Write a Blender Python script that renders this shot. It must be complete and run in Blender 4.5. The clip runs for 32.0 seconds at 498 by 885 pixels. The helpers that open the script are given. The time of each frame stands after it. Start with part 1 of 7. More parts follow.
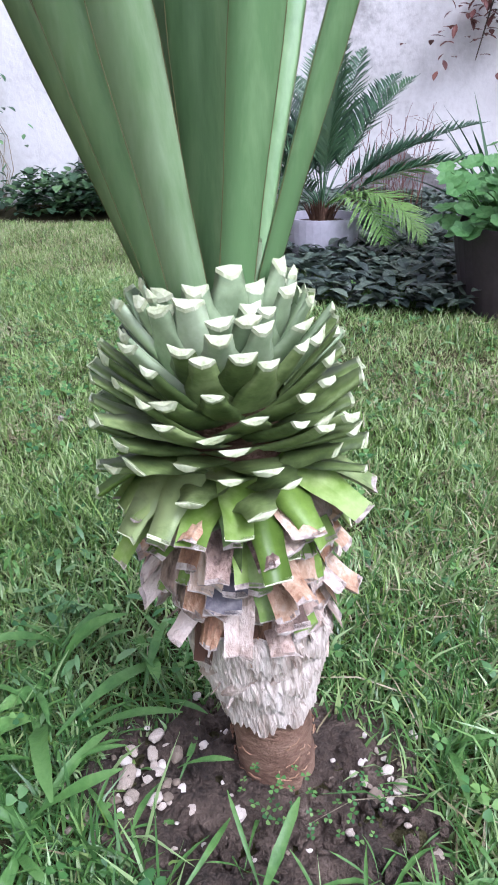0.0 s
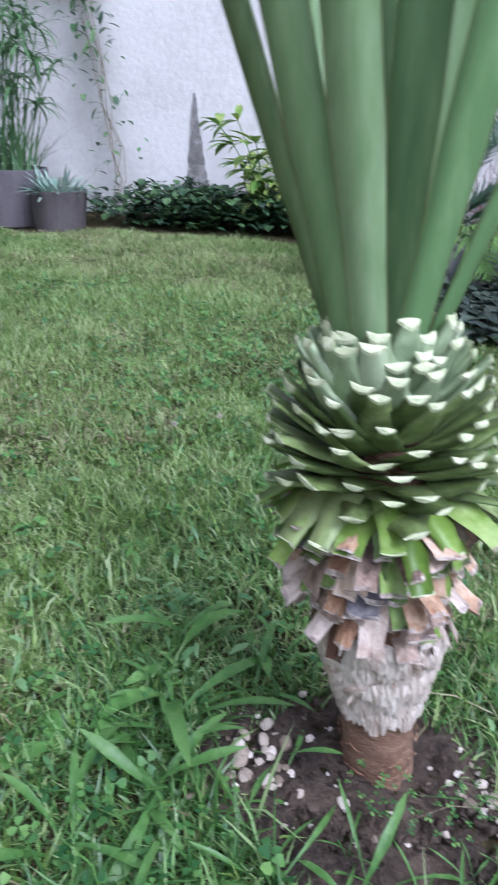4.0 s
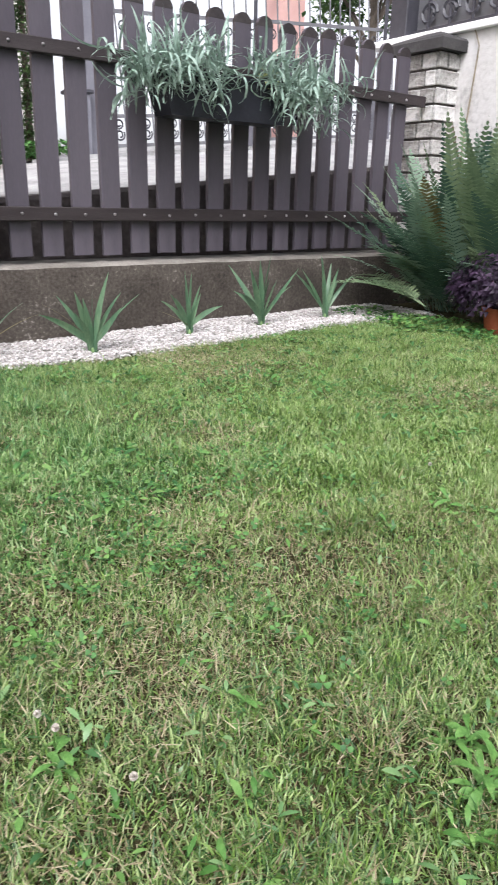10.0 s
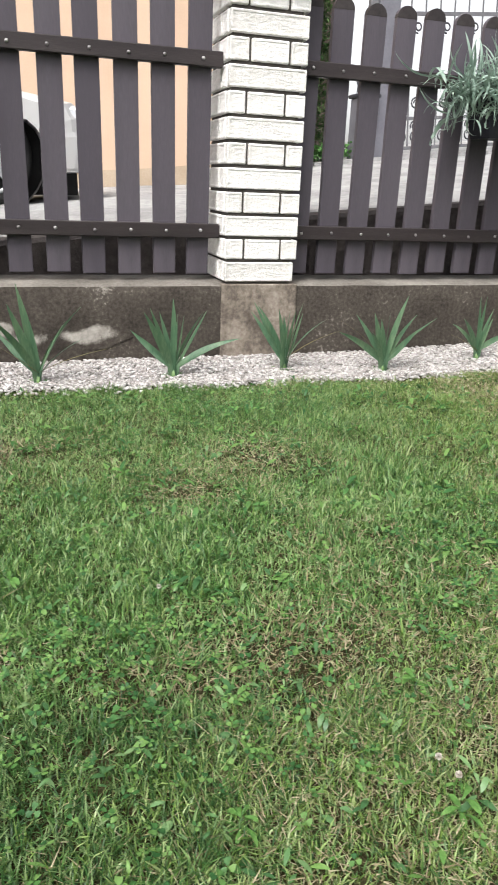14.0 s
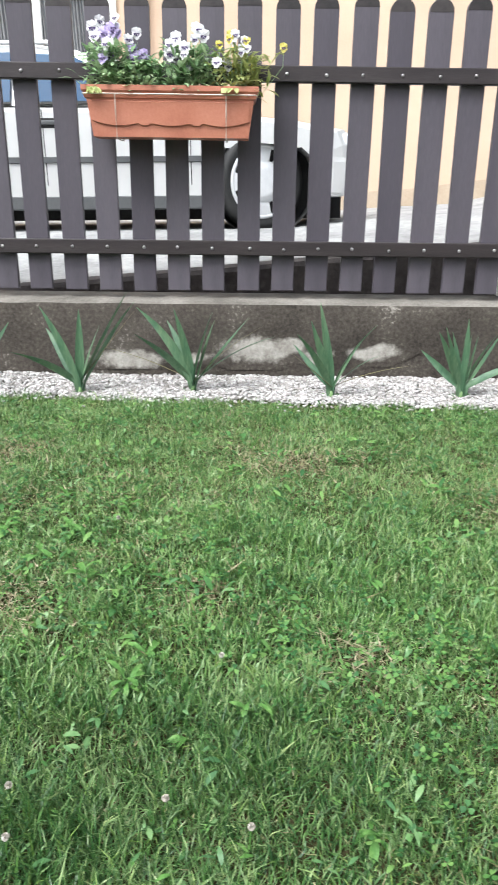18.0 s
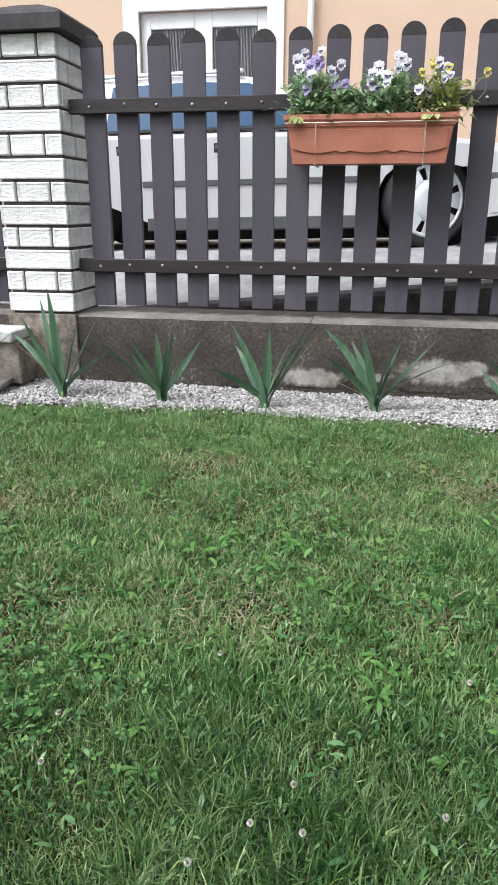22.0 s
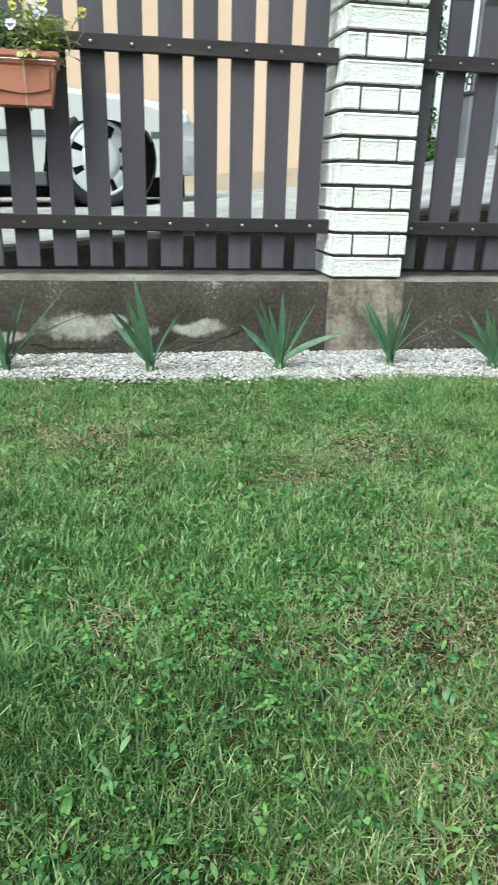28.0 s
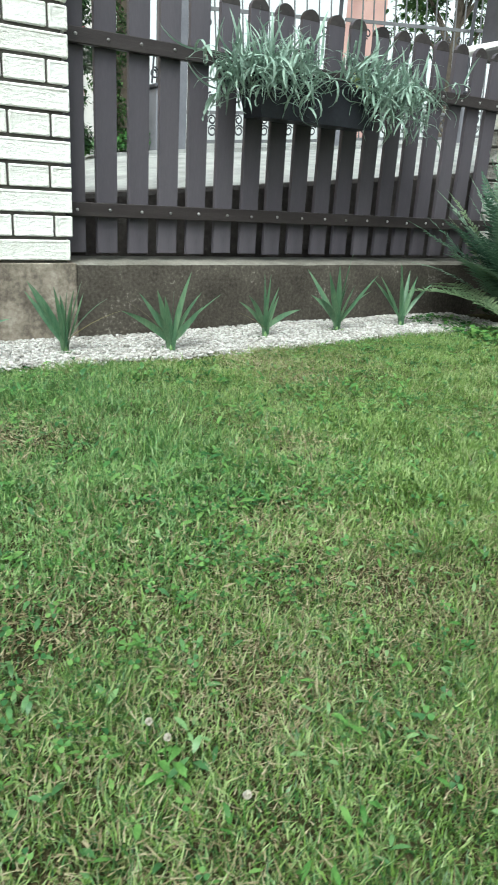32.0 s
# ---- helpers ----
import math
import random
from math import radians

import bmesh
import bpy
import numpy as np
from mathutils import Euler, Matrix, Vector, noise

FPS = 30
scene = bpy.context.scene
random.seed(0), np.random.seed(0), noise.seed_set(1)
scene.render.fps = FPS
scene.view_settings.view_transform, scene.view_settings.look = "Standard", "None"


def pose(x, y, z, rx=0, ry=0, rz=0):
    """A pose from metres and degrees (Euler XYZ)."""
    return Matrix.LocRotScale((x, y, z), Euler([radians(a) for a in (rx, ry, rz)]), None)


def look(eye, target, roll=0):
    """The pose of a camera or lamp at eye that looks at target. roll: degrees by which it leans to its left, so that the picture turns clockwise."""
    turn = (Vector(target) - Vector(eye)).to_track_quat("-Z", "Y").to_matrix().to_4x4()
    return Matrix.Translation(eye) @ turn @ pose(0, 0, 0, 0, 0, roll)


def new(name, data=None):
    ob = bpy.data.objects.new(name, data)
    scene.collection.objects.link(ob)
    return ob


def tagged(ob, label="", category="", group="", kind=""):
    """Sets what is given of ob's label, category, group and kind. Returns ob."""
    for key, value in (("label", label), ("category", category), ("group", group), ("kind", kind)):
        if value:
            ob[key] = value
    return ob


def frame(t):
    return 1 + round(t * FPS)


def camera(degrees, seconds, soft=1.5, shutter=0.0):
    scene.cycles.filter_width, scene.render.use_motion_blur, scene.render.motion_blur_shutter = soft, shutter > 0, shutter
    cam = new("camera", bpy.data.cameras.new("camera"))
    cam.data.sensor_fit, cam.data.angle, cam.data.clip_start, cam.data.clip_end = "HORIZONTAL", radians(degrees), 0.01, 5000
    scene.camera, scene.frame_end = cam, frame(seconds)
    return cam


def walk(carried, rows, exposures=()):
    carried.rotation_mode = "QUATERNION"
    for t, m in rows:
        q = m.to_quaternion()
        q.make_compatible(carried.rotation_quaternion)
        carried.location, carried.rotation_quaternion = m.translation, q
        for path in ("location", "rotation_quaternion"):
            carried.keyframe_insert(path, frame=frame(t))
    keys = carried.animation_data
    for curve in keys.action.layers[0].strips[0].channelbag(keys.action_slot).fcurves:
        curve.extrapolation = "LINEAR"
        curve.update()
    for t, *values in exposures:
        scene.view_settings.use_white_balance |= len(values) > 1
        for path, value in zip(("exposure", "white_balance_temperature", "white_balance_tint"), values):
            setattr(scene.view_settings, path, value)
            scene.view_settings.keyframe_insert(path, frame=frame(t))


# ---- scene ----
cam = camera(39.1, 32.0, shutter=0.45)
PATH = [
    (0, (0.437, 1.036, 0.373), (0.232, 2.819, -0.509), -1.6),
    (0.5, (0.439, 1.042, 0.363), (0.251, 2.809, -0.554), -1.9),
    (1, (0.432, 1.043, 0.357), (0.25, 2.804, -0.573), -0.8),
    (1.5, (0.433, 1.045, 0.352), (0.245, 2.798, -0.592), -1.0),
    (2, (0.434, 1.045, 0.351), (0.253, 2.799, -0.592), -1.1),
    (2.5, (0.434, 1.047, 0.35), (0.247, 2.8, -0.594), -1.2),
    (4.5, (0.348, 0.974, 0.405), (-0.24, 2.713, -0.389), 2.5),
    (5, (0.264, 0.97, 0.395), (-0.633, 2.599, -0.34), 1.0),
    (5.5, (0.219, 0.946, 0.406), (-0.872, 2.457, -0.318), 0.5),
    (6, (0.175, 0.936, 0.413), (-1.091, 2.312, -0.297), -0.8),
    (6.5, (0.141, 0.893, 0.448), (-1.201, 2.204, -0.246), 0.0),
    (7, (0.109, 0.872, 0.462), (-1.275, 2.15, -0.211), 0.7),
    (7.5, (0.114, 0.891, 0.454), (-1.316, 2.125, -0.202), 0.5),
    (8, (0.104, 0.886, 0.452), (-1.323, 2.123, -0.205), 0.8),
    (8.5, (0.111, 0.869, 0.459), (-1.317, 2.105, -0.198), 1.2),
    (9, (0.107, 0.878, 0.46), (-1.328, 2.105, -0.198), 0.9),
    (9.5, (0.102, 0.854, 0.472), (-1.36, 2.05, -0.186), 1.2),
    (10, (0.093, 0.822, 0.476), (-1.419, 1.959, -0.173), 1.3),
    (10.5, (0.097, 0.806, 0.492), (-1.454, 1.876, -0.178), 1.8),
    (11, (0.092, 0.791, 0.499), (-1.482, 1.825, -0.175), 1.9),
    (11.5, (0.078, 0.768, 0.499), (-1.52, 1.755, -0.188), 2.3),
    (12, (0.067, 0.732, 0.525), (-1.58, 1.632, -0.166), 2.1),
    (12.5, (0.063, 0.714, 0.537), (-1.637, 1.519, -0.144), 1.3),
    (13, (0.057, 0.661, 0.56), (-1.668, 1.4, -0.13), 2.7),
    (13.5, (0.054, 0.64, 0.569), (-1.714, 1.283, -0.11), 2.5),
    (14, (0.043, 0.604, 0.585), (-1.737, 1.196, -0.11), 2.4),
    (14.5, (0.039, 0.586, 0.577), (-1.768, 1.107, -0.104), 1.7),
    (15, (0.022, 0.52, 0.598), (-1.796, 0.964, -0.107), 2.2),
    (15.5, (0.034, 0.511, 0.571), (-1.818, 0.845, -0.105), 2.7),
    (17.5, (0.049, 0.371, 0.551), (-1.842, 0.477, -0.091), 1.1),
    (18, (0.042, 0.353, 0.584), (-1.845, 0.377, -0.075), 0.7),
    (18.5, (0.049, 0.315, 0.57), (-1.841, 0.249, -0.08), 0.2),
    (19, (0.052, 0.264, 0.6), (-1.82, 0.142, -0.092), 0.8),
    (19.5, (0.059, 0.237, 0.597), (-1.814, 0.048, -0.078), 0.9),
    (20, (0.071, 0.224, 0.601), (-1.795, -0.008, -0.079), 0.3),
    (20.5, (0.088, 0.2, 0.607), (-1.78, -0.117, -0.035), 0.4),
    (21, (0.092, 0.176, 0.617), (-1.768, -0.173, -0.031), 0.3),
    (21.5, (0.093, 0.175, 0.618), (-1.771, -0.167, -0.02), 0.1),
    (22, (0.092, 0.183, 0.613), (-1.778, -0.15, -0.014), 0.2),
    (22.5, (0.09, 0.188, 0.626), (-1.779, -0.134, -0.008), 0.1),
    (23, (0.092, 0.183, 0.613), (-1.788, -0.115, -0.003), 0.2),
    (23.5, (0.089, 0.195, 0.616), (-1.789, -0.087, -0.01), 0.4),
    (24, (0.081, 0.21, 0.596), (-1.804, -0.024, -0.031), 0.4),
    (24.5, (0.083, 0.244, 0.601), (-1.808, 0.086, -0.03), 0.8),
    (25, (0.075, 0.267, 0.602), (-1.812, 0.186, -0.055), 0.9),
    (25.5, (0.073, 0.293, 0.6), (-1.805, 0.301, -0.089), 0.8),
    (27.5, (0.064, 0.497, 0.568), (-1.793, 0.748, -0.129), 1.6),
    (28, (0.062, 0.545, 0.551), (-1.783, 0.897, -0.138), 1.6),
    (28.5, (0.039, 0.521, 0.58), (-1.756, 1.018, -0.149), 2.3),
    (29, (0.034, 0.551, 0.562), (-1.732, 1.15, -0.161), 3.2),
    (29.5, (0.038, 0.592, 0.558), (-1.697, 1.273, -0.168), 3.1),
    (30, (0.05, 0.645, 0.541), (-1.654, 1.414, -0.169), 3.5),
    (30.5, (0.042, 0.664, 0.537), (-1.629, 1.501, -0.173), 3.7),
    (31, (0.037, 0.697, 0.517), (-1.608, 1.601, -0.171), 3.8),
    (31.5, (0.047, 0.733, 0.476), (-1.576, 1.701, -0.177), 3.1),
    (32, (0.052, 0.767, 0.5), (-1.538, 1.782, -0.165), 3.4),
]
walk(cam, [(t, look(eye, target, roll)) for t, eye, target, roll in PATH], exposures=((0.0, 1.42, 5500, 23), (2.5, 1.42, 5500, 23), (5.0, 0.95, 5250, 12), (6.0, 1.12, 5550, 4), (7.0, 1.28, 5950, 10), (9.0, 1.3, 6100, 17), (10.0, 1.35, 6300, 15), (14.0, 1.2, 6620, 11), (16.0, 1.25, 6450, 9), (18.0, 1.5, 6200, 8), (19.0, 1.4, 6150, 8), (20.0, 1.45, 6150, 8), (20.8, 1.05, 6100, 11), (23.0, 1.02, 6100, 11), (24.0, 1.15, 6050, 10), (25.0, 1.4, 6050, 8), (26.0, 1.3, 6100, 6), (28.0, 1.2, 6050, -6), (30.0, 1.2, 6050, -14), (32.0, 1.2, 6200, -5)))

# ---------------------------------------------------------------- sky and light
world = bpy.data.worlds.new("overcast_sky")
scene.world = world
world.use_nodes = True
wn, wl = world.node_tree.nodes, world.node_tree.links
sky = wn.new("ShaderNodeTexSky")
sky.sky_type, sky.sun_disc = "NISHITA", False
sky.sun_elevation, sky.sun_rotation = radians(54), radians(128)
sky.air_density, sky.dust_density, sky.ozone_density = 1.0, 4.0, 1.0
veil = wn.new("ShaderNodeHueSaturation")
veil.inputs["Saturation"].default_value = 0.18
wl.new(sky.outputs["Color"], veil.inputs["Color"])
wl.new(veil.outputs["Color"], wn["Background"].inputs["Color"])
wn["Background"].inputs["Strength"].default_value = 0.13

sun_data = bpy.data.lights.new("sun", "SUN")
sun_data.energy, sun_data.angle, sun_data.color = 1.2, radians(28), (1.0, 0.985, 0.96)
sun = new("sun", sun_data)
sun.matrix_world = look((3.2, -2.4, 5.6), (0, 0.5, 0))


# ---------------------------------------------------------------- materials
def socket(node, name, value):
    node.inputs[name].default_value = value


def material(name, colors, scale=8.0, rough=0.6, bump=0.2, fine=60.0, metal=0.0, island=0.0, objrand=0.0,
             translucent=0.0, specular=0.4, stretch=(1, 1, 1), bump_dist=0.004, fine_amount=0.35):
    """Colour ramp over two scales of noise (large patches and fine grain), with grain relief."""
    m = bpy.data.materials.new(name)
    m.use_nodes = True
    n, l = m.node_tree.nodes, m.node_tree.links
    bsdf = n["Principled BSDF"]
    geo = n.new("ShaderNodeTexCoord")
    mapping = n.new("ShaderNodeMapping")
    socket(mapping, "Scale", stretch)
    l.new(geo.outputs["Object"], mapping.inputs["Vector"])
    big = n.new("ShaderNodeTexNoise")
    socket(big, "Scale", scale), socket(big, "Detail", 5.0), socket(big, "Roughness", 0.6)
    l.new(mapping.outputs["Vector"], big.inputs["Vector"])
    small = n.new("ShaderNodeTexNoise")
    socket(small, "Scale", fine), socket(small, "Detail", 4.0), socket(small, "Roughness", 0.65)
    l.new(mapping.outputs["Vector"], small.inputs["Vector"])
    mixf = n.new("ShaderNodeMix")
    mixf.data_type = "FLOAT"
    socket(mixf, 0, fine_amount)
    l.new(big.outputs["Fac"], mixf.inputs[2])
    l.new(small.outputs["Fac"], mixf.inputs[3])
    fac = mixf.outputs[0]
    if island or objrand:
        src = n.new("ShaderNodeNewGeometry").outputs["Random Per Island"] if island else n.new("ShaderNodeObjectInfo").outputs["Random"]
        sub = n.new("ShaderNodeMath")
        sub.operation = "MULTIPLY_ADD"
        l.new(src, sub.inputs[0])
        sub.inputs[1].default_value = island or objrand
        sub.inputs[2].default_value = -0.5 * (island or objrand)
        add = n.new("ShaderNodeMath")
        add.operation = "ADD"
        l.new(fac, add.inputs[0])
        l.new(sub.outputs[0], add.inputs[1])
        fac = add.outputs[0]
    ramp = n.new("ShaderNodeValToRGB")
    while len(ramp.color_ramp.elements) < len(colors):
        ramp.color_ramp.elements.new(0.5)
    lo, hi = 0.32, 0.68
    for k, c in enumerate(colors):
        e = ramp.color_ramp.elements[k]
        e.position = lo + (hi - lo) * k / max(1, len(colors) - 1)
        e.color = (*c, 1)
    l.new(fac, ramp.inputs["Fac"])
    l.new(ramp.outputs["Color"], bsdf.inputs["Base Color"])
    socket(bsdf, "Roughness", rough), socket(bsdf, "Metallic", metal), socket(bsdf, "Specular IOR Level", specular)
    if bump:
        b = n.new("ShaderNodeBump")
        socket(b, "Strength", bump), socket(b, "Distance", bump_dist)
        l.new(small.outputs["Fac"], b.inputs["Height"])
        l.new(b.outputs["Normal"], bsdf.inputs["Normal"])
    if translucent:
        tr = n.new("ShaderNodeBsdfTranslucent")
        l.new(ramp.outputs["Color"], tr.inputs["Color"])
        mx = n.new("ShaderNodeMixShader")
        socket(mx, 0, translucent)
        l.new(bsdf.outputs[0], mx.inputs[1])
        l.new(tr.outputs[0], mx.inputs[2])
        l.new(mx.outputs[0], n["Material Output"].inputs["Surface"])
    return m


def glass(name, color, rough=0.05, specular=0.8):
    m = bpy.data.materials.new(name)
    m.use_nodes = True
    b = m.node_tree.nodes["Principled BSDF"]
    socket(b, "Base Color", (*color, 1)), socket(b, "Roughness", rough), socket(b, "Specular IOR Level", specular)
    return m


M = {}
M["soil"] = material("soil", [(0.02, 0.014, 0.01), (0.066, 0.046, 0.034), (0.15, 0.11, 0.085)], 26, 0.9, 1.0, 170, bump_dist=0.01)
M["thatch"] = material("lawn_soil", [(0.022, 0.02, 0.009), (0.05, 0.045, 0.02), (0.1, 0.085, 0.045)], 5, 0.95, 1.0, 140, bump_dist=0.012, specular=0.1)
M["grass"] = material("grass_blade", [(0.09, 0.168, 0.032), (0.15, 0.258, 0.052), (0.225, 0.35, 0.09), (0.35, 0.45, 0.19)], 6.0, 0.4, 0, 30, island=0.6, translucent=0.32, fine_amount=0.08, specular=0.6)
M["grass_deep"] = material("lush_grass_blade", [(0.055, 0.145, 0.034), (0.095, 0.215, 0.05), (0.15, 0.295, 0.08), (0.27, 0.39, 0.16)], 6.0, 0.4, 0, 30, island=0.6, translucent=0.32, fine_amount=0.08, specular=0.6)
M["grass_rich"] = material("rich_grass_blade", [(0.03, 0.09, 0.023), (0.058, 0.145, 0.035), (0.1, 0.205, 0.056), (0.19, 0.285, 0.115)], 6.0, 0.42, 0, 30, island=0.6, translucent=0.3, fine_amount=0.08, specular=0.45)
M["litter"] = material("matted_grass_litter", [(0.06, 0.075, 0.024), (0.13, 0.15, 0.05), (0.2, 0.215, 0.085), (0.31, 0.3, 0.16)], 9.0, 0.7, 0, 60, island=0.6, translucent=0.15, fine_amount=0.3, specular=0.25)
M["straw"] = material("dry_straw", [(0.15, 0.125, 0.065), (0.26, 0.22, 0.125), (0.42, 0.37, 0.25)], 3, 0.7, 0, 30, island=0.4, translucent=0.2)
M["clover"] = material("clover_leaf", [(0.03, 0.11, 0.03), (0.075, 0.2, 0.05), (0.16, 0.3, 0.08)], 6, 0.5, 0, 60, island=0.5, translucent=0.3)
M["broad_leaf"] = material("broad_leaf", [(0.05, 0.14, 0.045), (0.1, 0.22, 0.075), (0.18, 0.31, 0.125)], 9, 0.42, 0, 90, island=0.5, translucent=0.25, specular=0.5)
M["weed"] = material("weed_leaf", [(0.04, 0.12, 0.024), (0.085, 0.2, 0.045), (0.17, 0.3, 0.085)], 14, 0.45, 0.3, 120, island=0.25, translucent=0.15, specular=0.25)
M["weed_dark"] = material("coarse_grass_leaf", [(0.035, 0.105, 0.024), (0.075, 0.18, 0.04), (0.14, 0.26, 0.075)], 14, 0.4, 0.25, 120, island=0.25, translucent=0.25)
M["clover_white"] = material("clover_bloom", [(0.36, 0.3, 0.25), (0.58, 0.54, 0.49), (0.72, 0.7, 0.66)], 200, 0.8, 0, 200)
M["gravel"] = material("marble_chips", [(0.33, 0.305, 0.29), (0.45, 0.43, 0.415), (0.58, 0.565, 0.55)], 20, 0.75, 0.2, 200, island=0.5)
M["pebble"] = material("pebble_stone", [(0.18, 0.14, 0.105), (0.36, 0.3, 0.245), (0.58, 0.52, 0.46)], 30, 0.7, 0.3, 180, objrand=0.6)
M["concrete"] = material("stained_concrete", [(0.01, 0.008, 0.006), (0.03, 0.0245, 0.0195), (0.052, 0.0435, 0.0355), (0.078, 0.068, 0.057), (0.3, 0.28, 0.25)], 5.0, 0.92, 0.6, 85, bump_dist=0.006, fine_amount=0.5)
M["worn_concrete"] = material("worn_concrete", [(0.01, 0.008, 0.006), (0.03, 0.0245, 0.0195), (0.052, 0.0435, 0.0355), (0.078, 0.068, 0.057), (0.3, 0.28, 0.25)], 5.0, 0.92, 0.6, 85, bump_dist=0.006, fine_amount=0.5)
nt = M["worn_concrete"].node_tree
bare_at = nt.nodes.new("ShaderNodeAttribute")
bare_at.attribute_name = "bare"
crumble = nt.nodes.new("ShaderNodeTexNoise")
socket(crumble, "Scale", 30.0), socket(crumble, "Detail", 6.0), socket(crumble, "Roughness", 0.7)
nt.links.new(nt.nodes["Mapping"].outputs["Vector"], crumble.inputs["Vector"])
edge_sum = nt.nodes.new("ShaderNodeMath")
edge_sum.operation = "ADD"
nt.links.new(bare_at.outputs["Fac"], edge_sum.inputs[0])
nt.links.new(crumble.outputs["Fac"], edge_sum.inputs[1])
edge_map = nt.nodes.new("ShaderNodeMapRange")
socket(edge_map, "From Min", 0.86), socket(edge_map, "From Max", 1.32)
nt.links.new(edge_sum.outputs[0], edge_map.inputs["Value"])
tone = nt.nodes.new("ShaderNodeValToRGB")
tone.color_ramp.elements[0].position, tone.color_ramp.elements[1].position = 0.3, 0.7
tone.color_ramp.elements[0].color, tone.color_ramp.elements[1].color = (0.16, 0.147, 0.128, 1), (0.42, 0.4, 0.365, 1)
nt.links.new(crumble.outputs["Fac"], tone.inputs["Fac"])
blend_ = nt.nodes.new("ShaderNodeMix")
blend_.data_type = "RGBA"
nt.links.new(edge_map.outputs[0], blend_.inputs[0])
nt.links.new(nt.nodes["Color Ramp"].outputs["Color"], blend_.inputs[6])
nt.links.new(tone.outputs["Color"], blend_.inputs[7])
nt.links.new(blend_.outputs[2], nt.nodes["Principled BSDF"].inputs["Base Color"])
M["ledge"] = material("concrete_ledge", [(0.08, 0.072, 0.062), (0.16, 0.148, 0.13), (0.27, 0.25, 0.225)], 6, 0.92, 0.7, 90)
M["beige_plaster"] = material("beige_plaster", [(0.045, 0.038, 0.031), (0.12, 0.1, 0.082), (0.24, 0.205, 0.17), (0.36, 0.325, 0.28)], 11, 0.92, 0.8, 60)
M["slat"] = material("fence_paint", [(0.055, 0.048, 0.061), (0.068, 0.06, 0.074), (0.085, 0.075, 0.091)], 5, 0.55, 0.12, 70, objrand=0.3, stretch=(3, 3, 0.5), bump_dist=0.001)
M["rail"] = material("fence_rail_paint", [(0.016, 0.012, 0.013), (0.026, 0.02, 0.021), (0.042, 0.034, 0.035)], 8, 0.5, 0.3, 90, stretch=(4, 0.35, 4), bump_dist=0.002)
M["steel"] = material("zinc_bolt", [(0.22, 0.21, 0.21), (0.42, 0.41, 0.41)], 40, 0.45, 0.1, 200, metal=0.8, objrand=0.8)
M["brick"] = material("white_brick", [(0.6, 0.585, 0.555), (0.8, 0.79, 0.77), (0.87, 0.865, 0.85)], 12, 0.85, 0.85, 68, objrand=0.15, bump_dist=0.008, fine_amount=0.45, stretch=(1, 1, 1.8))
M["brick_old"] = material("weathered_brick", [(0.16, 0.15, 0.14), (0.42, 0.41, 0.39), (0.68, 0.67, 0.65)], 11, 0.88, 0.9, 70, objrand=0.3, bump_dist=0.012, fine_amount=0.4)
M["mortar"] = material("dark_mortar", [(0.06, 0.055, 0.05), (0.12, 0.11, 0.1)], 20, 0.95, 0.5, 120)
M["cap"] = material("dark_pillar_cap", [(0.028, 0.027, 0.028), (0.045, 0.043, 0.044), (0.075, 0.072, 0.07)], 7, 0.8, 0.5, 90)
M["wall"] = material("white_stucco", [(0.3, 0.29, 0.278), (0.53, 0.515, 0.5), (0.63, 0.616, 0.604), (0.66, 0.646, 0.634)], 1.7, 0.92, 0.5, 45, bump_dist=0.005, fine_amount=0.3)
M["stain"] = material("damp_stain", [(0.1, 0.095, 0.09), (0.2, 0.19, 0.185), (0.42, 0.41, 0.41)], 16, 0.95, 0.6, 90)
M["terracotta"] = material("terracotta_plastic", [(0.33, 0.115, 0.07), (0.4, 0.15, 0.095), (0.46, 0.19, 0.125)], 7, 0.5, 0.12, 140)
M["clay"] = material("orange_clay", [(0.33, 0.075, 0.035), (0.44, 0.11, 0.05), (0.5, 0.155, 0.08)], 12, 0.7, 0.3, 100)
M["clay_dark"] = material("weathered_clay", [(0.03, 0.022, 0.018), (0.065, 0.045, 0.036), (0.13, 0.08, 0.06)], 14, 0.85, 0.4, 90)
M["blackbox"] = material("dark_planter", [(0.008, 0.009, 0.013), (0.015, 0.016, 0.024), (0.025, 0.026, 0.036)], 9, 0.55, 0.1, 120)
M["wire"] = material("painted_wire", [(0.35, 0.25, 0.2), (0.6, 0.55, 0.5)], 20, 0.4, 0.1, 100, metal=0.4)
M["greypot"] = material("grey_pot", [(0.085, 0.075, 0.085), (0.118, 0.106, 0.118), (0.15, 0.137, 0.15)], 6, 0.6, 0.15, 90)
M["darkpot"] = material("brown_grey_pot", [(0.056, 0.047, 0.051), (0.084, 0.073, 0.077), (0.112, 0.1, 0.104)], 6, 0.6, 0.15, 90)
M["plumpot"] = material("dark_plum_pot", [(0.03, 0.022, 0.027), (0.047, 0.036, 0.042), (0.065, 0.052, 0.058)], 8, 0.55, 0.15, 90)
M["lilacpot"] = material("pale_lilac_pot", [(0.4, 0.38, 0.44), (0.52, 0.5, 0.56), (0.6, 0.58, 0.64)], 7, 0.5, 0.15, 90)
M["iris"] = material("iris_leaf", [(0.036, 0.09, 0.052), (0.072, 0.15, 0.083), (0.14, 0.22, 0.125)], 12, 0.4, 0.25, 90, island=0.3, translucent=0.2, stretch=(3, 3, 0.4))
M["iris_base"] = material("iris_base", [(0.12, 0.21, 0.08), (0.2, 0.31, 0.13)], 12, 0.5, 0, 60)
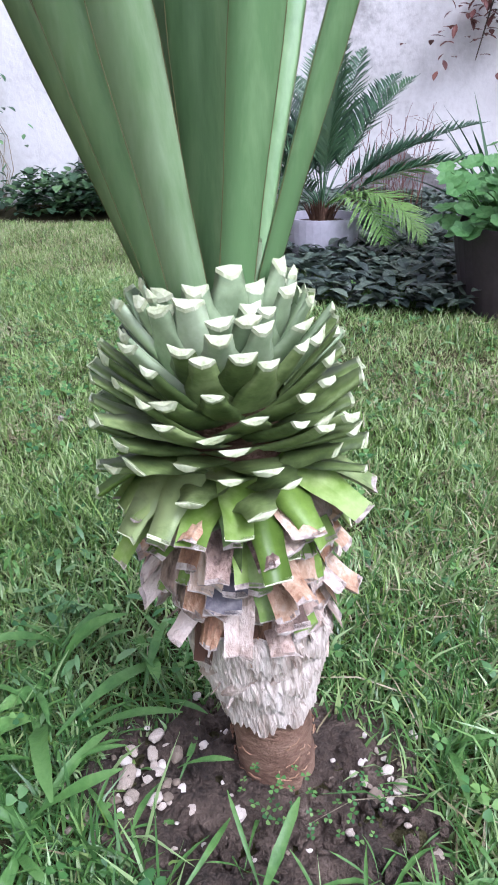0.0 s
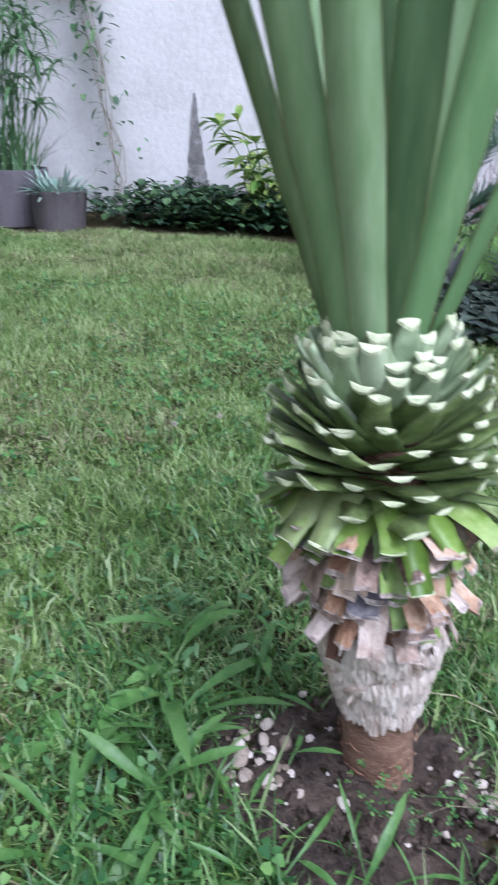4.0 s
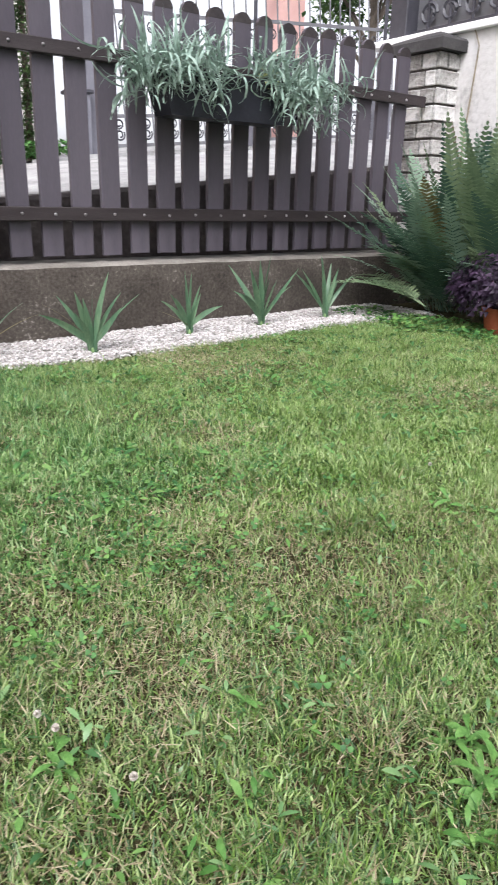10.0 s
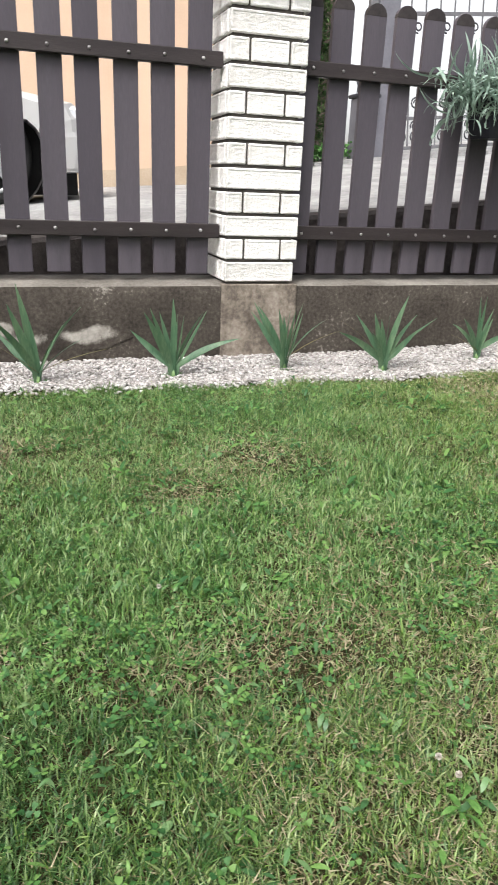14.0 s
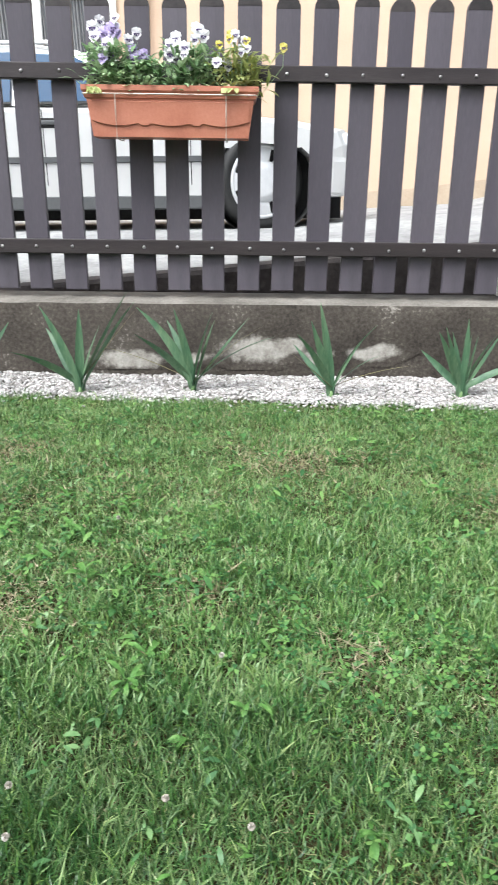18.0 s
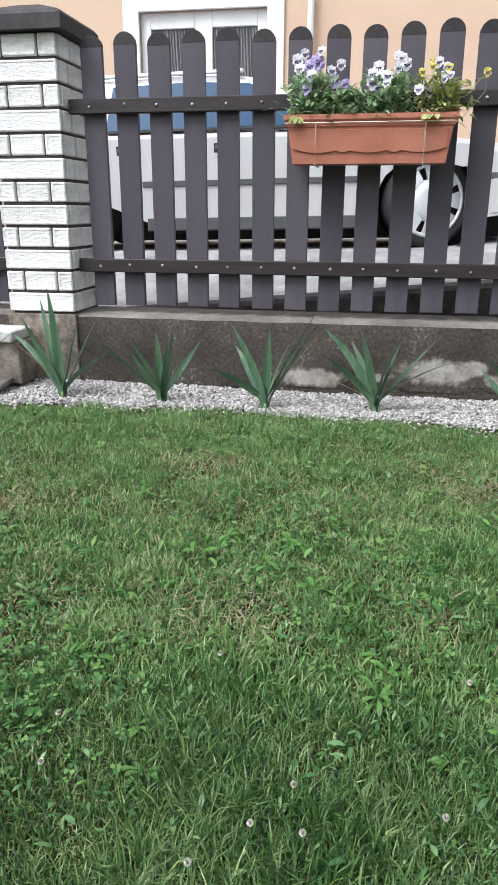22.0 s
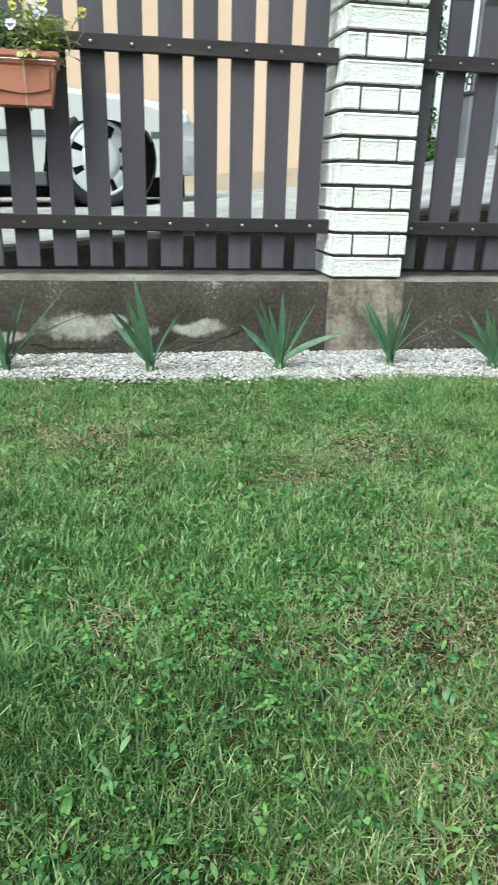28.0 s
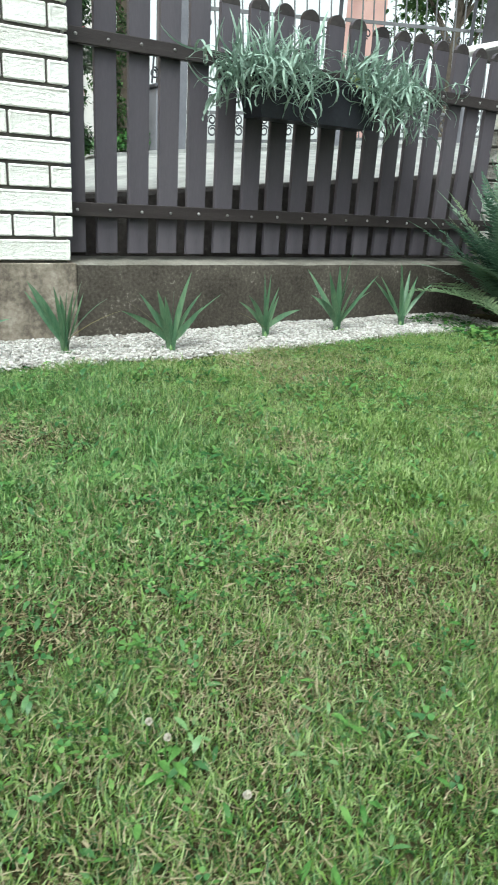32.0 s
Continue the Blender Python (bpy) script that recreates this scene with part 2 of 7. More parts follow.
M["fern"] = material("fern_frond", [(0.055, 0.112, 0.076), (0.11, 0.192, 0.13), (0.19, 0.28, 0.198)], 2.5, 0.55, 0, 60, objrand=0.8, translucent=0.25)
M["fern_light"] = material("fern_pale_frond", [(0.09, 0.148, 0.078), (0.155, 0.225, 0.122), (0.245, 0.32, 0.18)], 3, 0.55, 0, 60, objrand=0.35, translucent=0.3)
M["fern_dry"] = material("fern_brown_frond", [(0.09, 0.07, 0.03), (0.16, 0.14, 0.06), (0.2, 0.2, 0.09)], 4, 0.6, 0, 60, translucent=0.25)
M["oxalis"] = material("purple_leaf", [(0.009, 0.004, 0.012), (0.02, 0.01, 0.025), (0.042, 0.023, 0.048)], 10, 0.5, 0, 80, island=0.5, translucent=0.12)
M["papyrus"] = material("papyrus_green", [(0.045, 0.12, 0.045), (0.085, 0.185, 0.07), (0.15, 0.255, 0.105)], 6, 0.5, 0, 60, island=0.3, translucent=0.2)
M["pansy_leaf"] = material("pansy_leaf", [(0.156, 0.273, 0.13), (0.286, 0.429, 0.221), (0.468, 0.585, 0.364)], 6, 0.5, 0, 60, island=0.4, translucent=0.3)
M["ivy"] = material("ivy_leaf", [(0.012, 0.035, 0.016), (0.028, 0.07, 0.03), (0.07, 0.14, 0.05)], 5, 0.5, 0, 60, island=0.55, translucent=0.15)
M["ajuga"] = material("bronze_green_leaf", [(0.03, 0.045, 0.038), (0.055, 0.08, 0.06), (0.095, 0.125, 0.09)], 8, 0.38, 0.3, 90, island=0.5, translucent=0.1)
M["varieg"] = material("variegated_leaf", [(0.07, 0.17, 0.035), (0.16, 0.27, 0.05), (0.42, 0.45, 0.17)], 24, 0.45, 0, 90, island=0.3, translucent=0.25)
M["cycad"] = material("cycad_frond", [(0.018, 0.05, 0.026), (0.035, 0.085, 0.04), (0.065, 0.13, 0.055)], 5, 0.38, 0, 60, objrand=0.35, translucent=0.12)
M["cycad_new"] = material("cycad_young_frond", [(0.07, 0.16, 0.035), (0.12, 0.24, 0.055), (0.22, 0.34, 0.1)], 6, 0.4, 0, 60, translucent=0.25)
M["cycad_husk"] = material("cycad_husk", [(0.05, 0.025, 0.015), (0.1, 0.05, 0.03), (0.17, 0.1, 0.06)], 20, 0.8, 0.4, 120)
M["geranium"] = material("geranium_leaf", [(0.04, 0.13, 0.034), (0.075, 0.2, 0.05), (0.135, 0.275, 0.088)], 20, 0.55, 0.3, 120, island=0.25, translucent=0.25)
M["red"] = material("red_petal", [(0.5, 0.05, 0.03), (0.65, 0.08, 0.05)], 20, 0.6, 0, 60)
M["yucca_leaf"] = material("yucca_leaf", [(0.145, 0.265, 0.108), (0.25, 0.39, 0.182), (0.385, 0.52, 0.298)], 9, 0.36, 0.2, 60, objrand=0.3, stretch=(2.5, 2.5, 0.3), bump_dist=0.001)
# darker copy of yucca_leaf: shade painted into the left and rear leaves
M["yucca_leaf_dark"] = material("shaded_yucca_leaf", [(0.065, 0.12, 0.05), (0.125, 0.21, 0.092), (0.23, 0.325, 0.16)], 9, 0.34, 0.2, 60, objrand=0.3, stretch=(2.5, 2.5, 0.3), bump_dist=0.001)
M["yucca_edge"] = material("yucca_leaf_margin", [(0.1, 0.085, 0.03), (0.2, 0.17, 0.07)], 30, 0.6, 0, 90)
M["stub"] = material("cut_leaf_green", [(0.055, 0.085, 0.025), (0.135, 0.19, 0.06), (0.265, 0.34, 0.135)], 30, 0.38, 0.3, 120, objrand=0.35, bump_dist=0.001, stretch=(1, 1, 1.5))
M["stub_blue"] = material("cut_leaf_bluegreen", [(0.17, 0.235, 0.125), (0.29, 0.375, 0.215), (0.43, 0.51, 0.335)], 40, 0.42, 0.25, 120, objrand=0.35, bump_dist=0.001)
M["stub_lime"] = material("cut_leaf_yellowgreen", [(0.075, 0.135, 0.018), (0.155, 0.255, 0.042), (0.3, 0.39, 0.14)], 40, 0.38, 0.2, 120, objrand=0.4, bump_dist=0.001)
M["cut"] = material("cut_face_pale", [(0.33, 0.38, 0.19), (0.52, 0.57, 0.36), (0.68, 0.71, 0.53)], 160, 0.8, 0.5, 500, bump_dist=0.001)
M["torn"] = material("torn_leaf_end", [(0.1, 0.075, 0.065), (0.38, 0.32, 0.28), (0.62, 0.57, 0.52)], 160, 0.85, 0.5, 500, bump_dist=0.001)
M["dead"] = material("dead_leaf_tan", [(0.09, 0.04, 0.025), (0.3, 0.16, 0.09), (0.48, 0.32, 0.21), (0.6, 0.48, 0.38)], 60, 0.6, 0.7, 300, objrand=0.4, bump_dist=0.003, stretch=(1, 1, 0.25))
M["dead_pink"] = material("dead_leaf_greypink", [(0.1, 0.065, 0.05), (0.31, 0.22, 0.175), (0.46, 0.36, 0.3), (0.62, 0.53, 0.46)], 70, 0.75, 0.8, 300, objrand=0.4, bump_dist=0.003, stretch=(1, 1, 0.3))
M["dead_dark"] = material("dead_leaf_dark", [(0.04, 0.035, 0.045), (0.11, 0.1, 0.12), (0.3, 0.28, 0.28)], 60, 0.6, 0.4, 260, bump_dist=0.0015)
M["fibre"] = material("pale_fibre", [(0.15, 0.105, 0.08), (0.39, 0.315, 0.26), (0.61, 0.535, 0.47), (0.73, 0.67, 0.605)], 90, 0.85, 0.9, 420, island=0.35, bump_dist=0.003, stretch=(1, 1, 0.2))
M["trunk"] = material("fibrous_trunk", [(0.085, 0.045, 0.028), (0.2, 0.115, 0.075), (0.32, 0.21, 0.15)], 40, 0.92, 1.0, 210, bump_dist=0.003, stretch=(1, 1, 2.2))
M["bark"] = material("tree_bark", [(0.05, 0.04, 0.03), (0.12, 0.1, 0.08)], 10, 0.9, 0.6, 60)
M["foliage"] = material("tree_foliage", [(0.02, 0.06, 0.016), (0.05, 0.115, 0.03), (0.1, 0.18, 0.055)], 1.5, 0.55, 0, 30, island=0.5, translucent=0.25)
M["road"] = material("pale_paving", [(0.17, 0.17, 0.17), (0.29, 0.29, 0.287), (0.42, 0.42, 0.413)], 3.2, 0.85, 0.6, 26, bump_dist=0.01)
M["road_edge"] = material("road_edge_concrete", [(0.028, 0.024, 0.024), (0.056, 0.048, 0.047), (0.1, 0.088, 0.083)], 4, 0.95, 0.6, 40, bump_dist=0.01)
M["peach"] = material("peach_render", [(0.52, 0.375, 0.27), (0.575, 0.42, 0.308), (0.61, 0.455, 0.338)], 1.2, 0.9, 0.25, 70, fine_amount=0.25)
M["plinth"] = material("house_plinth", [(0.36, 0.28, 0.2), (0.5, 0.41, 0.31)], 3, 0.9, 0.4, 60)
M["white_frame"] = material("white_window_paint", [(0.68, 0.68, 0.67), (0.8, 0.8, 0.79)], 4, 0.45, 0.05, 60)
M["curtain"] = material("dark_curtain", [(0.06, 0.06, 0.065), (0.16, 0.16, 0.165), (0.3, 0.3, 0.3)], 3, 0.9, 0.3, 30, stretch=(1, 8, 0.3))
M["carpaint"] = material("silver_car_paint", [(0.5, 0.5, 0.495), (0.57, 0.57, 0.565)], 3, 0.3, 0.02, 200, metal=0.25)
M["cartrim"] = material("grey_car_trim", [(0.055, 0.0575, 0.06), (0.08, 0.0825, 0.085)], 8, 0.6, 0.05, 90)
M["black"] = material("black_rubber", [(0.012, 0.012, 0.012), (0.025, 0.025, 0.025)], 12, 0.7, 0.2, 90)
M["hubcap"] = material("silver_hubcap", [(0.6, 0.61, 0.62), (0.72, 0.73, 0.74)], 10, 0.35, 0.05, 90, metal=0.2)
M["carglass"] = glass("blue_tinted_car_glass", (0.02, 0.06, 0.125), 0.25, 0.12)
M["lamp_glass"] = glass("headlamp_glass", (0.6, 0.62, 0.65), 0.1)
M["pane"] = glass("window_glass", (0.05, 0.055, 0.06), 0.03)
M["iron"] = material("grey_painted_iron", [(0.12, 0.12, 0.13), (0.18, 0.18, 0.19)], 10, 0.5, 0.1, 90, metal=0.2)
M["iron_dark"] = material("dark_painted_iron", [(0.03, 0.03, 0.038), (0.055, 0.055, 0.066)], 10, 0.5, 0.1, 90)
M["grey_post"] = material("grey_rendered_post", [(0.115, 0.115, 0.135), (0.17, 0.17, 0.195)], 5, 0.8, 0.3, 60)
M["pink"] = material("pink_render", [(0.55, 0.33, 0.3), (0.66, 0.43, 0.39)], 1.2, 0.9, 0.2, 50)
M["white_house"] = material("pale_render", [(0.6, 0.59, 0.57), (0.72, 0.71, 0.69)], 1.2, 0.9, 0.2, 50)
M["roof"] = material("roof_tiles", [(0.2, 0.08, 0.05), (0.3, 0.13, 0.09)], 6, 0.8, 0.5, 30)
M["petal_white"] = material("white_pansy", [(0.7, 0.68, 0.72), (0.86, 0.85, 0.86)], 60, 0.6, 0, 200, translucent=0.2)
M["petal_violet"] = material("violet_pansy", [(0.26, 0.18, 0.42), (0.5, 0.42, 0.66), (0.68, 0.62, 0.78)], 60, 0.6, 0, 200, translucent=0.2)
M["petal_yellow"] = material("yellow_pansy", [(0.65, 0.55, 0.06), (0.75, 0.7, 0.25)], 60, 0.6, 0, 200, translucent=0.2)
M["petal_dark"] = material("dark_pansy_eye", [(0.02, 0.01, 0.05), (0.06, 0.03, 0.12)], 60, 0.6, 0, 200)
M["carnation"] = material("glaucous_leaf", [(0.15, 0.245, 0.195), (0.25, 0.35, 0.29), (0.38, 0.47, 0.4)], 8, 0.5, 0, 60, island=0.35, translucent=0.2)
M["pale_leaf"] = material("yellow_green_leaf", [(0.3, 0.36, 0.1), (0.48, 0.5, 0.24)], 14, 0.55, 0, 60, island=0.3, translucent=0.25)
M["vine_dry"] = material("dry_vine", [(0.17, 0.14, 0.09), (0.33, 0.28, 0.2)], 14, 0.8, 0.2, 60)
M["vine_red"] = material("reddish_vine_leaf", [(0.09, 0.03, 0.025), (0.16, 0.06, 0.045)], 8, 0.6, 0, 60, island=0.4, translucent=0.2)
M["slat_head"] = material("dark_slat_head", [(0.014, 0.011, 0.012), (0.024, 0.019, 0.02), (0.036, 0.03, 0.03)], 20, 0.6, 0.3, 90, objrand=0.3)
M["clay_roof"] = material("brown_clay_roof", [(0.12, 0.05, 0.03), (0.2, 0.085, 0.05), (0.28, 0.12, 0.075)], 14, 0.8, 0.3, 90)


# ---------------------------------------------------------------- tools
def smooth(a, b, v):
    v = min(1.0, max(0.0, (v - a) / (b - a)))
    return v * v * (3 - 2 * v)


def noise2(x, y, s=1.0, k=0.0):
    return noise.noise((x * s + k, y * s - k, k * 1.7))


def mesh_of(bm, material_, shade=False):
    me = bpy.data.meshes.new("mesh")
    bm.to_mesh(me)
    bm.free()
    me.materials.append(material_)
    if shade:
        me.shade_smooth()
    return me


def part(name, bm, material_, parent=None, label="", shade=False):
    """Links a bmesh, a Builder or a mesh as one object under its parent."""
    me = bm if isinstance(bm, bpy.types.Mesh) else bm.mesh(material_, shade) if isinstance(bm, Builder) else mesh_of(bm, material_, shade)
    ob = new(name, me)
    ob.parent = parent
    if label:
        ob["label"] = label
    return ob


def thing(name, label, category, at=(0, 0, 0), turn=0.0, group="", kind="", tilt=(0, 0)):
    ob = new(name)
    ob.empty_display_size = 0.05
    ob.matrix_world = pose(*at, tilt[0], tilt[1], turn)
    return tagged(ob, label, category, group, kind)


class Builder:
    """Gathers points and faces of one mesh."""

    def __init__(self):
        self.v, self.f = [], []

    def add(self, verts, faces):
        k = len(self.v)
        self.v += [tuple(p) for p in verts]
        self.f += [tuple(i + k for i in q) for q in faces]
        return self

    def mesh(self, material_, shade=False):
        me = bpy.data.meshes.new("mesh")
        me.from_pydata(self.v, [], self.f)
        me.materials.append(material_)
        if shade:
            me.shade_smooth()
        me.update()
        return me


def block(x0, x1, y0, y1, z0, z1, bevel=0.0, segments=1):
    bm = bmesh.new()
    bmesh.ops.create_cube(bm, size=1.0)
    for v in bm.verts:
        v.co = Vector((x0 + (v.co.x + 0.5) * (x1 - x0), y0 + (v.co.y + 0.5) * (y1 - y0), z0 + (v.co.z + 0.5) * (z1 - z0)))
    if bevel:
        bmesh.ops.bevel(bm, geom=bm.edges[:], offset=bevel, segments=segments, affect="EDGES", profile=0.5)
    return bm


def lathe(profile, n=24, center=(0, 0, 0), axis="z"):
    """A turned shape from (radius, height) pairs; closed where the radius is 0."""
    b = Builder()
    rows = []
    for r, h in profile:
        row = []
        for k in range(n):
            a = 2 * math.pi * k / n
            p = (r * math.cos(a), r * math.sin(a), h)
            if axis == "x":
                p = (h, r * math.cos(a), r * math.sin(a))
            row.append((p[0] + center[0], p[1] + center[1], p[2] + center[2]))
        rows.append(row)
    verts = [p for row in rows for p in row]
    faces = [(i * n + k, i * n + (k + 1) % n, (i + 1) * n + (k + 1) % n, (i + 1) * n + k) for i in range(len(rows) - 1) for k in range(n)]
    return b.add(verts, faces)


def tube(points, radius, n=6, taper=None, b=None):
    """A round tube along points; taper is the radius at the end."""
    b = b or Builder()
    pts = [Vector(p) for p in points]
    rows = []
    for i, p in enumerate(pts):
        d = (pts[min(i + 1, len(pts) - 1)] - pts[max(i - 1, 0)]).normalized()
        side = d.cross((0, 0, 1)) if abs(d.z) < 0.95 else d.cross((1, 0, 0))
        side.normalize()
        up = side.cross(d)
        r = radius + ((radius if taper is None else taper) - radius) * i / (len(pts) - 1)
        rows += [p + (side * math.cos(2 * math.pi * k / n) + up * math.sin(2 * math.pi * k / n)) * r for k in range(n)]
    faces = [(i * n + k, i * n + (k + 1) % n, (i + 1) * n + (k + 1) % n, (i + 1) * n + k) for i in range(len(pts) - 1) for k in range(n)]
    faces += [tuple(range(n))[::-1], tuple((len(pts) - 1) * n + k for k in range(n))]
    return b.add(rows, faces)


def strap(b, points, widths, fold=0.0, side=None, thick=0.0):
    """A leaf blade along points: widths across it, folded along its middle. With thick it is a closed slab."""
    pts = [Vector(p) for p in points]
    rows, low = [], []
    for i, p in enumerate(pts):
        d = (pts[min(i + 1, len(pts) - 1)] - pts[max(i - 1, 0)]).normalized()
        s = Vector(side) if side is not None else d.cross((0, 0, 1))
        s = s - d * s.dot(d)
        if s.length < 1e-5:
            s = d.cross((1, 0, 0))
        s.normalize()
        up = s.cross(d)
        w = widths[i] / 2
        rows += [p - s * w + up * fold * w, p, p + s * w + up * fold * w]
        low += [p - s * w * 0.9 + up * (fold * w - thick), p - up * thick, p + s * w * 0.9 + up * (fold * w - thick)]
    n = len(pts)
    faces = [(3 * i + k, 3 * i + k + 1, 3 * i + k + 4, 3 * i + k + 3) for i in range(n - 1) for k in (0, 1)]
    if thick:
        m = 3 * n
        faces += [(m + 3 * i + k + 1, m + 3 * i + k, m + 3 * i + k + 3, m + 3 * i + k + 4) for i in range(n - 1) for k in (0, 1)]
        faces += [(3 * i + 3, m + 3 * i + 3, m + 3 * i, 3 * i) for i in range(n - 1)]
        faces += [(3 * i + 2, m + 3 * i + 2, m + 3 * i + 5, 3 * i + 5) for i in range(n - 1)]
        rows = rows + low
    b.add(rows, faces)
    return rows


def arc(base, azimuth, elevation, length, droop, n=5):
    """Points of a leaf that leaves its base at an elevation and sinks by droop degrees along its length."""
    p, out = Vector(base), [Vector(base)]
    for k in range(n):
        e = radians(elevation - droop * (k + 0.5) / n)
        p = p + Vector((math.cos(azimuth) * math.cos(e), math.sin(azimuth) * math.cos(e), math.sin(e))) * (length / n)
        out.append(p.copy())
    return out


def oval_leaf(b, base, azimuth, elevation, length, width, droop=25.0, fold=0.25, n=4, shape=None):
    prof = shape or [0.12, 0.75, 1.0, 0.72, 0.06]
    n = len(prof) - 1
    strap(b, arc(base, azimuth, elevation, length, droop, n), [width * q for q in prof], fold)


def round_leaf(b, center, radius, normal, rng, n=9, ruffle=0.12, cup=0.25):
    """A round, scalloped leaf."""
    nv = Vector(normal).normalized()
    s = nv.cross((0, 0.3, 1)).normalized()
    t = nv.cross(s)
    c = Vector(center)
    ring = []
    a0 = rng.uniform(0, 6.28)
    for k in range(n):
        a = a0 + 2 * math.pi * k / n
        r = radius * (1 + ruffle * (1 if k % 2 else -1))
        ring.append(c + (s * math.cos(a) + t * math.sin(a)) * r + nv * cup * radius * (0.7 + 0.5 * (k % 2)))
    b.add([c] + ring, [(0, k + 1, (k + 1) % n + 1) for k in range(n)])


def patchy(x, y):
    return noise2(x, y, 1.3, 3.1) + 0.5 * noise2(x, y, 4.0, 7.7)


def road_height(x, y):
    yy = min(14.0, max(-7.0, y))
    s = smooth(1.8, 3.0, y + (x + 5) * 0.25)
    level = smooth(-3.2, -4.2, x) * (max(0.0, 0.57 - yy) * 0.075 + 0.05 * (1 - smooth(1.4, 3.0, yy)))
    return 0.297 + 0.097 * yy + level + s * 0.05 * max(0.0, min(6.0, -x - 2.7))

# ---------------------------------------------------------------- ground, road, walls
YUCCA = (0.414, 1.342)


def bare(x, y):
    """How bare the soil is: 1 round the yucca's foot, 0 on the lawn."""
    dx, dy = x - 0.415, y - 1.29
    d = math.hypot(dx / 1.05, dy / 0.95) + 0.03 * noise2(x, y, 14, 2.2)
    edge_left = smooth(0.345, 0.375, x + 1.2 * (y - 1.25))
    edge_right = 1 - smooth(0.49, 0.53, x - 0.8 * (y - 1.28))
    return (1 - smooth(0.075, 0.135, d)) * edge_left * edge_right


def lawn_height(x, y):
    dip = -0.02 * min(1.0, max(0.0, (-1.0 - x) / 1.0)) * (1 - smooth(1.7, 2.5, y))
    return dip + 0.010 * noise2(x, y, 1.1, 5) + 0.005 * noise2(x, y, 4.5, 1) + 0.004 * bare(x, y) - 0.004


def ground_height(x, y):
    if x > -2.75:
        return lawn_height(x, y) - 0.3 * smooth(-2.45, -2.6, x)
    return road_height(x, y) - 0.06


def spaced(lo, hi, near, fine, coarse):
    out, v = [lo], lo
    while v < hi:
        d = max(0.0, near[0] - v, v - near[1])
        v += fine + d * coarse
        out.append(min(v, hi))
    return out


def sheet(xs, ys, height):
    b = Builder()
    verts = [(x, y, height(x, y)) for x in xs for y in ys]
    m = len(ys)
    faces = [(i * m + j, (i + 1) * m + j, (i + 1) * m + j + 1, i * m + j + 1) for i in range(len(xs) - 1) for j in range(m - 1)]
    return b.add(verts, faces)


def split_ground():
    xs = spaced(-120, -2.78, (-3.2, -2.6), 0.12, 0.35) + [-2.745, -2.7, -2.6] + spaced(-2.55, 120, (-2.5, 1.2), 0.055, 0.35)
    ys = spaced(-120, 120, (-1.8, 4.2), 0.055, 0.35)
    xs = sorted(set(round(v, 4) for v in xs))
    ys = sorted(set(round(v, 4) for v in ys))
    return sheet(xs, ys, ground_height)


ground = part("ground", split_ground(), M["thatch"], shade=True)
tagged(ground, "dark lawn soil with thatch between the grass", "ground", kind="structure")

bare_patch = Builder()
for i in range(100):
    for j in range(100):
        x, y = 0.415 - 0.2 + i * 0.004, 1.27 - 0.2 + j * 0.004
        if bare(x + 0.002, y + 0.002) > 0.12:
            q = [(x, y), (x + 0.004, y), (x + 0.004, y + 0.004), (x, y + 0.004)]
            bare_patch.add([(a, c, lawn_height(a, c) + 0.004 + 0.009 * noise2(a, c, 38, 3) + 0.007 * noise2(a, c, 110, 5) + 0.004 * noise2(a, c, 240, 8)) for a, c in q], [(0, 1, 2, 3)])
me = bare_patch.mesh(M["soil"], True)
bm = bmesh.new()
bm.from_mesh(me)
bmesh.ops.remove_doubles(bm, verts=bm.verts[:], dist=0.0008)
bm.to_mesh(me)
bm.free()
bare_ob = new("bare_soil", me)
tagged(bare_ob, "bare brown crumbly soil round the plant", "soil", kind="structure")

road_xs = spaced(-119, -2.72, (-8, -2.72), 0.25, 0.35)
road_ys = spaced(-100, 100, (-6, 10), 0.3, 0.35)
road = part("road", sheet(road_xs, road_ys, road_height), M["road"], shade=True)
tagged(road, "pale worn paving of the sloping street", "road", kind="structure")

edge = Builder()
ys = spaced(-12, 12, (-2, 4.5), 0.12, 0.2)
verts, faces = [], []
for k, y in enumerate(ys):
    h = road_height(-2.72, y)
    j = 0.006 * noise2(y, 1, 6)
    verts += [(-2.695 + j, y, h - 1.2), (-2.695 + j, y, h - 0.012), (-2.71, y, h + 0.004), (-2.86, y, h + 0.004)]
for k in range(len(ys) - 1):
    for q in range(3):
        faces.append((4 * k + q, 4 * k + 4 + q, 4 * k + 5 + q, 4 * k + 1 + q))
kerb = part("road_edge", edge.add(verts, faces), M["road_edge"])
tagged(kerb, "dark concrete edge of the street behind the fence", "kerb", kind="structure")

# low concrete wall that carries the fence, with a worn ledge
low_wall = tagged(new("wall_low"), "stained low concrete wall under the fence", "wall", kind="structure")
face = Builder()
ys = [(-6 + 0.05 * k) for k in range(int(9.98 / 0.05) + 1)]
verts, faces = [], []
for y in ys:
    w = 0.004 * noise2(y, 0, 5)
    prof = [(-2.388 + w, -0.12), (-2.386 + w, 0.02), (-2.389 + w + 0.003 * noise2(y, 2, 9), 0.12), (-2.387 + w, 0.222), (-2.394 + w, 0.236 + 0.003 * noise2(y, 5, 8))]
    verts += [(x, y, z) for x, z in prof]
for k in range(len(ys) - 1):
    for q in range(4):
        faces.append((5 * k + q, 5 * k + 5 + q, 5 * k + 6 + q, 5 * k + 1 + q))
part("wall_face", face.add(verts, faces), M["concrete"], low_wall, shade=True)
top = Builder()
verts, faces = [], []
